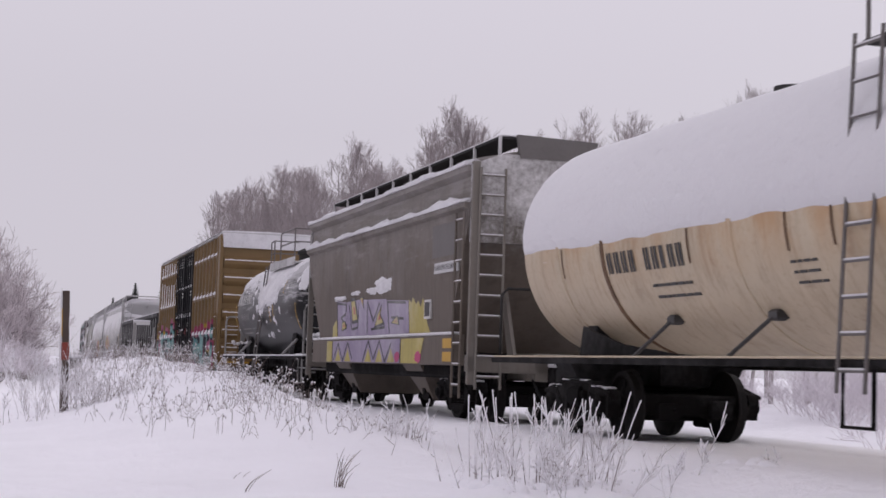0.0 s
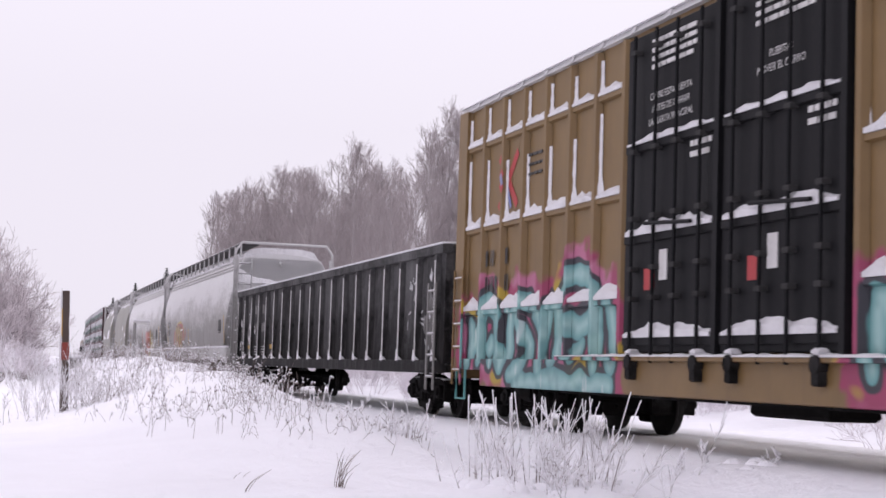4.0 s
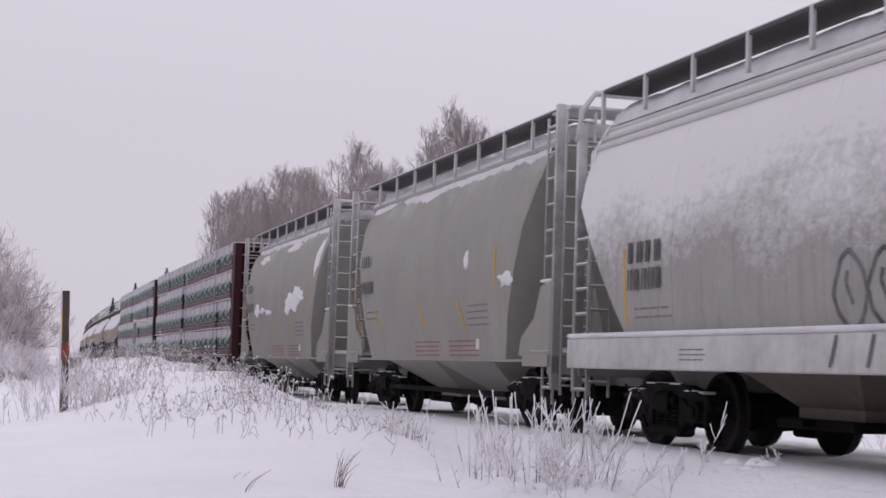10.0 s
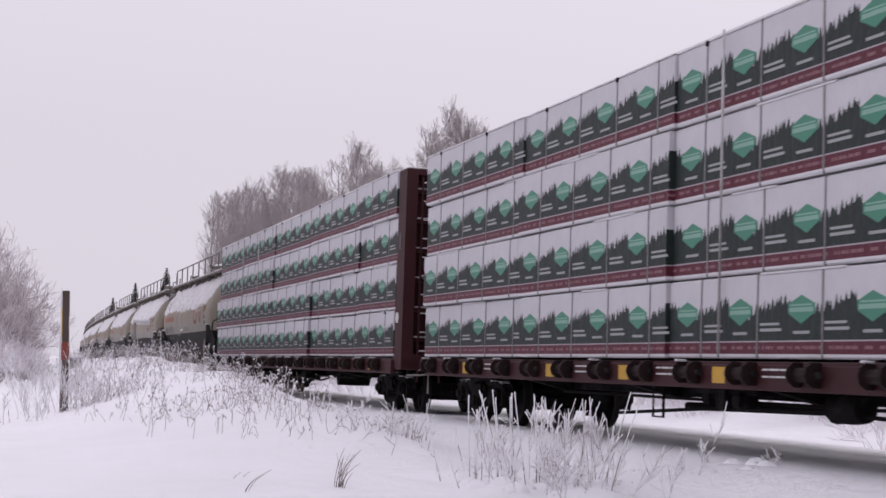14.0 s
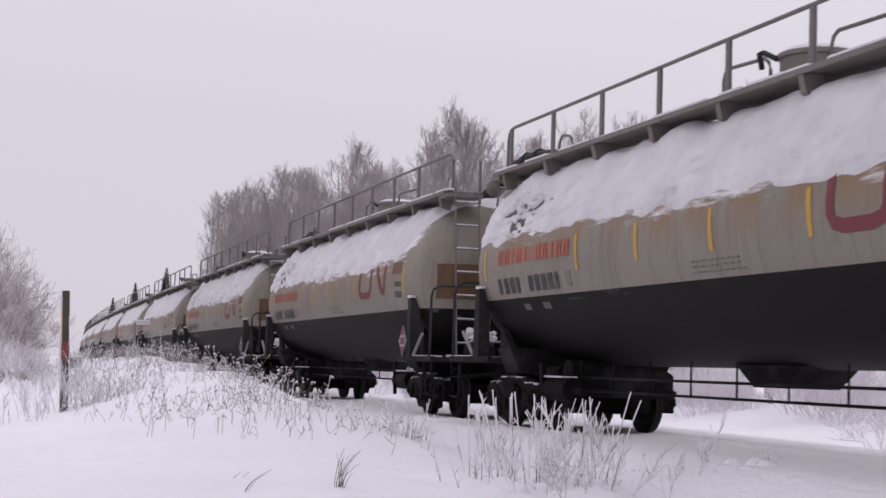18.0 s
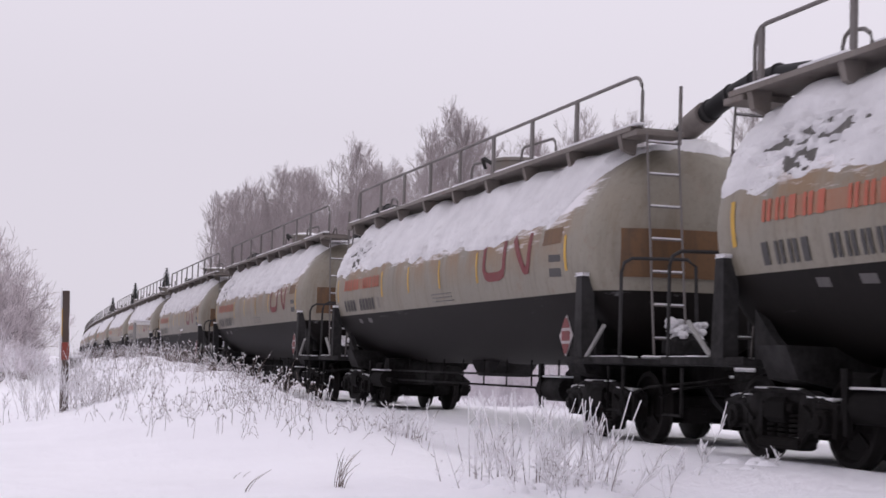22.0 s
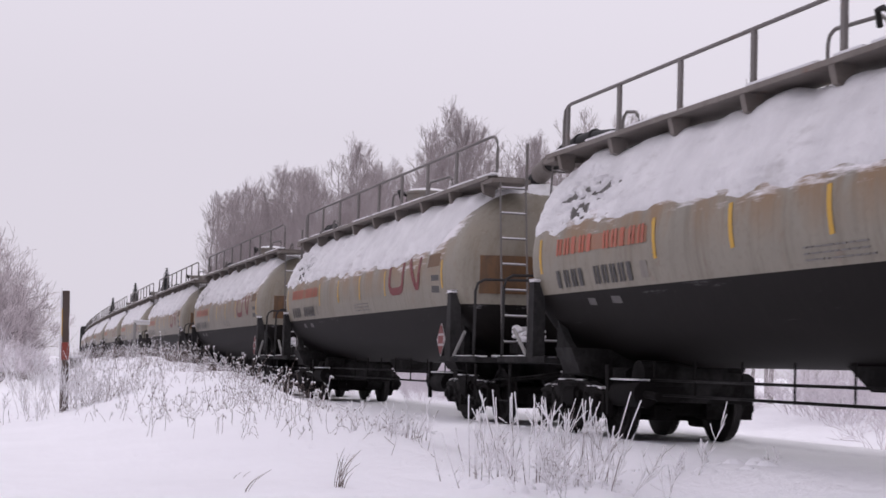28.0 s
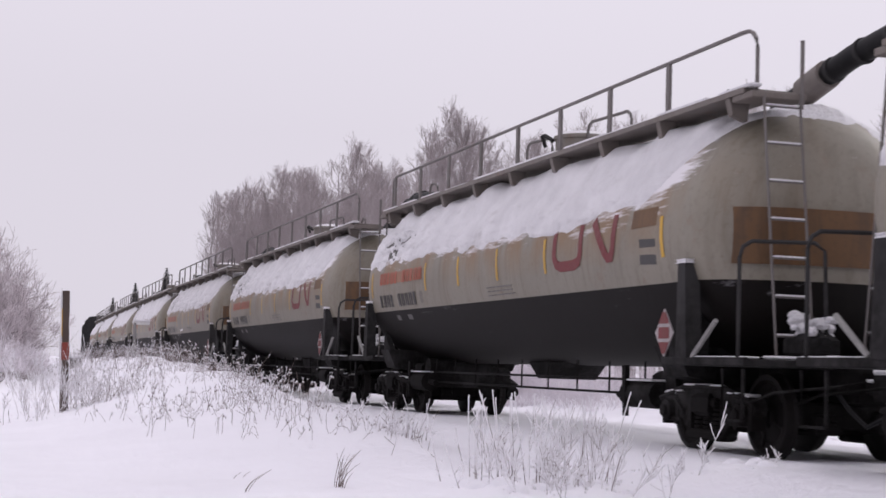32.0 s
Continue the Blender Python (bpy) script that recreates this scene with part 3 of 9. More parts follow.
def make_weeds():
    """Dry stalks in patches on the bank: brown stems, arching grass and seed heads that carry snow."""
    rng = random.Random(77)
    brown, white = [], []

    def stalk(x, y, h, lean=0.10, heads=0.7, crust=0.4):
        z = land(x, y)
        tip = Vector((x + rng.gauss(0, lean), y + rng.gauss(0, lean), z + h))
        bow = Vector((rng.gauss(0, 0.035), rng.gauss(0, 0.035), 0))
        base = Vector((x, y, z - 0.05))
        mids = [base.lerp(tip, 0.35) + bow, base.lerp(tip, 0.7) + bow]
        brown.append(([base, *mids, tip], 0.0034, 0.0022))
        if rng.random() < crust:
            up = Vector((-0.0025, 0, 0.002))
            white.append(([p + up for p in (mids[0], mids[1], tip)], 0.0040, 0.0042))
        for _ in range(rng.randint(0, 2)):
            q = mids[0].lerp(tip, rng.random())
            e = q + Vector((rng.gauss(0, 0.06), rng.gauss(0, 0.06), rng.uniform(0.02, 0.10)))
            (brown if rng.random() < 0.4 else white).append(([q, e], 0.0024, 0.0030))
        if rng.random() < heads:
            for _ in range(rng.randint(1, 3)):
                c = tip + Vector((rng.gauss(0, 0.02), rng.gauss(0, 0.02), rng.gauss(0, 0.012)))
                r = rng.uniform(0.007, 0.016)
                brown.append(([c, c + Vector((0, 0, -0.02))], r * 0.7, r * 0.5))
                white.append(([c, c + Vector((rng.gauss(0, 0.010), rng.gauss(0, 0.008), rng.uniform(0.010, 0.024)))], r, 0.007))

    for _ in range(3300):
        y = rng.uniform(18, 68) if rng.random() < 0.8 else rng.uniform(14, 40)
        u = rng.gauss(-5.0, 1.1)
        x = u + 0.5 * BEND * y * y
        if u > -2.6 or land(x, y) < -0.1 or noise.noise((x * 0.7, y * 0.35, 2.0)) < rng.uniform(-0.20, 0.38):
            continue
        stalk(x, y, rng.uniform(0.10, 0.38) * (1.2 if y > 30 else 0.9) * (1.7 if rng.random() < 0.16 else 1.0))
    # a brown grassy strip along the far crest, and a thick patch round the post
    for _ in range(620):
        y = rng.uniform(30, 60)
        u = -4.4 + rng.gauss(0, 0.55)
        stalk(u + 0.5 * BEND * y * y, y, rng.uniform(0.18, 0.5), 0.12, 0.5, 0.15)
    for _ in range(75):
        stalk(-6.6 + rng.gauss(0, 0.28), 28.6 + rng.gauss(0, 0.5), rng.uniform(0.15, 0.62), 0.16, 0.25, 0.2)
    # blades bent over in bows
    for _ in range(170):
        y = rng.uniform(17, 40)
        u = rng.gauss(-5.2, 1.0)
        x = u + 0.5 * BEND * y * y
        z = land(x, y)
        if z < -0.12 or u > -3:
            continue
        a, L, h = rng.uniform(0, 6.28), rng.uniform(0.15, 0.42), rng.uniform(0.08, 0.25)
        d = Vector((math.cos(a), math.sin(a) * 0.6, 0)) * L
        o = Vector((x, y, z - 0.02))
        brown.append(([o + d * f + Vector((0, 0, h * math.sin(math.pi * f ** 0.8))) for f in (0, 0.2, 0.45, 0.7, 0.95)], 0.003, 0.002))
    for stems, mat, nm, lab in ((brown, DRY_STALK, "dry_weeds", "dry brown weed stalks on the snowy bank"), (white, WHITE_STALK, "frosted_weeds", "weed stalks white with snow on the bank")):
        tagged(new(nm, twig_mesh(nm, mat, stems)), lab, "weeds", kind="stuff")


def stem_clump(seed, n, height, width, label, snowy=0.8, twiggy=0.5, straight=1.0):
    """Thin straight stems, dark below and crusted white on their upper windward side, over a fan of fine twigs."""
    rng = random.Random(seed)
    t = thing("stem_clump", label, "plant", "foreground plants")
    low, top = [], []
    wind = Vector((-0.0036, -0.001, 0.0015))
    for _ in range(n):
        x, y = rng.gauss(0, width * 0.36), rng.gauss(0, width * 0.28)
        a = Vector((x, y, -0.08))
        fan = Vector((x * 0.42 / max(width, 0.2), y * 0.3 / max(width, 0.2), 0))
        if rng.random() < twiggy:
            out = {}
            grow(rng, a, fan + Vector((rng.gauss(0, 0.22), rng.gauss(0, 0.2), 1.1)), height * rng.uniform(0.45, 0.95), 0.0042, 2, out, 0.07, (3, 5), 0.42, 0.2, 4)
            for d in out:
                for pts, r0, r1 in out[d]:
                    low.append((pts, max(r0 * 0.8, 0.0022), 0.0018))
                    if rng.random() < snowy:
                        top.append(([p + wind for p in pts[len(pts) // 5:]], 0.0040, 0.0048))
        else:
            h = height * rng.uniform(0.5, 1.0) * straight
            lean = fan + Vector((rng.gauss(0, 0.05), rng.gauss(0, 0.05), 1))
            b = a + lean * h
            bow = Vector((rng.gauss(0, 0.012), rng.gauss(0, 0.012), 0))
            pts = [a, a.lerp(b, 0.35) + bow, a.lerp(b, 0.7) + bow, b]
            low.append((pts, 0.0046, 0.0036))
            k = rng.uniform(0.2, 0.5)
            top.append(([a.lerp(b, k) + bow + wind, a.lerp(b, 0.8) + bow * 0.6 + wind, b + wind * 0.6], 0.0050, 0.0062))
            top.append(([b - lean * 0.012, b + lean * 0.012], 0.0072, 0.0058))
            for _ in range(rng.randint(0, 2)):
                q = a.lerp(b, rng.uniform(0.2, 0.8)) + bow * 0.8
                e = q + Vector((rng.gauss(0, 0.06), rng.gauss(0, 0.05), rng.uniform(0.06, 0.15)))
                low.append(([q, e], 0.003, 0.0024))
                top.append(([q.lerp(e, 0.3) + wind * 0.7, e + wind * 0.7], 0.0036, 0.0052))
        # small pads of snow caught low among the twigs
        for _ in range(3):
            q = a + fan * 0.3 + Vector((rng.gauss(0, 0.10), rng.gauss(0, 0.08), rng.uniform(0.08, height * 0.34)))
            r = rng.uniform(0.006, 0.016)
            top.append(([q, q + Vector((rng.gauss(0, 0.02), rng.gauss(0, 0.015), rng.uniform(-0.004, 0.012)))], r, r * 0.7))
    for nm, m, st in (("stem_mass", STEM_BROWN, low), ("snow_crust", WHITE_STALK, top)):
        ob = tagged(new(nm, twig_mesh(nm, m, st, 5)), kind="stuff")
        ob.parent = t
    return t


def grass_tuft(seed, n, height, label, lean=0.35):
    """Dark dry blades rising from one foot, bowed to one side."""
    rng = random.Random(seed)
    t = thing("grass_tuft", label, "plant", "foreground plants")
    blades = []
    for _ in range(n):
        o = Vector((rng.gauss(0, 0.03), rng.gauss(0, 0.03), -0.05))
        h = height * rng.uniform(0.45, 1.0)
        d = Vector((rng.gauss(lean, 0.22), rng.gauss(0, 0.2), 0)) * h
        blades.append(([o + d * (f * f) + Vector((0, 0, h * (f - 0.12 * f * f))) for f in (0, 0.3, 0.6, 0.85, 1.0)], 0.0034, 0.0014))
    ob = tagged(new("blade_mass", twig_mesh("blade_mass", DRY_STALK, blades, 4)), kind="stuff")
    ob.parent = t
    return t


def snow_pads(seed, n, width, label, x0, y0):
    """Rounded cushions of snow over low plants."""
    rng = random.Random(seed)
    t = thing("snow_cushion", label, "snow", "snow cushions")
    g = Geo()
    for _ in range(n):
        x, y, r = rng.gauss(0, width), rng.gauss(0, width * 0.35), rng.uniform(0.05, 0.14)
        loops, dz = [], land(x0 + x, y0 + y) - land(x0, y0)
        for f in (0.0, 0.35, 0.65, 0.88, 1.0):
            a0 = math.pi / 2 * f
            loops.append([(x + r * math.cos(a0) * (1 + 0.18 * noise.noise((math.cos(a) * 1.5 + x * 9, math.sin(a) * 1.5 + y * 9, f))) * math.cos(a) + 1e-4 * math.cos(a), y + r * math.cos(a0) * math.sin(a) + 1e-4 * math.sin(a), dz - 0.055 + r * 0.85 * math.sin(a0)) for a in [2 * math.pi * i / 14 for i in range(14)]])
        g.rings(loops)
    ob = tagged(part("snow", g, SNOW, t, smooth=True), kind="stuff")
    return t


def make_foreground_plants():
    for seed, n, h, w, x, y, twiggy, lab in FRONT_PLANTS:
        place(stem_clump(seed, n, h, w, lab, twiggy=twiggy), x, y)
    place(grass_tuft(201, 15, 0.46, "small tuft of dark dry grass in snow"), -5.83, 13.4)
    place(grass_tuft(202, 3, 0.3, "few dry blades poking out of the snow", 0.5), -6.75, 13.1)
    place(grass_tuft(203, 2, 0.16, "few dry blades poking out of the snow", 0.7), -6.55, 14.6)
    place(snow_pads(211, 26, 0.75, "cushions of snow over low plants", -3.55, 13.25), -3.55, 13.25)
    place(snow_pads(212, 14, 0.4, "cushions of snow over low plants", -2.3, 13.5), -2.3, 13.5)


FRONT_PLANTS = [
    (101, 26, 0.98, 1.0, -3.85, 13.5, 0.1, "tall clump of bare stems crusted with snow"),
    (109, 14, 0.60, 1.2, -3.85, 13.3, 1.0, "low snow-laden twigs in a tangled clump"),
    (114, 15, 0.50, 1.3, -4.05, 12.65, 1.0, "low snow-laden twigs in a tangled clump"),
    (116, 9, 0.85, 0.5, -4.45, 13.6, 0.3, "thin bare stems crusted with snow"),
    (110, 5, 1.0, 0.22, -3.2, 13.75, 0.6, "forked stems crusted with snow"),
    (102, 4, 0.28, 0.3, -2.5, 13.5, 0.8, "low bare twigs bent under snow"),
    (104, 18, 0.34, 0.8, -4.3, 18.0, 0.3, "thin dry stalks with snow on their tips"),
    (105, 18, 0.32, 0.8, -3.7, 19.2, 0.3, "thin dry stalks with snow on their tips"),
    (111, 18, 0.34, 0.9, -4.7, 20.4, 0.3, "thin dry stalks with snow on their tips"),
    (106, 3, 0.2, 0.3, -2.0, 14.0, 0.8, "low bare twigs bent under snow"),
    (107, 20, 0.75, 0.7, -6.95, 28.4, 0.6, "bare twiggy weeds round the foot of a post"),
    (112, 12, 1.1, 0.6, -7.6, 28.2, 0.9, "bare twiggy weeds round the foot of a post"),
    (108, 9, 0.6, 0.7, -8.1, 25.4, 0.9, "sparse bare twigs in snow"),
    (115, 3, 0.2, 0.25, -1.4, 13.7, 0.8, "low bare twigs bent under snow"),
]


def make_post():
    p = thing("marker_post", "weathered dark timber post with a red band, snow at its foot", "post")
    x, y = -7.235, 28.8
    place(p, x, y)
    p.matrix_basis = pose(x, y, land(x, y), 0, -2.0, 12)
    part("shaft", Geo().quad_box(-0.062, 0.062, -0.062, 0.062, -0.3, 2.18, 0.012), TIMBER, p)
    part("band", Geo().quad_box(-0.068, 0.068, -0.068, 0.068, 0.92, 1.24, 0.008), RED_BAND, p, "faded red reflective band")
    part("white_strip", Geo().prism([(-0.064, 0.62), (-0.095, 0.70), (-0.10, 1.2), (-0.082, 1.6), (-0.088, 1.95), (-0.066, 2.23), (-0.058, 1.9), (-0.06, 1.0)], "y", -0.03, 0.03), CLEAN_SNOW, p, "strip of wind-packed snow down one edge")
    part("yellow_strip", Geo().prism([(-0.062, 1.35), (-0.07, 1.36), (-0.072, 1.85), (-0.062, 1.86)], "y", -0.055, 0.02), YELLOW_PAINT, p, "faded yellow strip")
    s = thing("track_sign", "small white board on a thin pole beside the track", "sign")
    x, y = -4.32, 44.7
    place(s, x, y, 0)
    s.location.z = 0.35
    part("pole", Geo().tube([(0, 0, -0.4), (0, 0, 1.55)], 0.045, 8), FROSTED_STEEL, s)
    part("board", Geo().quad_box(-0.05, 0.42, -0.02, 0.02, 1.49, 1.59, 0.01), WHITE_PAINT, s, "white board edged with snow")
    part("snow_cap", Geo().quad_box(-0.06, 0.43, -0.035, 0.035, 1.59, 1.63, 0.015), CAR_SNOW, s)

    c = thing("trackside_cabinet", "small grey cabinet with a thick cap of snow", "cabinet")
    c.matrix_basis = pose(-5.44, 51.4, 0.0, 0, 0, 6)
    part("body", Geo().quad_box(-0.16, 0.16, -0.14, 0.14, 0.1, 0.82, 0.02), FROSTED_STEEL, c)
    part("door", Geo().quad_box(-0.13, 0.13, -0.155, -0.135, 0.42, 0.78, 0.008), FROSTED_STEEL, c)
    part("snow_cap", Geo().quad_box(-0.21, 0.23, -0.19, 0.19, 0.82, 0.94, 0.05), CLEAN_SNOW, c)


make_ground()
make_wood()
make_left_thicket()
make_weeds()
make_foreground_plants()
make_post()
# ---- running gear ----
def ring_profile(profile, y0, sides=24, axis_z=0.0):
    """A turned shape about the x axis; profile: (x, radius)."""
    loops = []
    for x, r in profile:
        loops.append([(x, y0 + r * math.sin(2 * math.pi * k / sides), axis_z + r * math.cos(2 * math.pi * k / sides)) for k in range(sides)])
    return loops


def make_bogie_meshes():
    R = 0.457
    wheelset = Geo()
    for sgn in (-1, 1):
        prof = [(0.60, 0.12), (0.63, 0.30), (0.655, 0.39), (0.672, R + 0.026), (0.70, R + 0.024), (0.715, R), (0.805, R - 0.005), (0.81, R - 0.06), (0.765, 0.36), (0.745, 0.28), (0.79, 0.14), (0.82, 0.12)]
        wheelset.rings(ring_profile([(sgn * x, r) for x, r in prof], 0.0))
        # four shallow webs on the wheel's plate
        for k in range(4):
            a = k * math.pi / 2
            c, s = math.cos(a), math.sin(a)
            wheelset.tube([(sgn * 0.775, 0.15 * s, 0.15 * c), (sgn * 0.765, 0.35 * s, 0.35 * c)], 0.022, 5)
    wheelset.tube([(-1.08, 0, 0), (1.08, 0, 0)], 0.075, 10)
    frame = Geo()
    # cast side frame: arched top chord, tension chord, pedestals
    # plate with a square window for the springs: walls built as four prisms round the window
    frame.prism([(-1.16, 0.52), (-1.12, 0.64), (-0.92, 0.66), (-0.5, 0.76), (-0.36, 0.76), (-0.36, 0.17), (-0.42, 0.17), (-0.62, 0.36), (-1.02, 0.36)], "x", -0.075, 0.075)
    frame.prism([(1.16, 0.52), (1.12, 0.64), (0.92, 0.66), (0.5, 0.76), (0.36, 0.76), (0.36, 0.17), (0.42, 0.17), (0.62, 0.36), (1.02, 0.36)], "x", -0.075, 0.075)
    frame.quad_box(-0.075, 0.075, -0.36, 0.36, 0.62, 0.76, 0.02)
    frame.quad_box(-0.11, 0.11, -0.42, 0.42, 0.15, 0.27, 0.03)
    for y in (-0.22, 0.0, 0.22):
        for k in range(5):
            frame.rings([[(0.085 * math.cos(a), y + 0.085 * math.sin(a), 0.28 + k * 0.05 + dz) for a in [2 * math.pi * i / 10 for i in range(10)]] for dz in (0.0, 0.032)])
    frame.quad_box(-0.12, 0.12, -0.3, 0.3, 0.52, 0.63, 0.03)
    for y in (-0.89, 0.89):
        frame.rings(ring_profile([(-0.16, 0.09), (-0.15, 0.125), (-0.03, 0.125), (-0.02, 0.09)], y, 12, 0.457))
        frame.quad_box(-0.1, 0.1, y - 0.17, y + 0.17, 0.56, 0.66, 0.03)
    for y in (-0.89, 0.89):
        # pedestal jaws and journal cover
        frame.prism([(y - 0.23, 0.60), (y - 0.14, 0.60), (y - 0.12, 0.30), (y - 0.2, 0.30)], "x", -0.09, 0.09)
        frame.prism([(y + 0.23, 0.60), (y + 0.14, 0.60), (y + 0.12, 0.30), (y + 0.2, 0.30)], "x", -0.09, 0.09)
        frame.rings(ring_profile([(-0.2, 0.02), (-0.195, 0.07), (-0.16, 0.075)], y, 10, 0.457))
    # raised flanges along the top and tension chords
    frame.tube([(-0.09, -1.14, 0.6), (-0.09, -0.9, 0.655), (-0.09, -0.5, 0.75), (-0.09, 0.5, 0.75), (-0.09, 0.9, 0.655), (-0.09, 1.14, 0.6)], 0.028, 6)
    frame.tube([(-0.09, -0.84, 0.38), (-0.09, -0.62, 0.36), (-0.09, -0.42, 0.18), (-0.09, 0.42, 0.18), (-0.09, 0.62, 0.36), (-0.09, 0.84, 0.38)], 0.026, 6)
    for y in (-0.62, 0.62):
        frame.tube([(-0.1, y - 0.12, 0.44), (-0.1, y + 0.12, 0.6)], 0.02, 5)
    cap = Geo()
    for y in (-0.7, -0.3, 0.35, 0.72):
        cap.quad_box(-0.115, -0.06, y - 0.14, y + 0.12, 0.685 + 0.07 * (abs(y) < 0.5), 0.705 + 0.075 * (abs(y) < 0.5), 0.008)
    for y in (-0.89, 0.89):
        cap.quad_box(-0.1, 0.06, y - 0.15, y + 0.12, 0.655, 0.695, 0.02)
        cap.quad_box(-0.085, 0.02, y - 0.06, y + 0.17, 0.655, 0.68, 0.012)
    cap.quad_box(-0.08, 0.05, -0.2, 0.33, 0.755, 0.782, 0.012)
    bolster = Geo().quad_box(-1.15, 1.15, -0.2, 0.2, 0.42, 0.68, 0.05).quad_box(-0.62, 0.62, -0.62, 0.62, 0.30, 0.64, 0.06)
    for y in (-0.45, 0.45):
        bolster.quad_box(-0.85, 0.85, y - 0.06, y + 0.06, 0.38, 0.5, 0.02)
    # brake beams, shoes and pull rods
    for y in (-0.36, 0.36):
        bolster.tube([(-0.95, y, 0.30), (0.95, y, 0.30)], 0.035, 6)
        for x in (-0.76, 0.76):
            bolster.quad_box(x - 0.06, x + 0.06, y - 0.05 if y > 0 else y - 0.12, y + 0.12 if y > 0 else y + 0.05, 0.26, 0.56, 0.02)
    bolster.tube([(-0.3, -1.5, 0.42), (-0.3, 1.5, 0.36)], 0.022, 5)
    for y in (-1.22, 1.22):
        bolster.quad_box(-0.8, 0.8, y - 0.07, y + 0.07, 0.34, 0.62, 0.03).quad_box(-0.5, -0.2, y - 0.2, y + 0.2, 0.28, 0.5, 0.03).quad_box(0.25, 0.55, y - 0.2, y + 0.16, 0.3, 0.55, 0.03)
    for y in (-0.62, 0.62):
        bolster.quad_box(-0.55, 0.55, y - 0.12, y + 0.12, 0.26, 0.6, 0.04)
    for x in (-0.74, 0.74):
        for y in (-0.38, 0.38):
            bolster.quad_box(x - 0.07, x + 0.07, y - 0.05, y + 0.05, 0.32, 0.62, 0.02)
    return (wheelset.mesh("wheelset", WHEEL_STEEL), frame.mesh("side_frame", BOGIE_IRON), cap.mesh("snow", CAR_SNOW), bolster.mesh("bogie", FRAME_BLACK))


BOGIE = make_bogie_meshes()


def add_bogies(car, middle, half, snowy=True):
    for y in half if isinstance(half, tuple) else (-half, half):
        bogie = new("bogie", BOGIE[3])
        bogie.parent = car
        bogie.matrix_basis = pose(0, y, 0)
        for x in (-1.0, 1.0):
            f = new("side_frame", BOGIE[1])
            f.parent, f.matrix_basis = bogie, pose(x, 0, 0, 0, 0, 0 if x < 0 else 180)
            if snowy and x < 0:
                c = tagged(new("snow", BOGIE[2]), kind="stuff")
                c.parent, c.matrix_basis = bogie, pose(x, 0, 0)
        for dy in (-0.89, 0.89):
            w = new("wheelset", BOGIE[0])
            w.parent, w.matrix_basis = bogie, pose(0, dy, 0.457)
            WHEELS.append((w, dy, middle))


def add_couplers(car, y_end, reach):
    """Draft gear, coupler head and air hose at both ends."""
    for s in (-1, 1):
        g = Geo()
        g.quad_box(-0.16, 0.16, s * (y_end - 1.0), s * y_end, 0.62, 0.95, 0.02)
        g.quad_box(-0.09, 0.09, s * y_end, s * (y_end + reach - 0.2), 0.72, 0.86, 0.02)
        g.quad_box(-0.17, 0.13, s * (y_end + reach - 0.25), s * (y_end + reach + 0.02), 0.66, 0.94, 0.05)
        part("coupler", g, FRAME_BLACK, car)
        h = Geo().tube([(-0.35, s * (y_end - 0.1), 0.72), (-0.36, s * (y_end + 0.15), 0.55), (-0.3, s * (y_end + reach * 0.7), 0.4), (-0.2, s * (y_end + reach), 0.5)], 0.025, 6)
        part("air_hose", h, HOSE, car)
        c = Geo().quad_box(-0.18, 0.14, s * (y_end + reach - 0.24), s * (y_end + reach), 0.935, 1.0, 0.03)
        c.quad_box(-0.1, 0.1, s * (y_end + 0.02), s * (y_end + reach - 0.26), 0.855, 0.89, 0.015)
        part("snow", c, CAR_SNOW, car)


def ladder(car, p0, p1, width_axis, width, rungs, material, stile=0.022, rung=0.014, name="ladder"):
    """Two stiles from p0 up to p1; every rung is a part of the ladder."""
    p0, p1, w = Vector(p0), Vector(p1), Vector(width_axis) * width
    ob = part(name, Geo().tube([p0, p1], stile, 6).tube([p0 + w, p1 + w], stile, 6), material, car, smooth=True)
    one, s = None, Geo()
    for i in range(rungs):
        q = p0.lerp(p1, (i + 0.6) / rungs)
        if one is None:
            one = part("rung", Geo().tube([(0, 0, 0), w], rung, 5), material, ob, at=Matrix.Translation(q))
        else:
            again(one, ob, Matrix.Translation(q))
        q = q + Vector((0, 0, rung + 0.006))
        s.tube([q.lerp(q + w, 0.05), q.lerp(q + w, 0.95)], 0.012, 5)
    tagged(part("snow", s, CAR_SNOW, ob), kind="stuff")
    return ob


def cells(car, name, x, y0, z0, ch, cw, text_len, material, gaps=(), seed=0, label=""):
    """Plain bars the size of stencilled characters, on the near side; y falls towards the train's head."""
    g = Geo()
    rng = random.Random(seed)
    side = x if callable(x) else (lambda z: x)
    n = 5
    for i in range(text_len):
        if i in gaps:
            continue
        y = y0 - i * cw * 1.32
        # two upright bars to a character, one now and then
        bars = [(0.0, 0.62)] if rng.random() < 0.35 else [(0.0, 0.30), (0.52, 0.86)]
        for k0, k1 in bars:
            o = len(g.v)
            for q in range(n + 1):
                z = z0 + ch * q / n
                for yy in (y - cw * k0, y - cw * k1):
                    g.v.append((side(z) - 0.012, yy, z))
            for q in range(n):
                g.f.append((o + 2 * q, o + 2 * q + 1, o + 2 * q + 3, o + 2 * q + 2))
    return part(name, g, material, car, label)


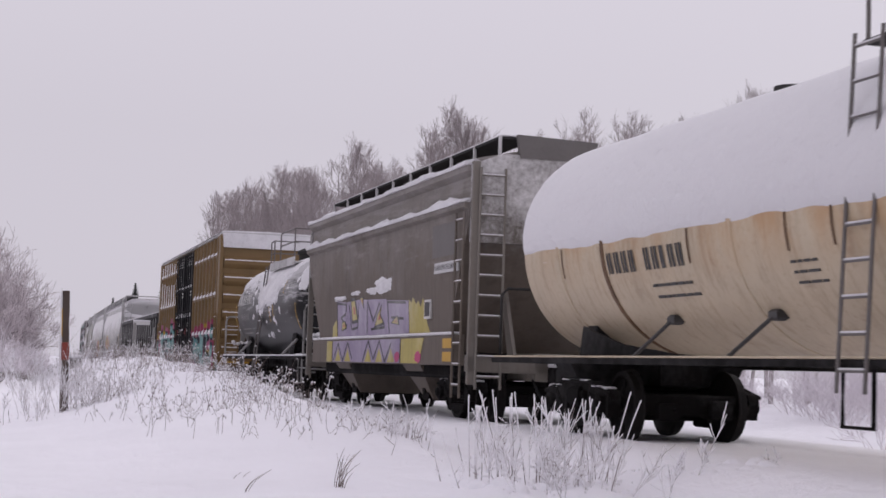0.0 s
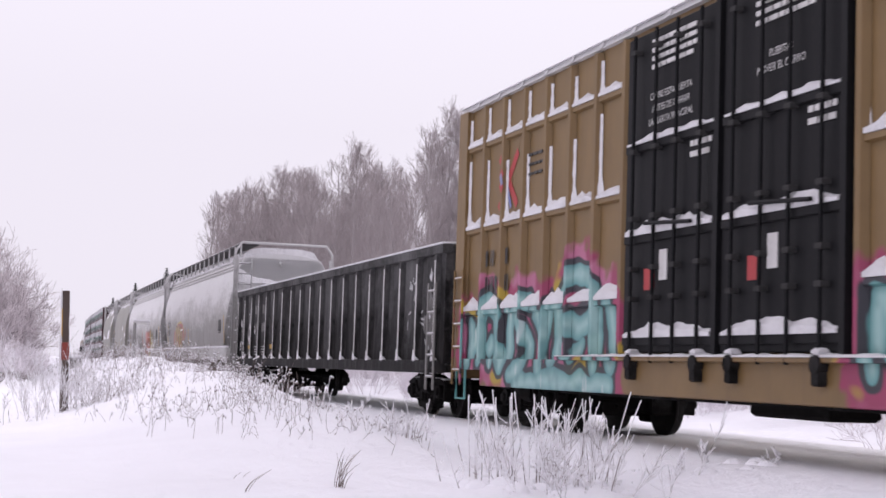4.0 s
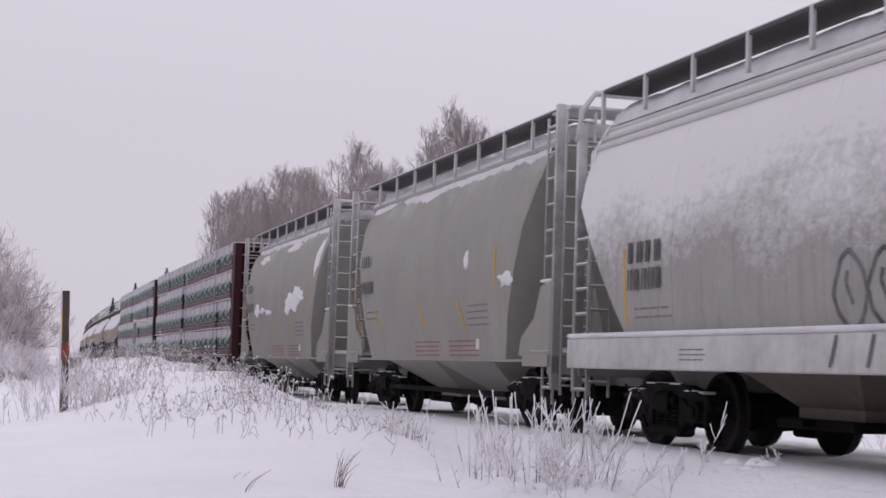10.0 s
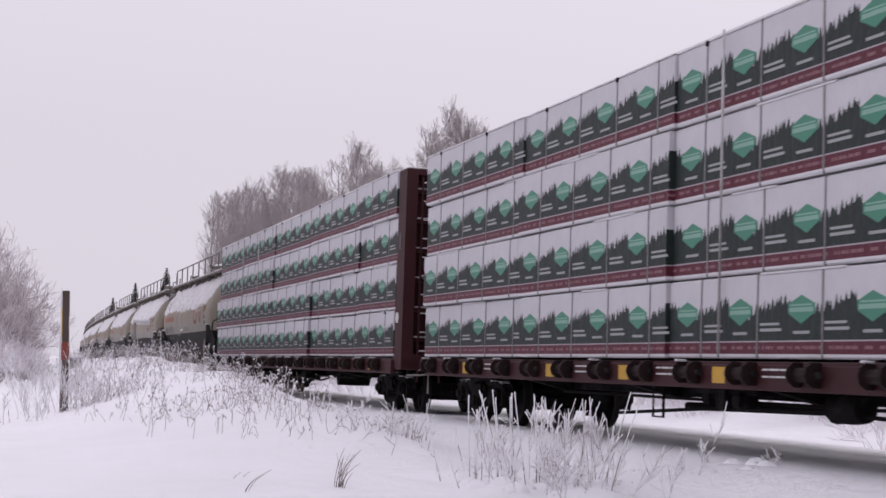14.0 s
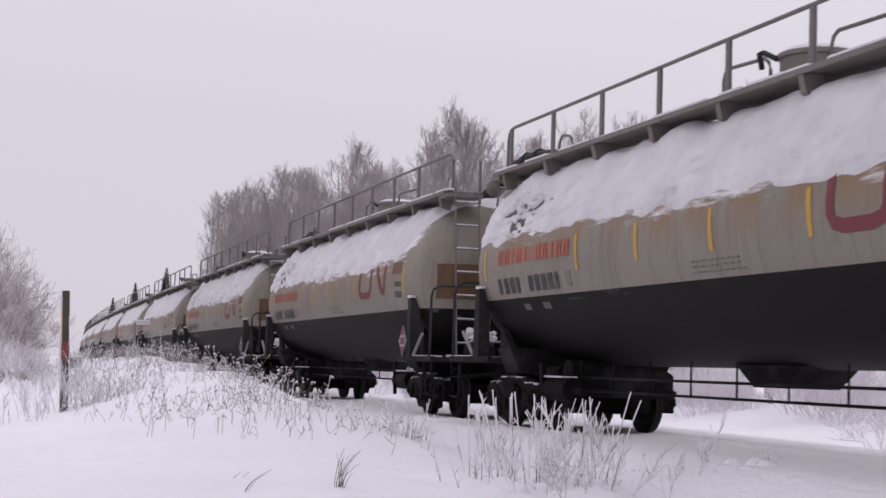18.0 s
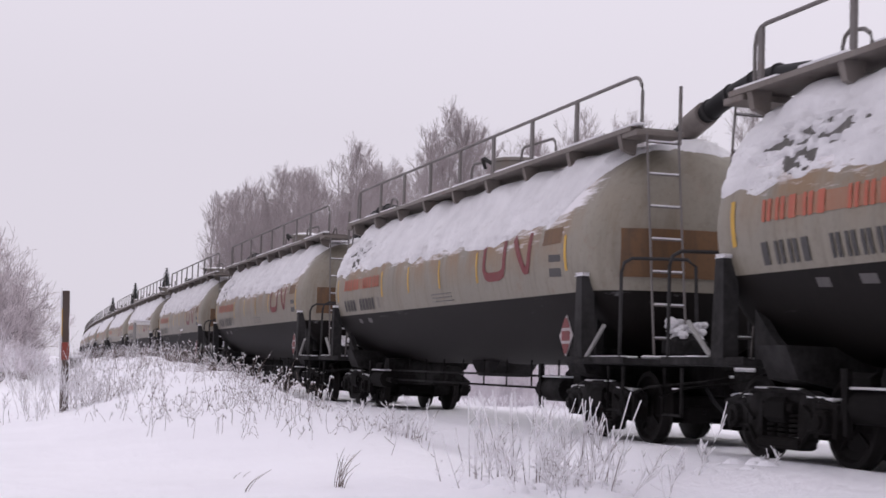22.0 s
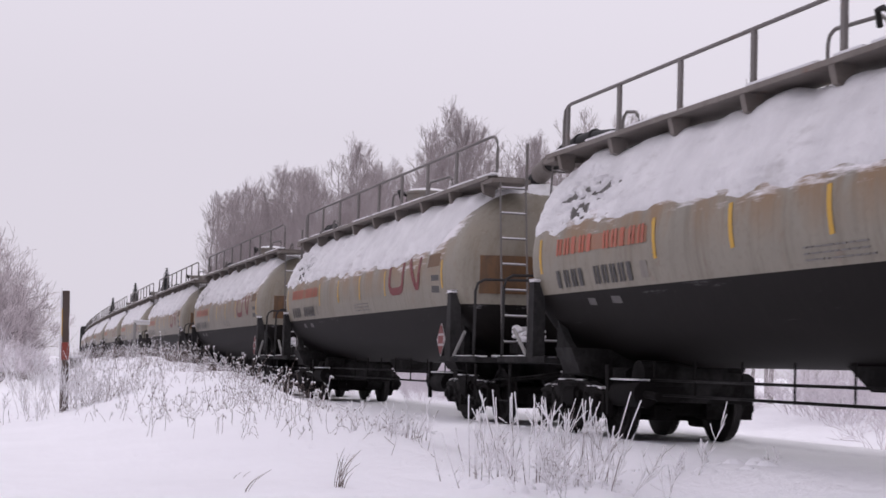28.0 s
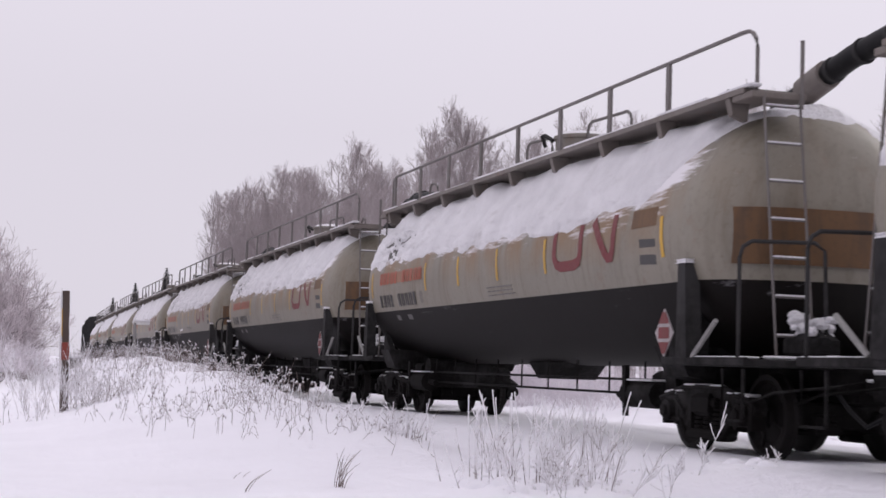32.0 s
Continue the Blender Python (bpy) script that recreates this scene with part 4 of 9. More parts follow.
def lines(car, name, x, y0, y1, z0, rows, dz, material, seed=0, label="", th=0.27):
    """Rows of small unreadable writing as thin bars."""
    g = Geo()
    side = x if callable(x) else (lambda z: x)
    rng = random.Random(seed)
    for r in range(rows):
        y = y1
        while y > y0 + 0.05:
            w = rng.uniform(0.06, 0.22)
            xx = side(z0 - r * dz + dz * th * 0.5)
            g.quad_box(xx - 0.012, xx + 0.02, max(y - w, y0), y, z0 - r * dz, z0 - r * dz + dz * th)
            y -= w + 0.035
    return part(name, g, material, car, label)


def car_root(name, label, middle, group="freight train"):
    c = thing(name, label, "railway car", group)
    TRAIN.append((c, middle))
    return c


# ---- tank cars ----
def shell(radius, half, zc, head=0.55, sides=40, a0=0.0, a1=360.0, grow_r=0.0):
    """Cylinder along y with dished heads."""
    prof = []
    for k in range(9):
        a = math.pi / 2 * k / 8
        prof.append((-half - head * math.cos(a) if k else -half - head, max(radius * math.sin(a) ** 0.75, 0.02)))
    ys = [p for p in prof] + [(-half + (2 * half) * k / 8, radius) for k in range(1, 8)] + [(-y, r) for y, r in reversed(prof)]
    loops = []
    for y, r in ys:
        loops.append([(-(r + grow_r) * math.sin(2 * math.pi * k / sides), y, zc + (r + grow_r) * math.cos(2 * math.pi * k / sides)) for k in range(sides)])
    return Geo().rings(loops)


def clinging_snow(radius, half, zc, head, depth, a0, a1, cols, rows, reach=0.72):
    """A sheet over a tank that lies proud of it where depth(y, degrees) is above nought and sinks into it elsewhere."""
    g = Geo()
    ys = np.linspace(-half - head * reach, half + head * reach, cols + 1)
    keep = []
    for y in ys:
        over = max(abs(y) - half, 0) / head
        r = radius * max(1 - over ** 2, 0.05) ** 0.5 if over > 0 else radius
        line = []
        for i in range(rows + 1):
            a = a0 + (a1 - a0) * i / rows
            d = min(max(depth(y, a), -0.03), 0.22)
            line.append(d > -0.03)
            q = radians(a)
            g.v.append((-(r + d) * math.sin(q), y, zc + (r + d) * math.cos(q)))
        keep.append(line)
    w = rows + 1
    for j in range(cols):
        for i in range(rows):
            if keep[j][i] or keep[j][i + 1] or keep[j + 1][i] or keep[j + 1][i + 1]:
                q = j * w + i
                g.f.append((q, q + 1, q + w + 1, q + w))
    return g


def tank_snow_depth(half, head, seed, near, far, thick, wild=1.0, bank=0.0, bare_end=0.0, scuff=None, grit=1.0):
    """Depth of the snow on a tank's back: ragged streaked edge, drifts, a bare end, a scraped patch."""
    def depth(y, a):
        over = max(abs(y) - half, 0) / head
        wob = wild * (noise.noise((y * 0.5, seed, 0)) * 7 + noise.noise((y * 2.1, seed, 5)) * 3.5)
        a_near, a_far = near + wob, far + wob * 0.5
        if bare_end:
            k = ease(-half - 0.35, -half + bare_end, y - 0.012 * (a - 40))
            a_near, a_far = 12 + (a_near - 12) * k, 12 + (a_far - 12) * k
        to_edge = min(a_near - a, a + a_far)
        streak = noise.noise((y * 1.1, a * 0.21, seed)) + 0.6 * noise.noise((y * 3.0, a * 0.5, seed + 3)) + 0.2 * noise.noise((y * 8.0, a * 0.9, seed + 7))
        d = thick * (1 - math.exp(-max(to_edge + 5, 0) / 9)) - 0.35 * thick + 0.020 * grit * streak
        d += 0.03 * grit * noise.noise((y * 0.9, a * 0.06, seed + 11)) * ease(0, 20, to_edge)
        if to_edge < 0:
            d += to_edge * 0.006
        if bank:
            d += bank * math.exp(-((a - 34) / 11) ** 2) * (0.75 + 0.5 * noise.noise((y * 1.2, 3.0, seed))) * (1 if abs(y) < half - 0.4 else 0.3) * (1 if to_edge > 10 else 0.2)
        if scuff:
            sy, sa = scuff
            away = ((y - sy) / 0.75) ** 2 + ((a - sa) / 11) ** 2
            d -= math.exp(-away) * 0.5 * max(noise.noise((y * 3.6, a * 0.26, 31.0)) + 0.6 * noise.noise((y * 9.0, a * 0.5, 33.0)) + 0.10, 0)
        return d * ease(1.0, 0.5, over) - 0.03 * ease(0.55, 0.75, over)
    return depth


def split_tank(car, radius, half, zc, head, z_split, upper, lower):
    """A tank in two colours: the shell's faces sorted by height, each half a mesh of its own."""
    g = shell(radius, half, zc, head, 72)
    whole = bpy.data.meshes.new("tank")
    whole.from_pydata(g.v, [], g.f)
    bm = bmesh.new()
    bm.from_mesh(whole)
    bmesh.ops.bisect_plane(bm, geom=list(bm.verts) + list(bm.edges) + list(bm.faces), plane_co=(0, 0, z_split), plane_no=(0, 0, 1))
    bm.verts.index_update()
    points = [tuple(v.co) for v in bm.verts]
    hi, lo = Geo(), Geo()
    for f in bm.faces:
        side = hi if f.calc_center_median().z > z_split else lo
        side.f.append(tuple(v.index for v in f.verts))
    bm.free()
    bpy.data.meshes.remove(whole)
    for side in (hi, lo):
        used = sorted({i for f in side.f for i in f})
        at = {i: n for n, i in enumerate(used)}
        side.v = [points[i] for i in used]
        side.f = [tuple(at[i] for i in f) for f in side.f]
    a = part("tank_shell", hi, upper, car, smooth=True)
    part("tank_belly", lo, lower, a, "black lower half of the tank", smooth=True)
    return a


def strokes(car, name, x_of, pts_list, w, material, label="", parent=None):
    """Flat painted strokes following the tank's side."""
    g = Geo()
    for a, b in pts_list:
        a, b = Vector((0, *a)), Vector((0, *b))
        d = (b - a).normalized()
        nrm = Vector((0, -d.z, d.y)) * (w / 2)
        n = 6
        o = len(g.v)
        for i in range(n + 1):
            q = a.lerp(b, i / n)
            for s in (-1, 1):
                p = q + nrm * s
                g.v.append((x_of(p.z) - 0.006, p.y, p.z))
        for i in range(n):
            g.f.append((o + 2 * i, o + 2 * i + 1, o + 2 * i + 3, o + 2 * i + 2))
    return part(name, g, material, parent or car, label)


def ribbon(car, name, x_of, pts, w, material, label=""):
    """One bent painted stroke following the tank's side."""
    g = Geo()
    path = [Vector((0, *p)) for p in pts]
    dense = [path[0]]
    for a, b in zip(path, path[1:]):
        n = max(1, int((b - a).length / 0.12))
        dense += [a.lerp(b, (i + 1) / n) for i in range(n)]
    for i, p in enumerate(dense):
        d = (dense[min(i + 1, len(dense) - 1)] - dense[max(i - 1, 0)]).normalized()
        nrm = Vector((0, -d.z, d.y)) * (w / 2)
        for s in (-1, 1):
            q = p + nrm * s
            g.v.append((x_of(q.z) - 0.007, q.y, q.z))
    for i in range(len(dense) - 1):
        g.f.append((2 * i, 2 * i + 1, 2 * i + 3, 2 * i + 2))
    return part(name, g, material, car, label)


def block_train_tank(k):
    """One tank car of the coupled block: cream above, black below, top walkway with handrail."""
    middle = 207.7 + 7.15 + 18.14 * k
    car = car_root("tank_car", "cream and black tank car with snowy back and top walkway", middle)
    R, HALF, ZC, HEAD = 1.49, 7.15, 2.47, 0.75
    x_of = lambda z: -math.sqrt(max(R * R - (z - ZC) ** 2, 0.01))
    if k == 0:
        split_tank(car, R, HALF, ZC, HEAD, 1.93, CREAM, BLACK_TANK)
    rng = random.Random(400 + k)
    if k == 0:
        part("snow", clinging_snow(R, HALF, ZC, HEAD, tank_snow_depth(HALF, HEAD, 3.0, 76, 60, 0.075, bank=0.16, bare_end=1.1, scuff=(5.75, 59), grit=1.15), -70, 104, 380, 130), CAR_SNOW, car, smooth=True)
        worn = lambda y, a: 0.0045 if ((y - 5.75) / 0.95) ** 2 + ((a - 59) / 14) ** 2 < 1 + noise.noise((y * 2.0, a * 0.1, 7.0)) else -0.03
        part("bare_patch", clinging_snow(R + 0.001, HALF, ZC, HEAD, worn, 38, 80, 300, 34, 0.3), SCRAPED, car, "dark scraped patch showing through the snow", smooth=True)
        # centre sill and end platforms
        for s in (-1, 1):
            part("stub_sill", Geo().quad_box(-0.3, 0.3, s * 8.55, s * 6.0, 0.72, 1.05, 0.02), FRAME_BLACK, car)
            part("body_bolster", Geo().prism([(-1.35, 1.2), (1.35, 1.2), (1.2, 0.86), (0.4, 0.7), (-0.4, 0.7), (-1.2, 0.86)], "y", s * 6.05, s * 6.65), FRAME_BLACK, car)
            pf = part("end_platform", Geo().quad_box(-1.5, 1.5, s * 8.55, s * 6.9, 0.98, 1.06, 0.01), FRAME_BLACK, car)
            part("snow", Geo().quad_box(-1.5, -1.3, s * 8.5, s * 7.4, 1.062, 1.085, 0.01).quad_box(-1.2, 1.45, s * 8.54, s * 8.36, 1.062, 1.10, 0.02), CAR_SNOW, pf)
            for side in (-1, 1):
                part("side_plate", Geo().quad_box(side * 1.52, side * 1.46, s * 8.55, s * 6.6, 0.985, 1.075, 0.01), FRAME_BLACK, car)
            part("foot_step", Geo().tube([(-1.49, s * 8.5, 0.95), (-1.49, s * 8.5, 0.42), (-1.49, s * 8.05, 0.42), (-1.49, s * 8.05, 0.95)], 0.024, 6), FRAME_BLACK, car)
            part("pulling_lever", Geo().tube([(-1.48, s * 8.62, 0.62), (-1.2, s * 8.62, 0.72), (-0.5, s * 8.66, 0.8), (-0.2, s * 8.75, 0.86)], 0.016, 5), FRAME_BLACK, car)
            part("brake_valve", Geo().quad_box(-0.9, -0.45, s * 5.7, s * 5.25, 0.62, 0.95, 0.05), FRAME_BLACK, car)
        for s in (-1, 1):
            for side in (-1, 1):
                b = Geo()
                b.prism([(s * 7.28, 1.06), (s * 7.0, 1.06), (s * 7.03, 2.12), (s * 7.21, 2.12)], "x", side * 1.36, side * 1.54)
                b.prism([(s * 6.95, 1.06), (s * 6.2, 1.06), (s * 6.6, 1.3), (s * 6.95, 1.6)], "x", side * 1.1, side * 1.2)
                br = part("cradle_post", b, FRAME_BLACK, car)
                part("snow", Geo().quad_box(side * 1.37 - 0.09 * (side > 0) , side * 1.53 + 0.0, s * 7.0, s * 7.22, 2.115, 2.16, 0.02), CAR_SNOW, br)
                st = Geo().tube([(side * 1.5, s * 7.35, 1.08), (side * 1.5, s * 7.9, 1.46)], 0.03, 6)
                part("strut", st, FROSTED_STEEL, car)
            # end rails and ladder
            e = Geo().tube([(-1.5, s * 8.4, 1.05), (-1.5, s * 8.4, 2.1), (-1.46, s * 8.4, 2.22), (-1.36, s * 8.4, 2.28), (-0.62, s * 8.4, 2.3), (-0.5, s * 8.4, 2.22), (-0.46, s * 8.4, 1.05)], 0.024, 6)
            part("end_rail", e, FRAME_BLACK, car, smooth=True)
            ladder(car, (-0.97, s * 8.25, 1.06), (-0.97, s * 7.88, 3.98), (1, 0, 0), 0.44, 7, GREY_RAIL, 0.017, 0.012)
            # brown panel on the head
            pn = Geo()
            n, rows = 16, 5
            for i in range(n + 1):
                xx = -1.2 + 2.05 * i / n
                for j in range(rows + 1):
                    z = 2.10 + 0.62 * j / rows
                    rr = math.hypot(xx, z - ZC)
                    pn.v.append((xx, s * (HALF + HEAD * math.sqrt(max(1 - (rr / R) ** 2.67, 0.0)) + 0.035), z))
            for i in range(n):
                for j in range(rows):
                    q = i * (rows + 1) + j
                    pn.f.append((q, q + 1, q + rows + 2, q + rows + 1))
            part("head_panel", pn, BROWN_PANEL, car, "rust-brown painted panel on the tank head")
        # walkway, brackets and handrail
        w = Geo().quad_box(-1.12, -0.5, -7.75, 7.75, 3.99, 4.02, 0.008).quad_box(-1.14, -1.11, -7.75, 7.75, 3.965, 4.03, 0.005)
        wk = part("walkway", w, WALK_GRATE, car, "rusty grey grated walkway")
        sn = Geo()
        y = -7.9
        while y < 7.7:
            e = min(y + rng.uniform(0.4, 1.6), 7.85)
            sn.quad_box(-1.135, -0.95 + rng.uniform(-0.1, 0.1), y, e, 4.022, 4.022 + rng.uniform(0.015, 0.045), 0.012)
            y = e + rng.uniform(0.05, 0.5)
        part("snow", sn, CAR_SNOW, wk)
        for i in range(9):
            y = -7.3 + 1.83 * i
            part("bracket", Geo().prism([(-1.11, 3.988), (-0.85, 3.988), (-0.88, 3.72), (-1.06, 3.78)], "y", y - 0.055, y + 0.055), WALK_GRATE, wk)
        for i in range(8):
            y = -5.5 + 1.83 * i
            part("handrail_post", Geo().quad_box(-1.0, -0.96, y - 0.045, y + 0.045, 3.98, 4.69, 0.006), GREY_RAIL, car)
        part("handrail", Geo().tube([(-0.98, -7.75, 3.95), (-0.98, -7.75, 4.48), (-0.98, -7.72, 4.58), (-0.98, -7.65, 4.66), (-0.98, -7.55, 4.7), (-0.98, -7.4, 4.71), (-0.98, 7.2, 4.71), (-0.98, 7.33, 4.69), (-0.98, 7.41, 4.63), (-0.98, 7.45, 4.5), (-0.98, 7.45, 3.95)], 0.025, 6), GREY_RAIL, car, smooth=True)
        part("ladder_post", Geo().tube([(-0.53, -7.93, 3.8), (-0.53, -7.93, 4.56)], 0.026, 6), GREY_RAIL, car, smooth=True)
        for s in (-1, 1):
            part("ladder_landing", Geo().quad_box(-1.12, -0.45, s * 7.9, s * 7.45, 3.9, 3.975, 0.01), WALK_GRATE, car)
        # fittings on top
        turn = [2 * math.pi * i / 24 for i in range(24)]
        ring_at = lambda x, y, rows: [[(x + r * math.cos(a), y + r * math.sin(a), z) for a in turn] for z, r in rows]
        dm = part("manway", Geo().rings(ring_at(0.0, -0.3, ((3.85, 0.43), (4.5, 0.43), (4.51, 0.46), (4.56, 0.46), (4.6, 0.36)))), DULL_LIGHT_STEEL, car, "frosted drum-shaped manway", smooth=True)
        part("lid_clamp", Geo().tube([(-0.44, -0.15, 4.5), (-0.52, 0.02, 4.6), (-0.52, 0.12, 4.6), (-0.44, 0.2, 4.45)], 0.035, 6), FRAME_BLACK, dm, smooth=True)
        part("snow", Geo().rings(ring_at(0.0, -0.3, ((4.565, 0.44), (4.62, 0.36), (4.65, 0.18)))), CAR_SNOW, dm, smooth=True)
        part("valve", Geo().rings(ring_at(0.1, 4.4, ((3.85, 0.2), (4.15, 0.2), (4.2, 0.14), (4.3, 0.1)))), GREY_RAIL, car, smooth=True)
        vb = part("valve_box", Geo().quad_box(-0.3, 0.25, 5.2, 5.9, 3.9, 4.22, 0.05), FROSTED_STEEL, car)
        part("snow", Geo().quad_box(-0.28, 0.23, 5.22, 5.88, 4.215, 4.28, 0.04), CAR_SNOW, vb)
        for x, y0, y1, top in ((-0.3, 1.42, 0.25, 4.66), (-0.1, -0.75, -2.4, 4.72), (-0.5, 6.45, 5.9, 4.5), (-0.45, -6.2, -5.8, 4.32)):
            k = 0.14 if y0 > y1 else -0.14
            part("pipe_loop", Geo().tube([(x, y0, 3.88), (x, y0, top - 0.14), (x, y0 - k * 0.3, top - 0.05), (x, y0 - k, top), (x, y1 + k, top - 0.04), (x, y1 + k * 0.3, top - 0.1), (x, y1, top - 0.2), (x, y1, 3.88)], 0.024, 6), GREY_RAIL, car, smooth=True)
        # hose that joins the tanks
        h = Geo().tube([(0.05, -6.4, 4.05), (0.05, -7.2, 4.25), (0.05, -8.0, 4.42), (0.05, -8.7, 4.5), (0.05, -9.3, 4.5), (0.05, -10.1, 4.42), (0.05, -10.9, 4.25), (0.05, -11.7, 4.05)], 0.13, 12)
        part("tank_hose", h, HOSE, car, "thick black hose joining two tanks", smooth=True)
        part("hose_collar", Geo().tube([(0.05, -7.0, 4.2), (0.05, -7.5, 4.32)], 0.17, 12), WALK_GRATE, car, smooth=True)
        for y, z in ((-7.6, 4.34), (-8.2, 4.44), (-8.8, 4.5), (-9.4, 4.49)):
            part("hose_band", Geo().tube([(0.05, y, z), (0.05, y - 0.06, z + 0.01)], 0.15, 12), FRAME_BLACK, car, smooth=True)
        # belly: outlet skid and rods between the bogies
        part("outlet_skid", Geo().prism([(-0.8, 1.02), (0.8, 1.02), (0.35, 0.76), (-0.35, 0.76)], "x", -0.4, 0.3), FRAME_BLACK, car)
        for z in (0.62, 0.8):
            part("brake_rod", Geo().tube([(-0.8, -5.3, z), (-0.8, 5.3, z)], 0.018, 5), FRAME_BLACK, car)
        hang = None
        for i in range(9):
            y = -4.6 + 1.15 * i
            if hang is None:
                hang = part("rod_hanger", Geo().tube([(-0.8, 0, 0.6), (-0.8, 0, 1.04)], 0.014, 5), FRAME_BLACK, car, at=pose(0, y, 0))
            else:
                again(hang, car, pose(0, y, 0))
        part("air_tank", Geo().rings(ring_profile([(-0.9, 0.05), (-0.88, 0.2), (0.3, 0.2), (0.32, 0.05)], 4.9, 14, 0.85)), FRAME_BLACK, car, smooth=True)
        for s in (-1, 1):
            e = s * 5.0
            part("brake_cylinder", Geo().tube([(-0.95, e - 0.5 * s, 0.62), (-0.95, e + 0.42 * s, 0.62)], 0.17, 12).tube([(-0.95, e - 0.5 * s, 0.62), (-0.95, e - 0.85 * s, 0.6)], 0.05, 8), FRAME_BLACK, car, smooth=True)
            part("brake_lever", Geo().prism([(e + 0.3, 0.98), (e + 0.42, 0.98), (e + 0.36, 0.34), (e + 0.3, 0.34)], "x", -1.12, -1.06), FRAME_BLACK, car)
            part("gear_box", Geo().quad_box(-0.7, 0.7, e - 0.25, e + 0.4, 0.52, 0.92, 0.06), FRAME_BLACK, car)
            part("snow", Geo().quad_box(-1.1, -0.86, e - 0.42, e + 0.3, 0.785, 0.81, 0.012), CAR_SNOW, car)
        # brake gear heaped with snow on the end platform
        part("brake_gear", Geo().quad_box(-0.78, -0.32, -8.42, -8.05, 1.06, 1.36, 0.08).tube([(-0.55, -8.44, 1.2), (-0.55, -8.02, 1.42)], 0.13, 10), FRAME_BLACK, car)
        lump = Geo()
        for i in range(44):
            q = Vector((-0.56 + rng.gauss(0, 0.12), -8.24 + rng.gauss(0, 0.11), 1.30 + rng.uniform(0, 0.26)))
            r = rng.uniform(0.035, 0.085)
            lump.rings([[(q.x + rr * math.cos(a), q.y + rr * math.sin(a), q.z + zz) for a in [2 * math.pi * m / 7 for m in range(7)]] for zz, rr in ((-r * 0.8, r * 0.6), (-r * 0.2, r), (r * 0.3, r * 0.8), (r * 0.55, r * 0.3))])
        part("snow", lump, CAR_SNOW, car, smooth=True)
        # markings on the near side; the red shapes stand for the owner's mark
        ribbon(car, "owner_mark", x_of, [(-3.05, 2.8), (-3.05, 2.42), (-3.12, 2.32), (-3.28, 2.28), (-3.75, 2.28), (-3.92, 2.32), (-3.99, 2.42), (-3.99, 2.8)], 0.14, MARK_RED, "faded maroon mark, half under snow")
        ribbon(car, "owner_mark", x_of, [(-4.38, 2.82), (-4.78, 2.4), (-4.88, 2.31), (-5.0, 2.31), (-5.06, 2.42), (-5.08, 2.84)], 0.14, MARK_RED, "faded maroon mark, half under snow")
        cells(car, "red_lettering", x_of, 6.3, 2.43, 0.23, 0.2, 11, ORANGE_RED, (5,), 9, "faded orange-red block lettering")
        strokes(car, "red_panel", x_of, [((6.32, 2.55), (3.42, 2.53))], 0.2, DULL_ORANGE, "faded orange band behind the lettering")
        strokes(car, "data_plate", x_of, [((3.66, 2.12), (3.46, 2.12))], 0.2, DULL_LIGHT_STEEL, "small dull plate beside the number")
        for y, w in ((5.5, 0.34), (4.75, 0.4)):
            strokes(car, "belly_stencil", x_of, [((y, 1.80), (y - w * 0.7, 1.79))], 0.09, STENCIL_DIM, "small worn grey stencil patch")
        lines(car, "stencil_text", x_of, -1.3, -0.1, 2.12, 3, 0.06, GREY_TEXT, 31, "rows of small worn grey writing")
        for i, y in enumerate((6.95, 3.25, 1.35, -0.6, -2.65, -6.45)):
            strokes(car, "yellow_bar", x_of, [((y, 2.70), (y - 0.05, 2.22))], 0.085, YELLOW_PAINT)
        strokes(car, "warning_panel", x_of, [((-5.6, 2.72), (-6.3, 2.72))], 0.22, BROWN_PANEL, "worn yellow-brown notice panel")
        strokes(car, "notice_plate", x_of, [((-5.85, 2.32), (-6.3, 2.30))], 0.3, DARK_PAINT)
        cells(car, "car_number", x_of, 6.35, 2.0, 0.23, 0.195, 10, DARK_PAINT, (4,), 1)
        pc = part("placard", Geo().prism([(-6.66, 1.62), (-6.90, 1.345), (-6.66, 1.07), (-6.42, 1.345)], "x", -1.52, -1.505), DULL_WHITE, car, "red and white diamond hazard placard")
        for z0, z1, k in ((1.45, 1.58, 0.13), (1.11, 1.24, 0.13)):
            part("placard_field", Geo().prism([(-6.66 - k * (1 if z0 > 1.3 else 0.3), z0), (-6.66 + k * (1 if z0 > 1.3 else 0.3), z0), (-6.66 + k * (0.3 if z0 > 1.3 else 1), z1), (-6.66 - k * (0.3 if z0 > 1.3 else 1), z1)], "x", -1.526, -1.519), MARK_RED, pc)
        part("placard_field", Geo().quad_box(-1.526, -1.519, -6.80, -6.52, 1.28, 1.41), MARK_RED, pc)
        part("placard_post", Geo().quad_box(-1.505, -1.47, -6.70, -6.62, 1.0, 1.5), FRAME_BLACK, pc)
    return car, middle


def make_block_train():
    first, m0 = block_train_tank(0)
    for k in range(16):
        middle = 207.7 + 7.15 + 18.14 * k
        if k == 0:
            car = first
        else:
            car = copy_thing(first, Matrix.Identity(4))
            TRAIN.append((car, middle))
        add_later.append((car, middle))


add_later = []
make_block_train()
for car, middle in add_later:
    add_bogies(car, middle, (-6.85, 6.62))
    add_couplers(car, 8.55, 0.52)


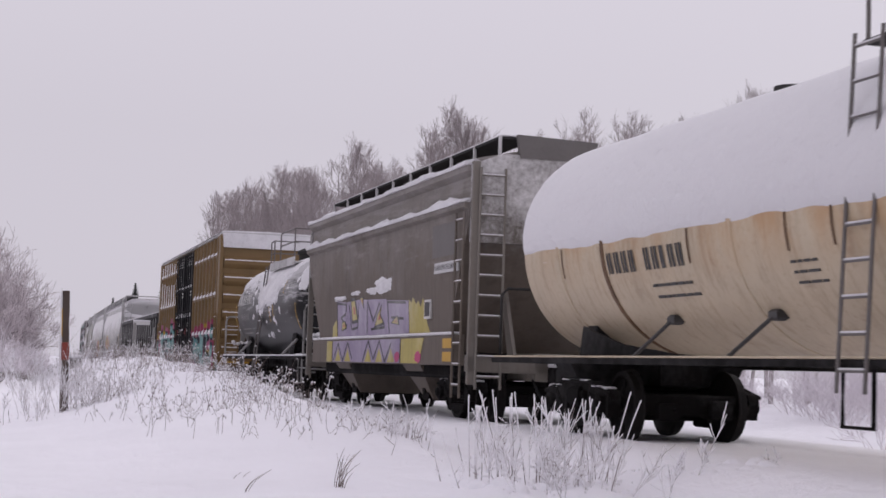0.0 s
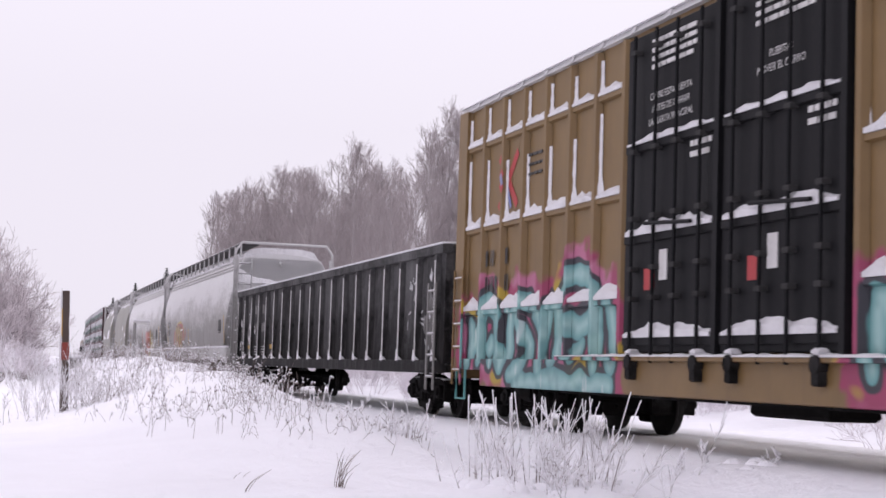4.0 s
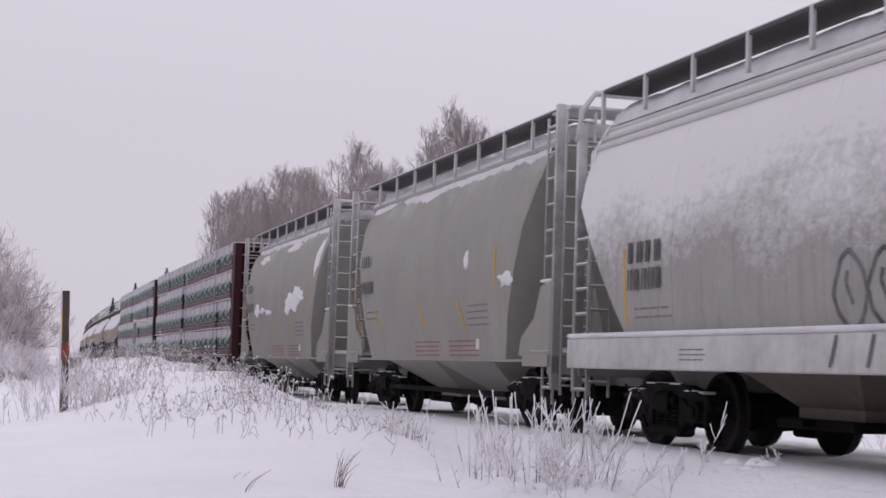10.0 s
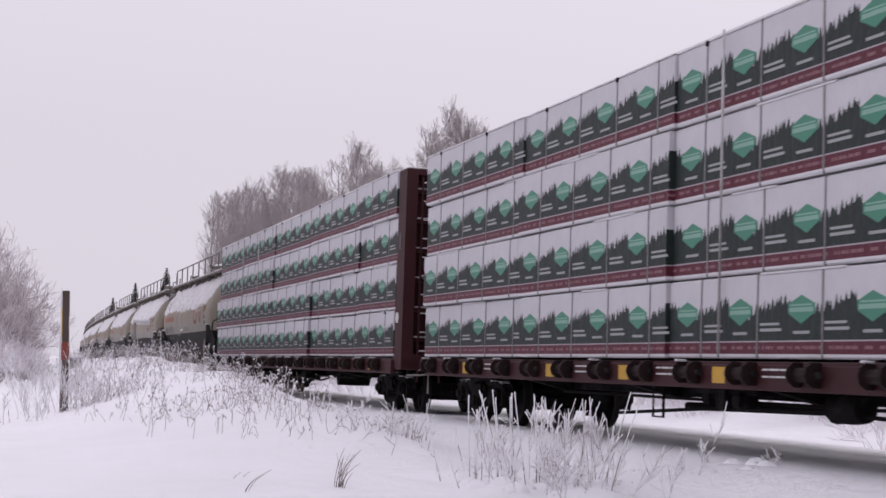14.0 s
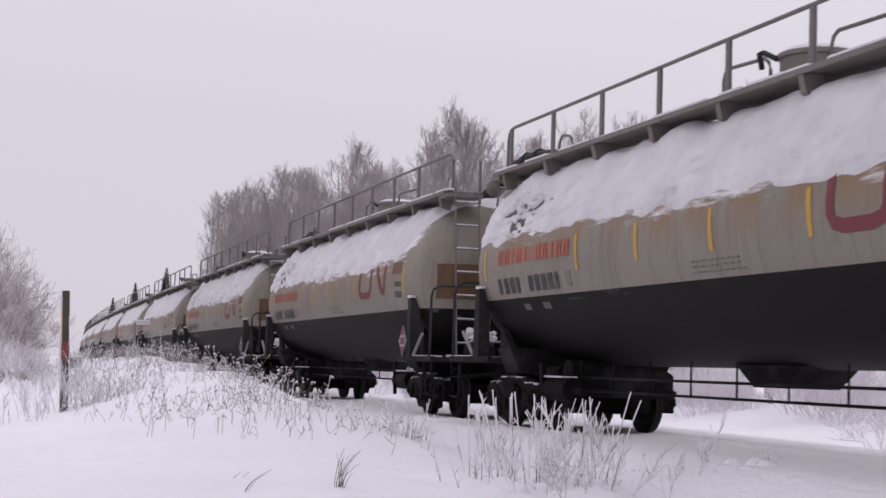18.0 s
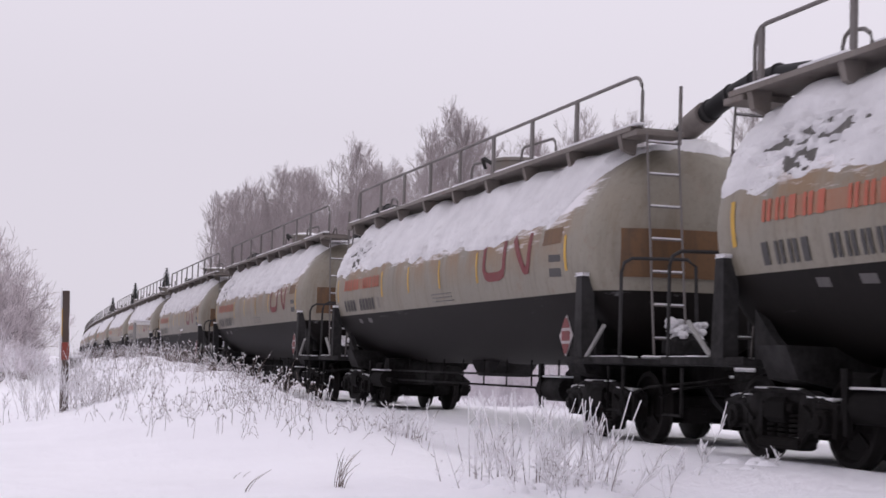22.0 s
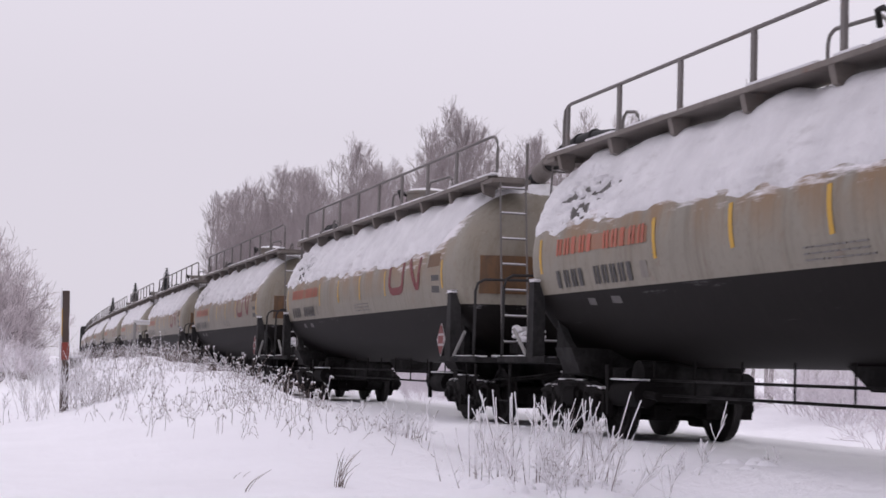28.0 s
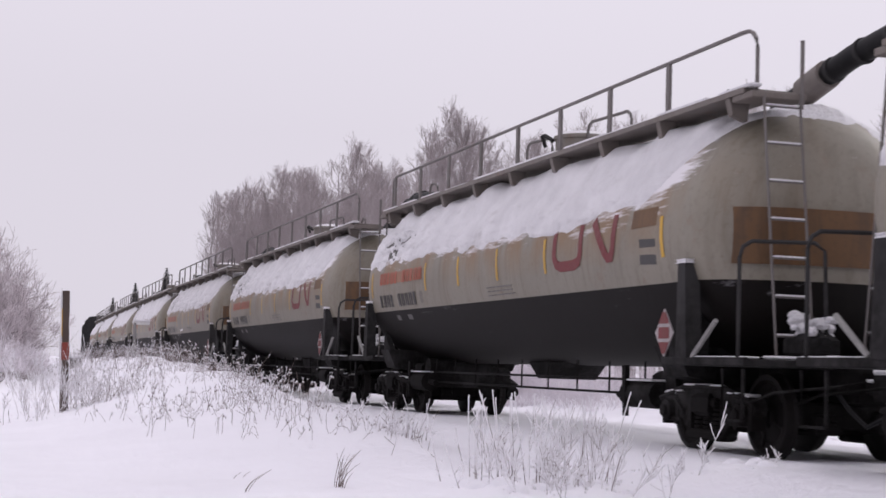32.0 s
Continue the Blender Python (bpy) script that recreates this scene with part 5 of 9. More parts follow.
def tan_tank():
    middle = 12.3
    car = car_root("tank_car", "rust-stained tan tank car with thick snow on its back", middle, "freight train")
    R, HALF, ZC, HEAD = 1.52, 7.55, 2.6, 0.7
    x_of = lambda z: -math.sqrt(max(R * R - (z - ZC) ** 2, 0.01))
    sh = part("tank_shell", shell(R, HALF, ZC, HEAD, 64), TAN_TANK, car, smooth=True)
    for y in (-3.8, -1.6, 1.46, 4.85, 6.36):
        loops = [[(-(R + e) * math.sin(2 * math.pi * k / 48), y + d, ZC + (R + e) * math.cos(2 * math.pi * k / 48)) for k in range(48)] for d, e in ((-0.05, 0.0), (-0.045, 0.012), (0.045, 0.012), (0.05, 0.0))]
        part("weld_band", Geo().rings(loops, cap=False), BROWN_PANEL if y == 4.85 else TAN_TANK, sh, smooth=True)
    part("snow", clinging_snow(R, HALF, ZC, HEAD, tank_snow_depth(HALF, HEAD, 8.0, 93, 70, 0.12, wild=0.3, grit=0.35), -75, 106, 260, 90), CLEAN_SNOW, car, smooth=True)
    for s in (-1, 1):
        part("stub_sill", Geo().quad_box(-0.3, 0.3, s * 9.0, s * 5.6, 0.72, 1.08, 0.02), FRAME_BLACK, car)
    for s in (-1, 1):
        part("side_sill", Geo().quad_box(s * 1.5, s * 1.42, -9.0, 9.0, 0.98, 1.06, 0.01), FRAME_BLACK, car)
        part("end_platform", Geo().quad_box(-1.41, 1.41, s * 9.0, s * 7.9, 0.985, 1.055, 0.01), FRAME_BLACK, car)
        part("saddle", Geo().prism([(-1.1, 1.05), (1.1, 1.05), (1.05, 1.5), (0.8, 1.34), (0, 1.2), (-0.8, 1.34), (-1.05, 1.5)], "y", s * 6.0, s * 6.5), FRAME_BLACK, car)
        part("body_bolster", Geo().prism([(-1.3, 1.0), (1.3, 1.0), (1.2, 0.8), (0.4, 0.66), (-0.4, 0.66), (-1.2, 0.8)], "y", s * 6.3, s * 6.9), FRAME_BLACK, car)
        part("shoulder_plate", Geo().prism([(s * 6.0, 1.06), (s * 1.8, 1.06), (s * 3.4, 1.12), (s * 4.9, 1.24), (s * 6.0, 1.45)], "x", -1.2, -1.14), FRAME_BLACK, car)
    # thin strip in the tank's tan paint along the near sill's top
    part("tan_sill_strip", Geo().quad_box(-1.51, -1.43, -8.9, 8.9, 1.06, 1.085, 0.008), TAN_TANK, car)
    for y in (3.75, 1.35, -2.6):
        part("strap", Geo().tube([(x_of(1.6) - 0.03, y - 0.25, 1.5), (-1.45, y + 0.25, 1.05)], 0.024, 6), DARK_PAINT, car)
        part("strap_pad", Geo().quad_box(x_of(1.6) - 0.045, x_of(1.6) + 0.1, y - 0.36, y - 0.17, 1.46, 1.58, 0.03), DARK_PAINT, car)
    cells(car, "car_number", x_of, 4.72, 2.1, 0.26, 0.165, 10, DARK_PAINT, (4,), 5)
    lines(car, "stencil_text", x_of, 2.5, 3.6, 1.9, 2, 0.13, DARK_PAINT, 3)
    lines(car, "stencil_text", x_of, -0.2, 0.35, 2.0, 3, 0.1, DARK_PAINT, 4)
    for y in (6.2, 2.45, 0.3, -0.55):
        strokes(car, "rust_run", x_of, [((y, 2.5), (y + 0.02, 2.12))], 0.045, BROWN_PANEL)
    # centre platform, ladder and rail
    pf = Geo().quad_box(-1.2, 1.2, -3.4, -0.55, 4.02, 4.07, 0.01)
    part("platform", pf, FRAME_BLACK, car)
    ladder(car, (-1.6, -0.82, 0.75), (-1.45, -0.82, 4.05), (0, -1, 0), 0.46, 10, GREY_RAIL)
    pr = Geo()
    for y in (-3.35, -0.6):
        pr.tube([(-1.17, y, 4.02), (-1.17, y, 5.0)], 0.025, 6).tube([(1.17, y, 4.02), (1.17, y, 5.0)], 0.025, 6)
    for z in (4.55, 5.0):
        pr.tube([(-1.17, -3.35, z), (-1.17, -0.6, z), (1.17, -0.6, z), (1.17, -3.35, z)], 0.022, 6)
    part("platform_rail", pr, GREY_RAIL, car, smooth=True)
    part("dome", Geo().rings([[(r * math.cos(a), -2.0 + r * math.sin(a), z) for a in [2 * math.pi * i / 20 for i in range(20)]] for z, r in ((4.1, 0.55), (4.6, 0.55), (4.68, 0.45))]), FRAME_BLACK, car, smooth=True)
    part("vent_stack", Geo().rings([[(0.3 + r * math.cos(a), 3.35 + r * math.sin(a), z) for a in [2 * math.pi * i / 12 for i in range(12)]] for z, r in ((4.0, 0.16), (4.22, 0.16), (4.23, 0.22), (4.4, 0.22), (4.41, 0.14))]), FRAME_BLACK, car, smooth=True)
    part("foot_step", Geo().tube([(-1.52, -1.3, 1.0), (-1.52, -1.3, 0.45), (-1.52, -0.8, 0.45), (-1.52, -0.8, 1.0)], 0.025, 6), FRAME_BLACK, car)
    part("grab_rail", Geo().tube([(-1.4, 8.9, 1.05), (-1.4, 8.9, 2.0), (-1.3, 8.9, 2.1), (-0.8, 8.9, 2.1)], 0.025, 6), FRAME_BLACK, car, smooth=True)
    add_bogies(car, middle, 6.6)
    add_couplers(car, 9.0, 0.7)


def black_tank():
    middle = 41.75
    car = car_root("tank_car", "glossy black tank car with torn patches of snow clinging on", middle)
    R, HALF, ZC, HEAD = 1.36, 4.55, 2.42, 0.62
    x_of = lambda z: -math.sqrt(max(R * R - (z - ZC) ** 2, 0.01))
    part("tank_shell", shell(R, HALF, ZC, HEAD, 64), GLOSS_BLACK, car, smooth=True)
    def edge(y):
        """How far round from the top the snow reaches, in degrees."""
        return float(np.interp(y, (-5.2, -4.7, -4.3, -2.8, -2.4, -1.0, 0.5, 1.2, 2.2, 3.5, 5.2), (95, 88, 34, 36, 76, 94, 90, 72, 60, 54, 60)))

    def torn(y, a):
        over = max(abs(y) - HALF, 0) / HEAD
        to_edge = edge(y) - a
        rag = 22 * noise.noise((y * 0.9, a * 0.045, 4.0)) + 15 * noise.noise((y * 2.6, a * 0.11, 8.0)) + 8 * noise.noise((y * 7.0, a * 0.3, 9.0))
        d = min((to_edge + rag) * 0.004, 0.05) + 0.012 * noise.noise((y * 3, a * 0.2, 2.0))
        scrap = noise.noise((y * 2.4, a * 0.085, 15.0)) + 0.45 * noise.noise((y * 6.5, a * 0.22, 17.0)) - 0.42
        if to_edge > (-38 if y < 2.0 else -14):
            d = max(d, min(scrap * 0.12, 0.03))
        return d * ease(1.0, 0.5, over) - 0.03 * ease(0.5, 0.7, over)

    part("snow", clinging_snow(R, HALF, ZC, HEAD, torn, -60, 140, 300, 150, 0.6), CAR_SNOW, car, smooth=True)
    part("centre_sill", Geo().quad_box(-0.3, 0.3, -6.3, 6.3, 0.72, 1.08, 0.02), FRAME_BLACK, car)
    for s in (-1, 1):
        part("side_sill", Geo().quad_box(s * 1.5, s * 1.42, -6.3, 6.3, 0.98, 1.06, 0.01), FRAME_BLACK, car)
        part("end_platform", Geo().quad_box(-1.41, 1.41, s * 6.3, s * 5.1, 0.985, 1.055, 0.01), FRAME_BLACK, car)
        part("saddle", Geo().prism([(-1.2, 1.05), (1.2, 1.05), (1.1, 1.9), (0.8, 1.4), (0, 1.15), (-0.8, 1.4), (-1.1, 1.9)], "y", s * 3.2, s * 3.7), FRAME_BLACK, car)
    part("snow", Geo().quad_box(-1.51, -1.42, -6.3, 6.3, 1.062, 1.10, 0.015).quad_box(-1.45, 1.4, -6.3, -5.2, 1.062, 1.12, 0.03).quad_box(-1.45, 1.4, 5.4, 6.3, 1.062, 1.12, 0.03), CAR_SNOW, car)
    # lettering stands for the owner's name and number
    cells(car, "white_lettering", x_of, 4.55, 2.58, 0.3, 0.29, 6, WHITE_PAINT, (), 7, "white block mark")
    cells(car, "car_number", x_of, 4.2, 2.1, 0.2, 0.13, 10, FROSTED_STEEL, (4,), 8)
    lines(car, "stencil_text", x_of, 2.6, 4.0, 1.85, 2, 0.12, FROSTED_STEEL, 3)
    lines(car, "stencil_text", x_of, -3.9, -2.2, 3.05, 5, 0.1, FROSTED_STEEL, 4)
    for y, z0, z1 in ((-0.8, 2.5, 2.0), (-1.35, 2.45, 1.95), (-2.6, 3.1, 2.7), (-4.5, 2.4, 1.75), (4.9, 2.6, 1.9)):
        strokes(car, "yellow_bar", x_of, [((y, z0), (y - 0.06, z1))], 0.07, YELLOW_PAINT)
    # platform and rail round the dome
    pf = part("platform", Geo().quad_box(-1.0, 1.0, -2.35, 1.2, 3.55, 3.6, 0.01).quad_box(-1.02, -0.98, -2.35, 1.2, 3.5, 3.72, 0.005), FROSTED_STEEL, car)
    rails = Geo()
    for z in (4.12, 4.47):
        rails.tube([(-1.0, -0.3, z - 0.05), (-1.0, -0.4, z), (-1.0, -2.33, z), (1.0, -2.33, z), (1.0, 1.2, z), (0.3, 1.2, z)], 0.02, 6)
        rails.tube([(-1.0, 1.15, z - 0.15), (-1.0, 0.65, z - 0.13), (-0.3, 0.65, z - 0.13)], 0.02, 6)
    for x, y, t in ((-1.0, -2.33, 4.47), (1.0, -2.33, 4.47), (1.0, 1.2, 4.47), (-1.0, 1.15, 4.32), (-1.0, 0.65, 4.34), (-1.0, -0.3, 4.42), (0.3, 1.2, 4.47)):
        rails.tube([(x, y, 3.5), (x, y, t)], 0.02, 6)
    part("platform_rail", rails, GREY_RAIL, car, smooth=True)
    part("dome", Geo().rings([[(r * math.cos(a), -0.7 + r * math.sin(a), z) for a in [2 * math.pi * i / 20 for i in range(20)]] for z, r in ((3.4, 0.55), (3.9, 0.55), (3.91, 0.6), (3.98, 0.6), (4.06, 0.45))]), FRAME_BLACK, car, smooth=True)
    part("valve", Geo().tube([(0.2, -1.2, 3.95), (0.2, -1.2, 4.15), (0.2, -1.7, 4.15)], 0.05, 8), FROSTED_STEEL, car, smooth=True)
    ladder(car, (-1.5, 0.75, 0.75), (-1.2, 0.75, 3.6), (0, -1, 0), 0.42, 8, GREY_RAIL)
    for s in (-1, 1):
        part("end_rail", Geo().tube([(-1.45, s * 6.2, 0.95), (-1.45, s * 6.2, 2.15), (-1.4, s * 6.15, 2.28), (-1.2, s * 6.1, 2.3), (-0.6, s * 6.1, 2.3), (-0.55, s * 6.1, 1.05)], 0.028, 6), FROSTED_STEEL, car, smooth=True)
        part("end_post", Geo().quad_box(-0.98, -0.86, s * 6.24, s * 6.12, 0.8, 2.32, 0.01), FROSTED_STEEL, car)
        part("foot_step", Geo().tube([(-1.48, s * 6.25, 1.0), (-1.48, s * 6.25, 0.42), (-1.48, s * 5.8, 0.42), (-1.48, s * 5.8, 1.0)], 0.022, 6), FROSTED_STEEL, car)
    for s, base in ((1, 1.06), (-1, 1.06)):
        part("brake_wheel", Geo().tube([(-0.75 + 0.27 * math.cos(a), s * 6.26, 1.95 + 0.27 * math.sin(a)) for a in [2 * math.pi * k / 18 for k in range(19)]], 0.022, 6).tube([(-1.02, s * 6.26, 1.95), (-0.48, s * 6.26, 1.95)], 0.015, 5).tube([(-0.75, s * 6.26, 1.68), (-0.75, s * 6.26, 2.22)], 0.015, 5), FROSTED_STEEL, car, smooth=True)
        part("brake_stand", Geo().quad_box(-0.83, -0.67, s * 6.2, s * 6.05, 1.0, 2.0, 0.02), FRAME_BLACK, car)
        heap = Geo()
        hr = random.Random(70 + s)
        for k in range(46):
            q = Vector((hr.gauss(-0.5, 0.3), s * hr.uniform(5.45, 6.12), base + 0.36 + hr.uniform(0.0, 0.18)))
            r = hr.uniform(0.03, 0.085)
            heap.rings([[(q.x + rr * math.cos(a), q.y + rr * math.sin(a), q.z + zz) for a in [2 * math.pi * i / 9 for i in range(9)]] for zz, rr in ((-r, r * 0.5), (-r * 0.3, r), (r * 0.3, r * 0.9), (r * 0.7, r * 0.4))])
        tagged(part("snow", heap, CAR_SNOW, car, smooth=True), kind="stuff")
        part("brake_gear", Geo().quad_box(-1.05, -0.1, s * 5.5, s * 6.1, 1.06, 1.45, 0.06), FRAME_BLACK, car)
    part("crossover_rail", Geo().tube([(-1.4, -5.4, 2.6), (1.4, -5.4, 2.6)], 0.03, 6), FROSTED_STEEL, car)
    for z in (0.62, 0.82):
        part("brake_rod", Geo().tube([(-1.1, -3.6, z), (-1.1, 3.6, z)], 0.018, 5), FRAME_BLACK, car)
    for i in range(8):
        part("rod_hanger", Geo().tube([(-1.1, -3.2 + 0.9 * i, 0.6), (-1.1, -3.2 + 0.9 * i, 1.0)], 0.015, 5), FRAME_BLACK, car)
    for y in (3.7, -3.4):
        part("strut", Geo().tube([(-1.45, y, 1.07), (-1.15, y - 0.5, 1.5)], 0.04, 6), FROSTED_STEEL, car)
    add_bogies(car, middle, 4.3)
    add_couplers(car, 6.3, 0.45)
# ---- covered hoppers ----
def hopper_body(profile, half, z_low, z_end, run, crown=True):
    """A hopper's body: the near half-profile mirrored, its underside sloping up to both ends."""
    full = profile + [(-x, z) for x, z in reversed(profile[:-1] if abs(profile[-1][0]) < 1e-6 else profile)]
    ys = [(-half, 0.0), (-half + 0.02, 0.0)] + [(-half + run * k / 4, k / 4) for k in (1, 2, 3, 4)]
    ys = ys + [(y * 0.5, 1.0) for y in (-half + run,)] + [(0.0, 1.0)]
    ys = ys + [(-y, t) for y, t in reversed(ys[:-1])]
    loops = []
    for y, t in ys:
        floor = z_end + (z_low - z_end) * t
        loop = []
        for x, z in full:
            if z < floor:
                # walk up the profile to the floor's height
                zz = floor
                xs = np.interp(zz, [p[1] for p in profile], [p[0] for p in profile])
                loop.append((xs if x < 0 else -xs, y, zz))
            else:
                loop.append((x, y, z))
        loops.append(loop)
    return Geo().rings(loops)


def side_x(profile, z):
    return float(np.interp(z, [p[1] for p in profile], [p[0] for p in profile]))


def roof_board(car, half, x0, x1, z, step, base_z, material, brace):
    """A raised running board along the roof's edge on short brackets."""
    g = Geo().quad_box(x0, x1, -half, half, z, z + 0.05, 0.01)
    rb = part("running_board", g, material, car, "dark grated running board")
    n = int(2 * half / step)
    one = None
    for i in range(n + 1):
        y = -half + 2 * half * i / n
        geo = Geo().prism([(x0 - 0.012, z + 0.05), (x0 + 0.03, z + 0.05), (x0 + 0.03, base_z), (x0 - 0.012, base_z)], "y", -0.03, 0.03)
        if one is None:
            one = part("bracket", geo, brace, rb, at=pose(0, y, 0))
        else:
            again(one, rb, pose(0, y, 0))
    part("snow", Geo().quad_box(x0 + 0.02, x1, -half, half, z + 0.05, z + 0.075, 0.01), CAR_SNOW, rb)
    return rb


def bays(car, count, span, z_top, z_bot, material, width=1.25):
    w = 2 * span / count
    for i in range(count):
        y0 = -span + w * i
        m = y0 + w / 2
        loops = []
        for z, hy, hx in ((z_top, w * 0.5 - 0.02, width), (z_bot + 0.12, w * 0.2, 0.55), (z_bot, w * 0.2, 0.55)):
            loops.append([(-hx, m - hy, z), (hx, m - hy, z), (hx, m + hy, z), (-hx, m + hy, z)])
        b = part("hopper_bay", Geo().rings(loops), material, car)
        part("outlet_gate", Geo().quad_box(-0.75, 0.75, m - w * 0.24, m + w * 0.24, z_bot - 0.1, z_bot + 0.01, 0.02).tube([(-0.9, m, z_bot - 0.03), (0.9, m, z_bot - 0.03)], 0.04, 6), FRAME_BLACK, b)


def hopper_ends(car, half, x, z0, z1, material, step_z, ladders=True):
    """Corner posts, ladders, slope braces, end sill and foot boards at both ends."""
    for s in (-1, 1):
        es = part("end_sill", Geo().quad_box(-1.5, 1.5, s * half, s * (half - 0.18), 0.82, 1.1, 0.02).quad_box(-0.35, 0.35, s * half, s * (half - 2.6), 0.7, 1.15, 0.02), material, car)
        for side in (-1, 1):
            part("corner_post", Geo().quad_box(side * x, side * (x - 0.12), s * half, s * (half - 0.09), 0.62, z1, 0.012), material, car)
        ladder(car, (-x + 0.12, s * (half + 0.03), 0.55), (-x + 0.12, s * (half + 0.03), z1 - 0.1), (1, 0, 0), 0.42, 11, material)
        if ladders:
            ladder(car, (-x - 0.02, s * (half - 0.15), 0.45), (-x - 0.02, s * (half - 0.15), 2.7), (0, -s, 0), 0.42, 7, material)
        for side in (-1, 1):
            part("slope_brace", Geo().prism([(s * (half - 0.2), 1.05), (s * (half - 0.5), 1.05), (s * (half - 1.0), 2.4), (s * (half - 0.85), 2.4)], "x", side * 0.6, side * 0.66), material, car)


SILL_GREY = painted("pale_grey_sill_paint", (0.38, 0.372, 0.35), 0.6, (0.17, 0.155, 0.135), 0.6, frost=0.45, frost_z=(-1.0, 3.0), streak=0.4)
BIG_PROFILE = [(-1.52, 1.22), (-1.57, 1.6), (-1.6, 2.2), (-1.58, 2.9), (-1.5, 3.35), (-1.38, 3.7), (-1.24, 3.95), (-1.22, 4.0), (-1.05, 4.12), (-0.6, 4.22), (0.0, 4.26)]
TEAR_PROFILE = [(-1.46, 1.02), (-1.5, 1.3), (-1.56, 1.7), (-1.59, 2.4), (-1.56, 3.0), (-1.47, 3.45), (-1.32, 3.85), (-1.12, 4.1), (-0.85, 4.22), (0.0, 4.3)]
PATCHED_END = painted("frost_plastered_end_paint", (0.11, 0.095, 0.08), 0.65, (0.05, 0.041, 0.034), 0.6, frost=0.8, frost_z=(0.0, 6.5), streak=0.4, plaster=True)
DULL_LIGHT = painted("worn_grey_patch_paint", (0.14, 0.13, 0.125), 0.65, (0.06, 0.05, 0.05), 0.5, streak=0.3)
OLD_PROFILE = [(-1.42, 1.12), (-1.44, 1.6), (-1.5, 2.6), (-1.52, 3.42), (-1.60, 3.46), (-1.60, 3.56), (-1.46, 3.62), (-1.45, 3.98), (-1.56, 4.05), (-1.56, 4.16), (-1.42, 4.26), (-0.7, 4.42), (0.0, 4.46)]


def blob(cx, cz, w, h, rng, n=16, rough=0.12):
    return [(cx + w / 2 * rng.uniform(1 - rough, 1 + rough) * math.cos(2 * math.pi * i / n), cz + h / 2 * rng.uniform(1 - rough, 1 + rough) * math.sin(2 * math.pi * i / n)) for i in range(n)]


def torn_blob(cy, cz, w, h, seed, n=44):
    """A patch of clinging snow with a torn outline."""
    pts = []
    for i in range(n):
        a = 2 * math.pi * i / n
        k = 0.85 + 0.45 * noise.noise((math.cos(a) * 1.6, math.sin(a) * 1.6, seed)) + 0.25 * noise.noise((math.cos(a) * 5, math.sin(a) * 5, seed))
        pts.append((cy + w / 2 * k * math.cos(a), cz + h / 2 * k * math.sin(a)))
    return pts


def eave_snow(car, profile, half, seed, low=3.95, hang=0.22):
    """Snow slid down from the roof, hanging over the eave with a torn edge."""
    loops = []
    n = 160
    for i in range(n + 1):
        y = -half + 2 * half * i / n
        drop = low + hang * (noise.noise((y * 0.45, seed, 0)) + 0.55 * noise.noise((y * 1.7, seed, 4)) + 0.3 * noise.noise((y * 5, seed, 7)))
        loop = []
        for f, t in ((0.0, -0.01), (0.12, 0.03), (0.5, 0.06), (0.8, 0.05), (1.0, 0.02)):
            z = drop + (4.2 - drop) * f
            loop.append((side_x(profile, z) - t, y, z))
        loops.append(loop)
    return part("snow", Geo().rings(loops, cap=False, closed=False), CLEAN_SNOW, car, smooth=True)


def roof_snow(car, half, seed, x_out=-1.2, z_out=4.08, z_top=4.44):
    """Snow lying deep on the roof, up to the running board."""
    loops = []
    n = 90
    for i in range(n + 1):
        y = -half + 2 * half * i / n
        w = 0.05 * noise.noise((y * 0.9, seed, 2)) + 0.03 * noise.noise((y * 3.1, seed, 6))
        loops.append([(x_out, y, z_out), (x_out + 0.03, y, z_out + 0.14 + w), (-0.98, y, z_top - 0.06 + w), (-0.6, y, z_top + w), (0.6, y, z_top + w), (1.0, y, z_top - 0.08), (1.2, y, z_out)])
    return part("snow", Geo().rings(loops), CAR_SNOW, car, smooth=True)


def flat_on(profile, pts, lift):
    return [(side_x(profile, z) - lift, y, z) for y, z in pts]


def paint_shapes(car, name, profile, shapes, material, label="", lift=0.006, rim=None):
    """Flat sprayed shapes on a car's side: each a fan round its middle, so it follows the curve."""
    g = Geo()
    for pts in shapes:
        cy, cz = sum(p[0] for p in pts) / len(pts), sum(p[1] for p in pts) / len(pts)
        n = len(pts)
        o = len(g.v)
        g.v += flat_on(profile, [(cy, cz)], lift)
        for f in (0.55, 1.0):
            g.v += flat_on(profile, [(cy + (y - cy) * f, cz + (z - cz) * f) for y, z in pts], lift if rim is None or f < 1 else rim)
        for i in range(n):
            j = (i + 1) % n
            g.f += [(o, o + 1 + i, o + 1 + j), (o + 1 + i, o + 1 + n + i, o + 1 + n + j, o + 1 + j)]
    return part(name, g, material, car, label)


def spray(name, col):
    return painted(name, col, 0.6, tuple(c * 0.55 + 0.02 for c in col), 0.9, streak=0.5, frost=0.3, frost_z=(-2.0, 6.0))


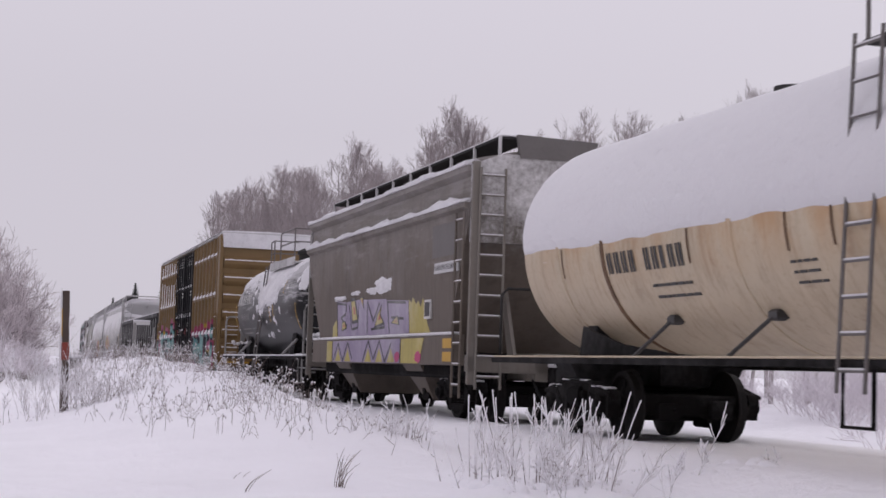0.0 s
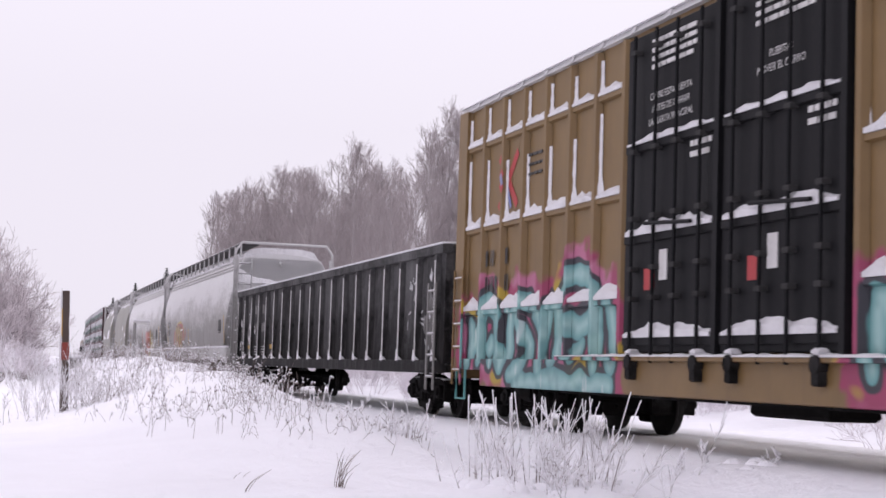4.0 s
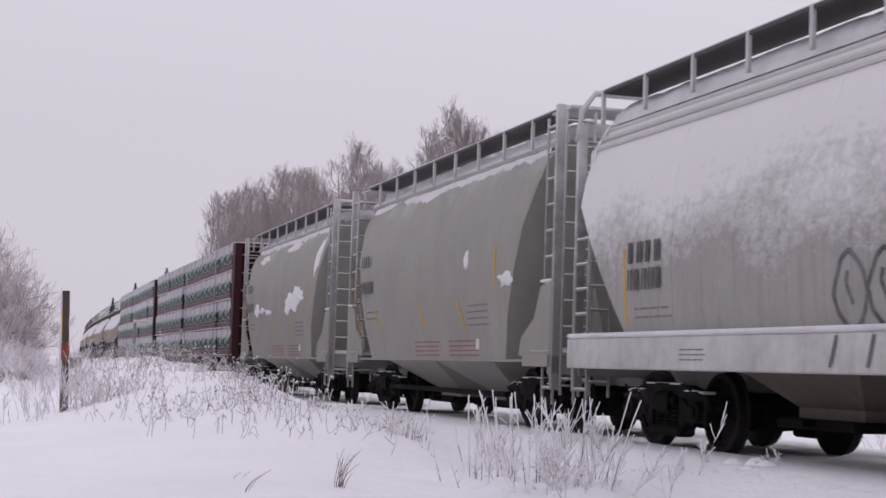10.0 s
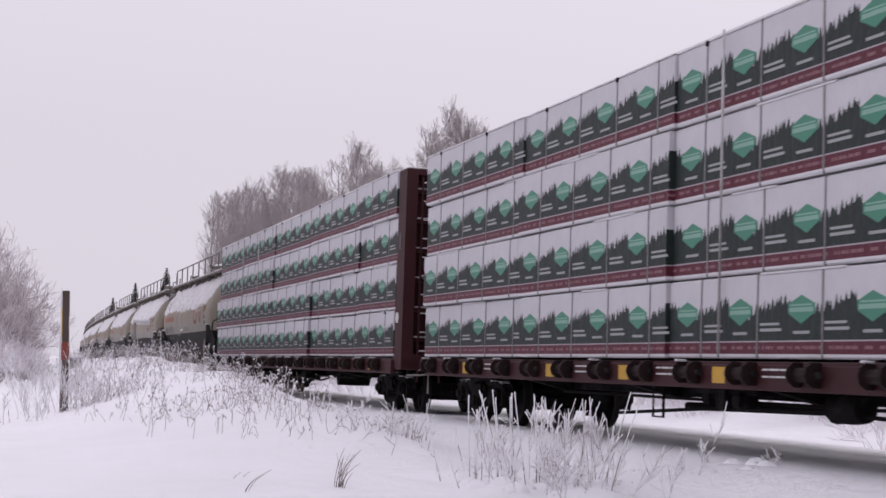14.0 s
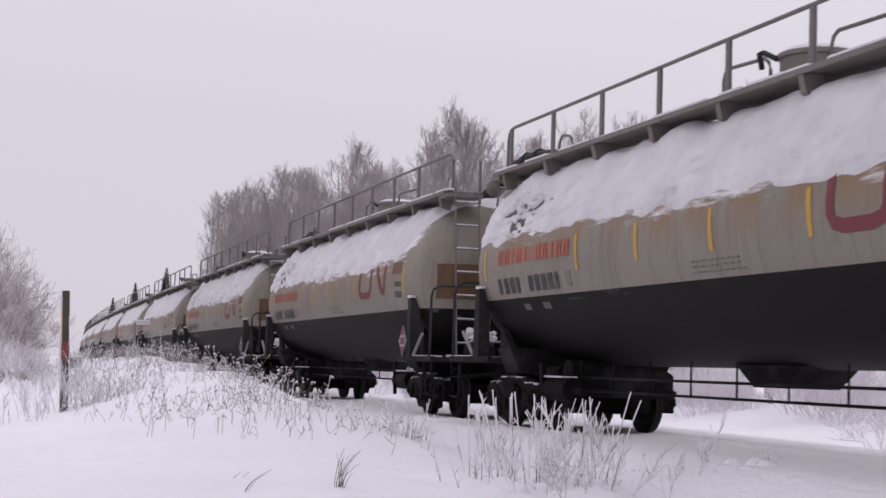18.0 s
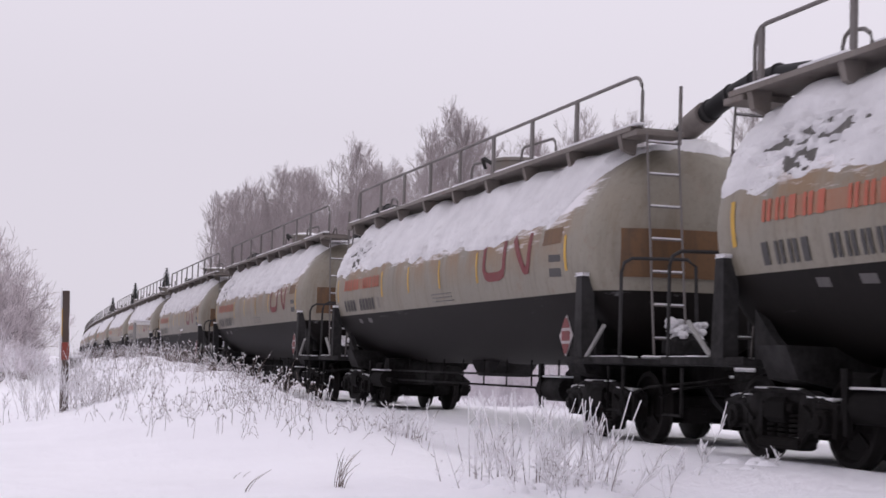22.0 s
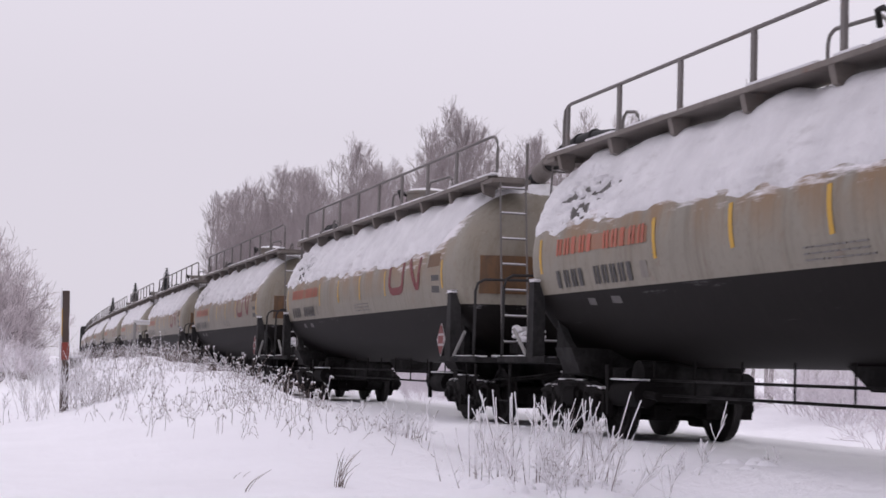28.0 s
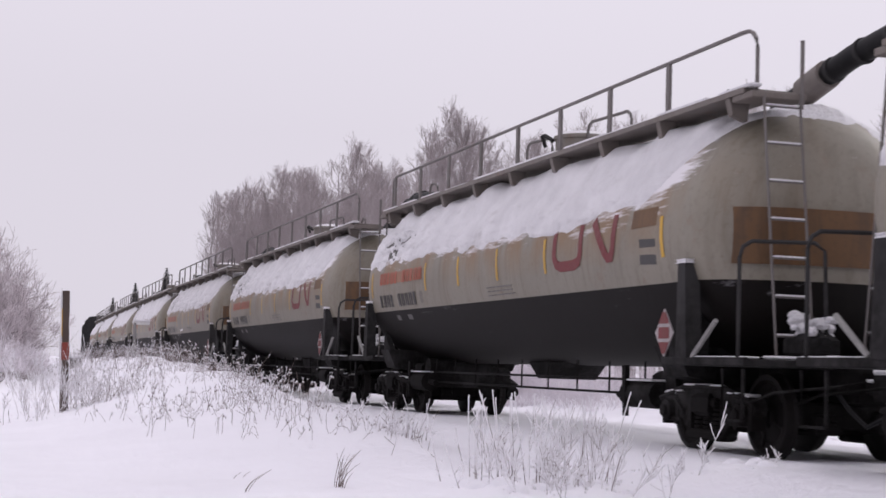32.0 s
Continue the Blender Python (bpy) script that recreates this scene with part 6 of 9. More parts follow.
SPRAY_RED, SPRAY_YELLOW, SPRAY_PINK = spray("coral_red_spray", (0.40, 0.08, 0.055)), spray("yellow_spray", (0.43, 0.36, 0.10)), spray("pink_spray", (0.45, 0.05, 0.16))
SPRAY_LILAC, SPRAY_TEAL, SPRAY_BLUE = spray("lilac_spray", (0.30, 0.25, 0.36)), spray("teal_spray", (0.13, 0.36, 0.35)), spray("violet_blue_spray", (0.12, 0.08, 0.4))
THROW_GREY = spray("dull_grey_brown_spray", (0.05, 0.045, 0.04))
WORN_PALE = spray("worn_pale_spray", (0.15, 0.145, 0.14))
SPRAY_BLACK, SPRAY_PALE = spray("black_spray", (0.02, 0.02, 0.022)), spray("pale_spray", (0.5, 0.5, 0.5))


def tag_letters(car, profile, y0, z0, count, w, h, fill, seed, outline=SPRAY_BLACK, lift=0.006, label=""):
    """A row of swollen sprayed forms with dark edges; y falls towards the head of the train."""
    rng = random.Random(seed)
    out, inn = [], []
    for i in range(count):
        cy, cz = y0 - (i + 0.5) * w * 0.86, z0 + h * rng.uniform(0.44, 0.56)
        hh, ww = h * rng.uniform(0.85, 1.1), w * rng.uniform(0.95, 1.15)
        p = blob(cy, cz, ww, hh, rng, 18, 0.07)
        out.append([(y + (y - cy) * 0.1, z + (z - cz) * 0.08) for y, z in p])
        inn.append(p)
    for i, (o, p) in enumerate(zip(out, inn)):
        paint_shapes(car, "graffiti_outline", profile, [o], outline, lift=lift + 0.001 * i)
        paint_shapes(car, "graffiti_letter", profile, [p], fill, label or "sprayed graffiti letter", lift=lift + 0.005 + 0.001 * i)
    marks = []
    for i in range(count):
        cy = y0 - (i + 0.5) * w * 0.86
        for _ in range(2):
            a, b = (cy + rng.uniform(-0.3, 0.3) * w, z0 + h * rng.uniform(0.2, 0.8)), (cy + rng.uniform(-0.3, 0.3) * w, z0 + h * rng.uniform(0.2, 0.8))
            d = Vector((b[0] - a[0], b[1] - a[1])).normalized() * 0.028
            marks.append([(a[0] - d.y, a[1] + d.x), (b[0] - d.y, b[1] + d.x), (b[0] + d.y, b[1] - d.x), (a[0] + d.y, a[1] - d.x)])
    paint_shapes(car, "graffiti_linework", profile, marks, outline, lift=lift + 0.014)


def line_marks(car, profile, polylines, w, material, lift=0.006, name="graffiti_linework"):
    shapes = []
    for pl in polylines:
        for a, b in zip(pl[:-1], pl[1:]):
            d = Vector((b[0] - a[0], b[1] - a[1]))
            if d.length < 1e-4:
                continue
            d = d.normalized() * (w / 2)
            shapes.append([(a[0] - d.y, a[1] + d.x), (b[0] - d.y, b[1] + d.x), (b[0] + d.y, b[1] - d.x), (a[0] + d.y, a[1] - d.x)])
    return paint_shapes(car, name, profile, shapes, material, lift=lift)


def big_hopper(front, back, seed):
    middle, half = (front + back) / 2, (back - front) / 2
    car = car_root("covered_hopper", "long pale grey covered hopper, frosted above, with sprayed graffiti", middle)
    part("body", hopper_body(BIG_PROFILE, half - 0.22, 1.22, 3.0, 1.55), GREY_HOPPER, car, smooth=True)
    # side sill, a deep girder with snow on its ledge
    for side in (-1, 1):
        sl = part("side_sill", Geo().quad_box(side * 1.66, side * 1.5, -half + 0.12, half - 0.12, 0.92, 1.3, 0.015), SILL_GREY, car)
        if side < 0:
            part("snow", Geo().quad_box(-1.68, -1.52, -half + 0.15, half - 0.15, 1.298, 1.36, 0.02), CAR_SNOW, sl)
    for i in range(5):
        y = -half + 3.0 + (2 * half - 6.0) * i / 4
        seam = [[(side_x(BIG_PROFILE, z) - e, y + d, z) for d, e in ((-0.02, -0.002), (-0.012, 0.007), (0.012, 0.007), (0.02, -0.002))] for z in np.linspace(1.32, 3.7, 12)]
        part("weld_seam", Geo().rings(seam, cap=False, closed=False), GREY_HOPPER, car)
    # roof ribs: three steps under the eaves
    for z, x in ((3.78, -1.36), (3.9, -1.29), (4.02, -1.2)):
        part("eave_rib", Geo().tube([(x, -half + 0.25, z), (x, half - 0.25, z)], 0.035, 6), SILL_GREY, car, smooth=True)
    roof_board(car, half - 0.3, -1.32, -0.75, 4.5, 1.22, 4.1, DARK_PAINT, FROSTED_STEEL)
    roof_snow(car, half - 0.4, seed)
    hopper_ends(car, half, 1.55, 0.6, 4.12, FROSTED_STEEL, 0.4)
    for s in (-1, 1):
        part("corner_hoop", Geo().tube([(-1.55, s * (half - 0.03), 3.9), (-1.5, s * (half - 0.03), 4.3), (-1.32, s * (half - 0.03), 4.55), (1.32, s * (half - 0.03), 4.55), (1.5, s * (half - 0.03), 4.3), (1.55, s * (half - 0.03), 3.9)], 0.045, 6), FROSTED_STEEL, car, smooth=True)
        part("end_wall", Geo().prism([(-1.45, 3.3), (1.45, 3.3), (1.4, 3.75), (1.2, 4.1), (-1.2, 4.1), (-1.4, 3.75)], "y", s * (half - 0.3), s * (half - 0.22)), GREY_HOPPER, car)
        heap = []
        for i in range(41):
            x = -1.42 + 2.84 * i / 40
            up = 3.42 + 0.36 * (x / 1.42) ** 2 + 0.14 * noise.noise((x * 1.6, seed, s)) + 0.05 * noise.noise((x * 6, seed, s))
            e = s * (half - 0.22)
            heap.append([(x, e - s * 0.01, up), (x, e + s * 0.035, up - 0.05), (x, e + s * 0.08, 3.32), (x, e - s * 0.01, 3.29)])
        part("snow", Geo().rings(heap), CLEAN_SNOW, car, smooth=True)
        part("end_bracket", Geo().tube([(-0.1, s * (half - 0.2), 3.98), (-0.1, s * (half - 0.06), 3.94), (-0.1, s * (half - 0.06), 3.82)], 0.05, 8), FROSTED_STEEL, car, smooth=True)
        part("air_reservoir", Geo().rings(ring_profile([(-1.15, 0.06), (-1.1, 0.24), (-0.3, 0.24), (-0.25, 0.06)], s * (half - 0.85), 14, 1.75)), FROSTED_STEEL, car, smooth=True)
        part("brake_cylinder", Geo().tube([(0.4, s * (half - 0.6), 1.1), (0.4, s * (half - 0.6), 1.9)], 0.14, 12), FROSTED_STEEL, car, smooth=True)
    bays(car, 4, half - 3.1, 1.2, 0.45, DULL_HOPPER)
    for y in (half - 1.72, -half + 1.4):
        line_marks(car, BIG_PROFILE, [[(y, 2.35), (y, 1.9), (y - 0.04, 1.45)]], 0.075, YELLOW_PAINT, name="yellow_bar")
    cells(car, "car_number", -1.606, half - 1.87, 2.17, 0.25, 0.18, 4, DARK_PAINT, (), seed)
    cells(car, "car_number", -1.606, half - 1.87, 1.85, 0.25, 0.148, 5, DARK_PAINT, (), seed + 1)
    lines(car, "stencil_text", lambda z: side_x(BIG_PROFILE, z) + 0.008, half - 3.0, half - 2.0, 1.62, 2, 0.1, GREY_TEXT, seed + 2)
    lines(car, "stencil_text", -1.654, -half + 2.3, -half + 2.9, 1.14, 3, 0.055, GREY_TEXT, seed + 3)
    lines(car, "stencil_text", -1.654, half - 4.0, half - 3.4, 1.14, 3, 0.055, GREY_TEXT, seed + 4)
    lines(car, "stencil_text", -1.654, -0.3, 0.3, 1.14, 3, 0.055, GREY_TEXT, seed + 4)
    pl = part("data_panel", Geo().quad_box(-1.615, -1.59, -half + 2.05, -half + 2.5, 1.78, 2.2), DARK_PAINT, car)
    part("panel_lines", Geo().quad_box(-1.618, -1.6, -half + 2.26, -half + 2.29, 1.86, 2.12), GREY_TEXT, pl)
    part("panel_foot", Geo().quad_box(-1.618, -1.6, -half + 2.06, -half + 2.49, 1.80, 1.825), DULL_WHITE, pl)
    add_bogies(car, middle, half - 1.85)
    add_couplers(car, half, 0.42)
    return car, half


def make_big_hoppers():
    rng = random.Random(3)
    SPRAY_CORAL, SPRAY_RUST = spray("pink_coral_spray", (0.42, 0.115, 0.105)), spray("rust_orange_spray", (0.40, 0.095, 0.035))
    SPRAY_GLOW, SPRAY_MAUVE = spray("soft_yellow_spray", (0.50, 0.40, 0.12)), spray("dusty_rose_spray", (0.38, 0.10, 0.12))
    P = BIG_PROFILE
    car, half = big_hopper(90.85, 109.85, 31)
    # swollen letters in a pink and yellow blaze
    paint_shapes(car, "graffiti_glow", P, [blob(3.66, 1.88, 2.85, 1.0, rng, 30, 0.07)], SPRAY_GLOW, lift=0.003)
    paint_shapes(car, "graffiti_glow", P, [blob(3.64, 1.86, 2.7, 0.9, rng, 30, 0.07)], SPRAY_CORAL, lift=0.006)
    tag_letters(car, P, 4.92, 1.36, 3, 0.83, 0.8, spray("ochre_spray", (0.36, 0.255, 0.07)), 5, lift=0.010)
    for cy, cz, w, h in ((4.6, 1.7, 0.2, 0.5), (3.95, 1.65, 0.18, 0.55), (3.1, 1.72, 0.3, 0.5)):
        paint_shapes(car, "graffiti", P, [blob(cy, cz, w, h, rng)], SPRAY_MAUVE, lift=0.018)
    paint_shapes(car, "graffiti", P, [blob(5.42, 1.62, 0.34, 0.42, rng), blob(5.2, 1.92, 0.34, 0.3, rng)], SPRAY_RED, lift=0.012)
    for k in range(3):
        paint_shapes(car, "graffiti", P, [blob(2.05 - 0.17 * k, 1.72 + 0.13 * k, 0.13, 0.22 + 0.05 * k, rng)], SPRAY_RED)
    line_marks(car, P, [[(0.97, 2.05), (0.95, 1.7), (0.85, 1.45)]], 0.1, YELLOW_PAINT, name="yellow_bar")
    low = [(-1.664, 0.8), (-1.664, 1.4)]
    line_marks(car, low, [[(7.25, 1.22), (6.95, 1.22)], [(7.1, 1.22), (7.1, 1.0)], [(6.85, 1.2), (6.6, 1.18), (6.62, 1.02), (6.85, 1.02), (6.85, 1.2)], [(6.5, 1.2), (6.3, 1.15), (6.32, 1.02), (6.5, 1.02), (6.5, 1.2)], [(5.9, 1.22), (6.15, 1.16), (5.92, 1.1), (6.15, 1.0)], [(5.8, 1.0), (5.78, 1.2), (5.6, 1.15), (5.75, 1.08)]], 0.055, SPRAY_BLUE)
    line_marks(car, low, [[(2.95, 1.22), (2.8, 1.3), (2.75, 1.15), (2.95, 1.1), (2.7, 1.02)], [(2.55, 1.25), (2.5, 1.02), (2.3, 1.2), (2.2, 1.0)], [(2.0, 1.2), (1.85, 1.15), (1.95, 1.02), (2.05, 1.15)]], 0.035, SPRAY_BLACK)
    paint_shapes(car, "graffiti", low, [[(4.7, 1.29), (4.6, 1.2), (3.3, 1.2), (3.1, 1.29)]], SPRAY_BLACK)
    car, half = big_hopper(110.6, 129.35, 57)
    # coral and yellow letters with dark edges, an outlined tag behind
    def hump(cy, w, top, base=1.33):
        """A tall rounded letter: straight sides under a half-round crown."""
        pts = [(cy + w / 2 * 0.92, base), (cy + w / 2, (base + top) / 2 - 0.1)]
        pts += [(cy + w / 2 * math.cos(a), top - 0.36 + 0.36 * math.sin(a)) for a in [math.pi * i / 12 for i in range(13)]]
        return pts + [(cy - w / 2, (base + top) / 2 - 0.1), (cy - w / 2 * 0.92, base)]

    def edged(pts, fill, lift, edge=0.045, label="sprayed graffiti letter"):
        cy, cz = sum(p[0] for p in pts) / len(pts), sum(p[1] for p in pts) / len(pts)
        wide, tall = max(abs(p[0] - cy) for p in pts), max(abs(p[1] - cz) for p in pts)
        rim = [(cy + (y - cy) * (1 + edge / wide), max(cz + (z - cz) * (1 + edge / tall), 1.315)) for y, z in pts]
        paint_shapes(car, "graffiti_outline", P, [rim], SPRAY_BLACK, lift=lift)
        paint_shapes(car, "graffiti_letter", P, [pts], fill, label, lift=lift + 0.003)

    for k, (cy, w, top, fill) in enumerate(((-2.06, 0.78, 2.19, SPRAY_CORAL), (-4.2, 0.72, 2.2, SPRAY_RUST), (-2.78, 0.84, 2.17, SPRAY_RED), (-3.55, 0.82, 2.2, SPRAY_RUST))):
        edged(hump(cy, w, top), fill, 0.004 + 0.007 * k)
    flame = [(-4.42, 1.34), (-4.5, 1.85), (-4.7, 2.36), (-4.84, 2.06), (-5.03, 2.28), (-4.98, 1.78), (-5.02, 1.34)]
    edged([(-5.12, 1.5), (-5.15, 1.64), (-5.42, 1.74), (-5.62, 2.12), (-5.68, 1.84), (-5.5, 1.5)], SPRAY_YELLOW, 0.034)
    edged([(-4.95, 1.34), (-4.95, 1.66), (-5.3, 1.6), (-5.72, 1.66), (-5.98, 1.52), (-6.04, 1.34)], SPRAY_YELLOW, 0.040)
    edged(flame, SPRAY_YELLOW, 0.046)
    line_marks(car, P, [[(-1.95, 1.4), (-2.05, 1.7)], [(-2.55, 1.4), (-2.62, 1.75), (-2.85, 1.5), (-2.95, 1.72)], [(-3.4, 1.75), (-3.62, 1.55), (-3.75, 1.75)], [(-4.15, 1.4), (-4.2, 1.8)], [(-4.7, 1.4), (-4.72, 1.8)], [(-5.5, 1.38), (-5.62, 1.52), (-5.75, 1.38)], [(-5.8, 1.78), (-6.1, 1.98)], [(-5.95, 1.65), (-6.25, 1.66)], [(-2.98, 2.2), (-3.06, 2.34), (-3.18, 2.16)]], 0.05, SPRAY_BLACK, lift=0.054)
    loops = []
    for k in range(6):
        c = 2.75 - 0.56 * k
        loops.append([(c + 0.27 * math.cos(a) * rng.uniform(0.85, 1.1), 1.66 + 0.33 * math.sin(a) * rng.uniform(0.8, 1.15)) for a in [2 * math.pi * i / 12 for i in range(13)]])
        loops.append([(c - 0.05, 1.55), (c + 0.06, 1.75), (c + 0.02, 1.85)])
    line_marks(car, P, loops, 0.05, SPRAY_BLACK)
    line_marks(car, P, [[(0.35, 1.4), (0.15, 2.25), (-0.1, 1.5), (-0.35, 2.0), (-0.4, 1.5)], [(-0.6, 1.5), (-0.9, 1.75)], [(-0.75, 1.45), (-1.2, 1.5)]], 0.05, SPRAY_RED)
    low = [(-1.668, 0.8), (-1.668, 1.4)]
    for k in range(6):
        c0 = -1.72 - 0.7 * k
        foot = [(c0 + 0.06, 1.295), (c0 + 0.02, 1.1), (c0 - 0.06, 0.98), (c0 - 0.3, 0.95), (c0 - 0.55, 0.97), (c0 - 0.66, 1.08), (c0 - 0.7, 1.295)]
        cy = sum(p[0] for p in foot) / 7
        paint_shapes(car, "graffiti_outline", low, [[(cy + (y - cy) * 1.1, 1.295 - (1.295 - z) * 1.09) for y, z in foot]], SPRAY_BLACK, lift=0.002 + 0.001 * k)
        paint_shapes(car, "graffiti", low, [foot], SPRAY_RED if k < 4 else SPRAY_YELLOW, lift=0.009 + 0.001 * k)
    line_marks(car, low, [[(2.9 - 0.6 * k, 0.98), (2.8 - 0.6 * k, 1.27)] for k in range(7)] + [[(-4.9, 1.27), (-5.0, 0.96)], [(-5.5, 1.27), (-5.6, 0.96)], [(-5.98, 1.28), (-5.9, 0.96)]], 0.04, SPRAY_BLACK, lift=0.01)


def tear_hopper(front, back, seed, patches):
    middle, half = (front + back) / 2, (back - front) / 2
    car = car_root("covered_hopper", "short smooth-sided grey covered hopper with curved end sheets", middle)
    part("body", hopper_body(TEAR_PROFILE, half - 0.85, 1.02, 3.6, 1.15), TEAR_HOPPER, car, smooth=True)
    for side in (-1, 1):
        part("side_sill", Geo().quad_box(side * 1.485, side * 1.44, -half + 0.4, half - 0.4, 0.99, 1.03, 0.01).quad_box(side * 1.53, side * 1.40, -half + 0.1, -half + 1.1, 0.93, 1.1, 0.01).quad_box(side * 1.53, side * 1.40, half - 1.1, half - 0.1, 0.93, 1.1, 0.01), TEAR_HOPPER, car)
    part("eave_rib", Geo().tube([(-1.15, -half + 0.6, 4.12), (-1.15, half - 0.6, 4.12)], 0.05, 6), TEAR_HOPPER, car, smooth=True)
    part("snow", Geo().tube([(-1.12, -half + 0.6, 4.17), (-1.12, half - 0.6, 4.17)], 0.06, 6), CAR_SNOW, car, smooth=True)
    roof_board(car, half - 0.3, -1.3, -0.75, 4.52, 1.2, 4.12, DARK_PAINT, FROSTED_STEEL)
    roof_snow(car, half - 0.9, seed, -1.05, 4.14, 4.46)
    hopper_ends(car, half, 1.5, 0.6, 4.55, FROSTED_STEEL, 0.4, False)
    for s in (-1, 1):
        part("end_plate", Geo().prism([(s * (half - 0.1), 1.08), (s * (half - 1.35), 1.08), (s * (half - 1.25), 1.35), (s * (half - 0.75), 1.6), (s * (half - 0.5), 2.05), (s * (half - 0.1), 2.1)], "x", -1.5, -1.46), TEAR_HOPPER, car)
        part("snow", Geo().quad_box(-1.5, -1.0, s * (half - 0.15), s * (half - 0.9), 1.1, 1.2, 0.04).quad_box(-1.52, -1.44, s * (half - 0.1), s * (half - 0.48), 2.09, 2.14, 0.02), CAR_SNOW, car)
        ladder(car, (-1.46, s * (half - 0.05), 0.42), (-1.46, s * (half - 0.05), 4.4), (0, -s, 0), 0.4, 11, FROSTED_STEEL)
        part("top_platform", Geo().quad_box(-1.3, 1.3, s * half, s * (half - 0.75), 4.5, 4.55, 0.01), FROSTED_STEEL, car)
    bays(car, 2, half - 2.9, 1.0, 0.36, TEAR_HOPPER, 1.35)
    part("brake_pipe", Geo().tube([(-1.2, -half + 2.6, 0.5), (-1.2, half - 2.6, 0.5)], 0.05, 6), FRAME_BLACK, car)
    for y, z0, z1, dy in ((-half + 2.28, 2.75, 2.15, 0.0), (half - 0.95, 2.6, 2.2, 0.0), (half - 2.6, 1.95, 1.6, 0.35), (0.4, 1.98, 1.55, 0.4), (half - 1.1, 1.9, 1.5, 0.35), (-1.85, 1.98, 1.5, 0.42)):
        line_marks(car, TEAR_PROFILE, [[(y, z0), (y - dy * 0.4, (z0 + z1) / 2), (y - dy, z1)]], 0.07, YELLOW_PAINT, name="yellow_bar")
    cells(car, "car_number", -1.59, half - 1.47, 2.82, 0.22, 0.13, 4, DARK_PAINT, (), seed)
    cells(car, "car_number", -1.6, half - 1.47, 2.28, 0.24, 0.155, 5, DARK_PAINT, (), seed + 1)
    for y0 in (-0.7, -2.75):
        lines(car, "red_notice", lambda z: side_x(TEAR_PROFILE, z) + 0.008, y0, y0 + 1.5, 1.3, 4, 0.075, NOTICE_RED, seed + int(y0 * 7), "rows of small faded red writing", 0.34)
    lines(car, "stencil_text", lambda z: side_x(TEAR_PROFILE, z) + 0.008, half - 2.8, half - 1.9, 1.9, 2, 0.12, GREY_TEXT, seed + 5)
    lines(car, "stencil_text", lambda z: side_x(TEAR_PROFILE, z) + 0.008, -half + 2.6, -half + 3.6, 1.85, 4, 0.1, GREY_TEXT, seed + 6)
    part("data_plate", Geo().quad_box(-1.512, -1.48, -half + 3.12, -half + 3.28, 1.18, 1.34), WHITE_PAINT, car)
    rng = random.Random(seed)
    for y, z, w, h in patches:
        pts = torn_blob(y, z, w * 1.35, h * 1.4, seed + y)
        paint_shapes(car, "snow_patch", TEAR_PROFILE, [pts], CLEAN_SNOW, lift=0.03, rim=-0.002).data.shade_smooth()
    eave_snow(car, TEAR_PROFILE, half - 1.0, seed)
    add_bogies(car, middle, half - 1.75)
    add_couplers(car, half, 0.75)


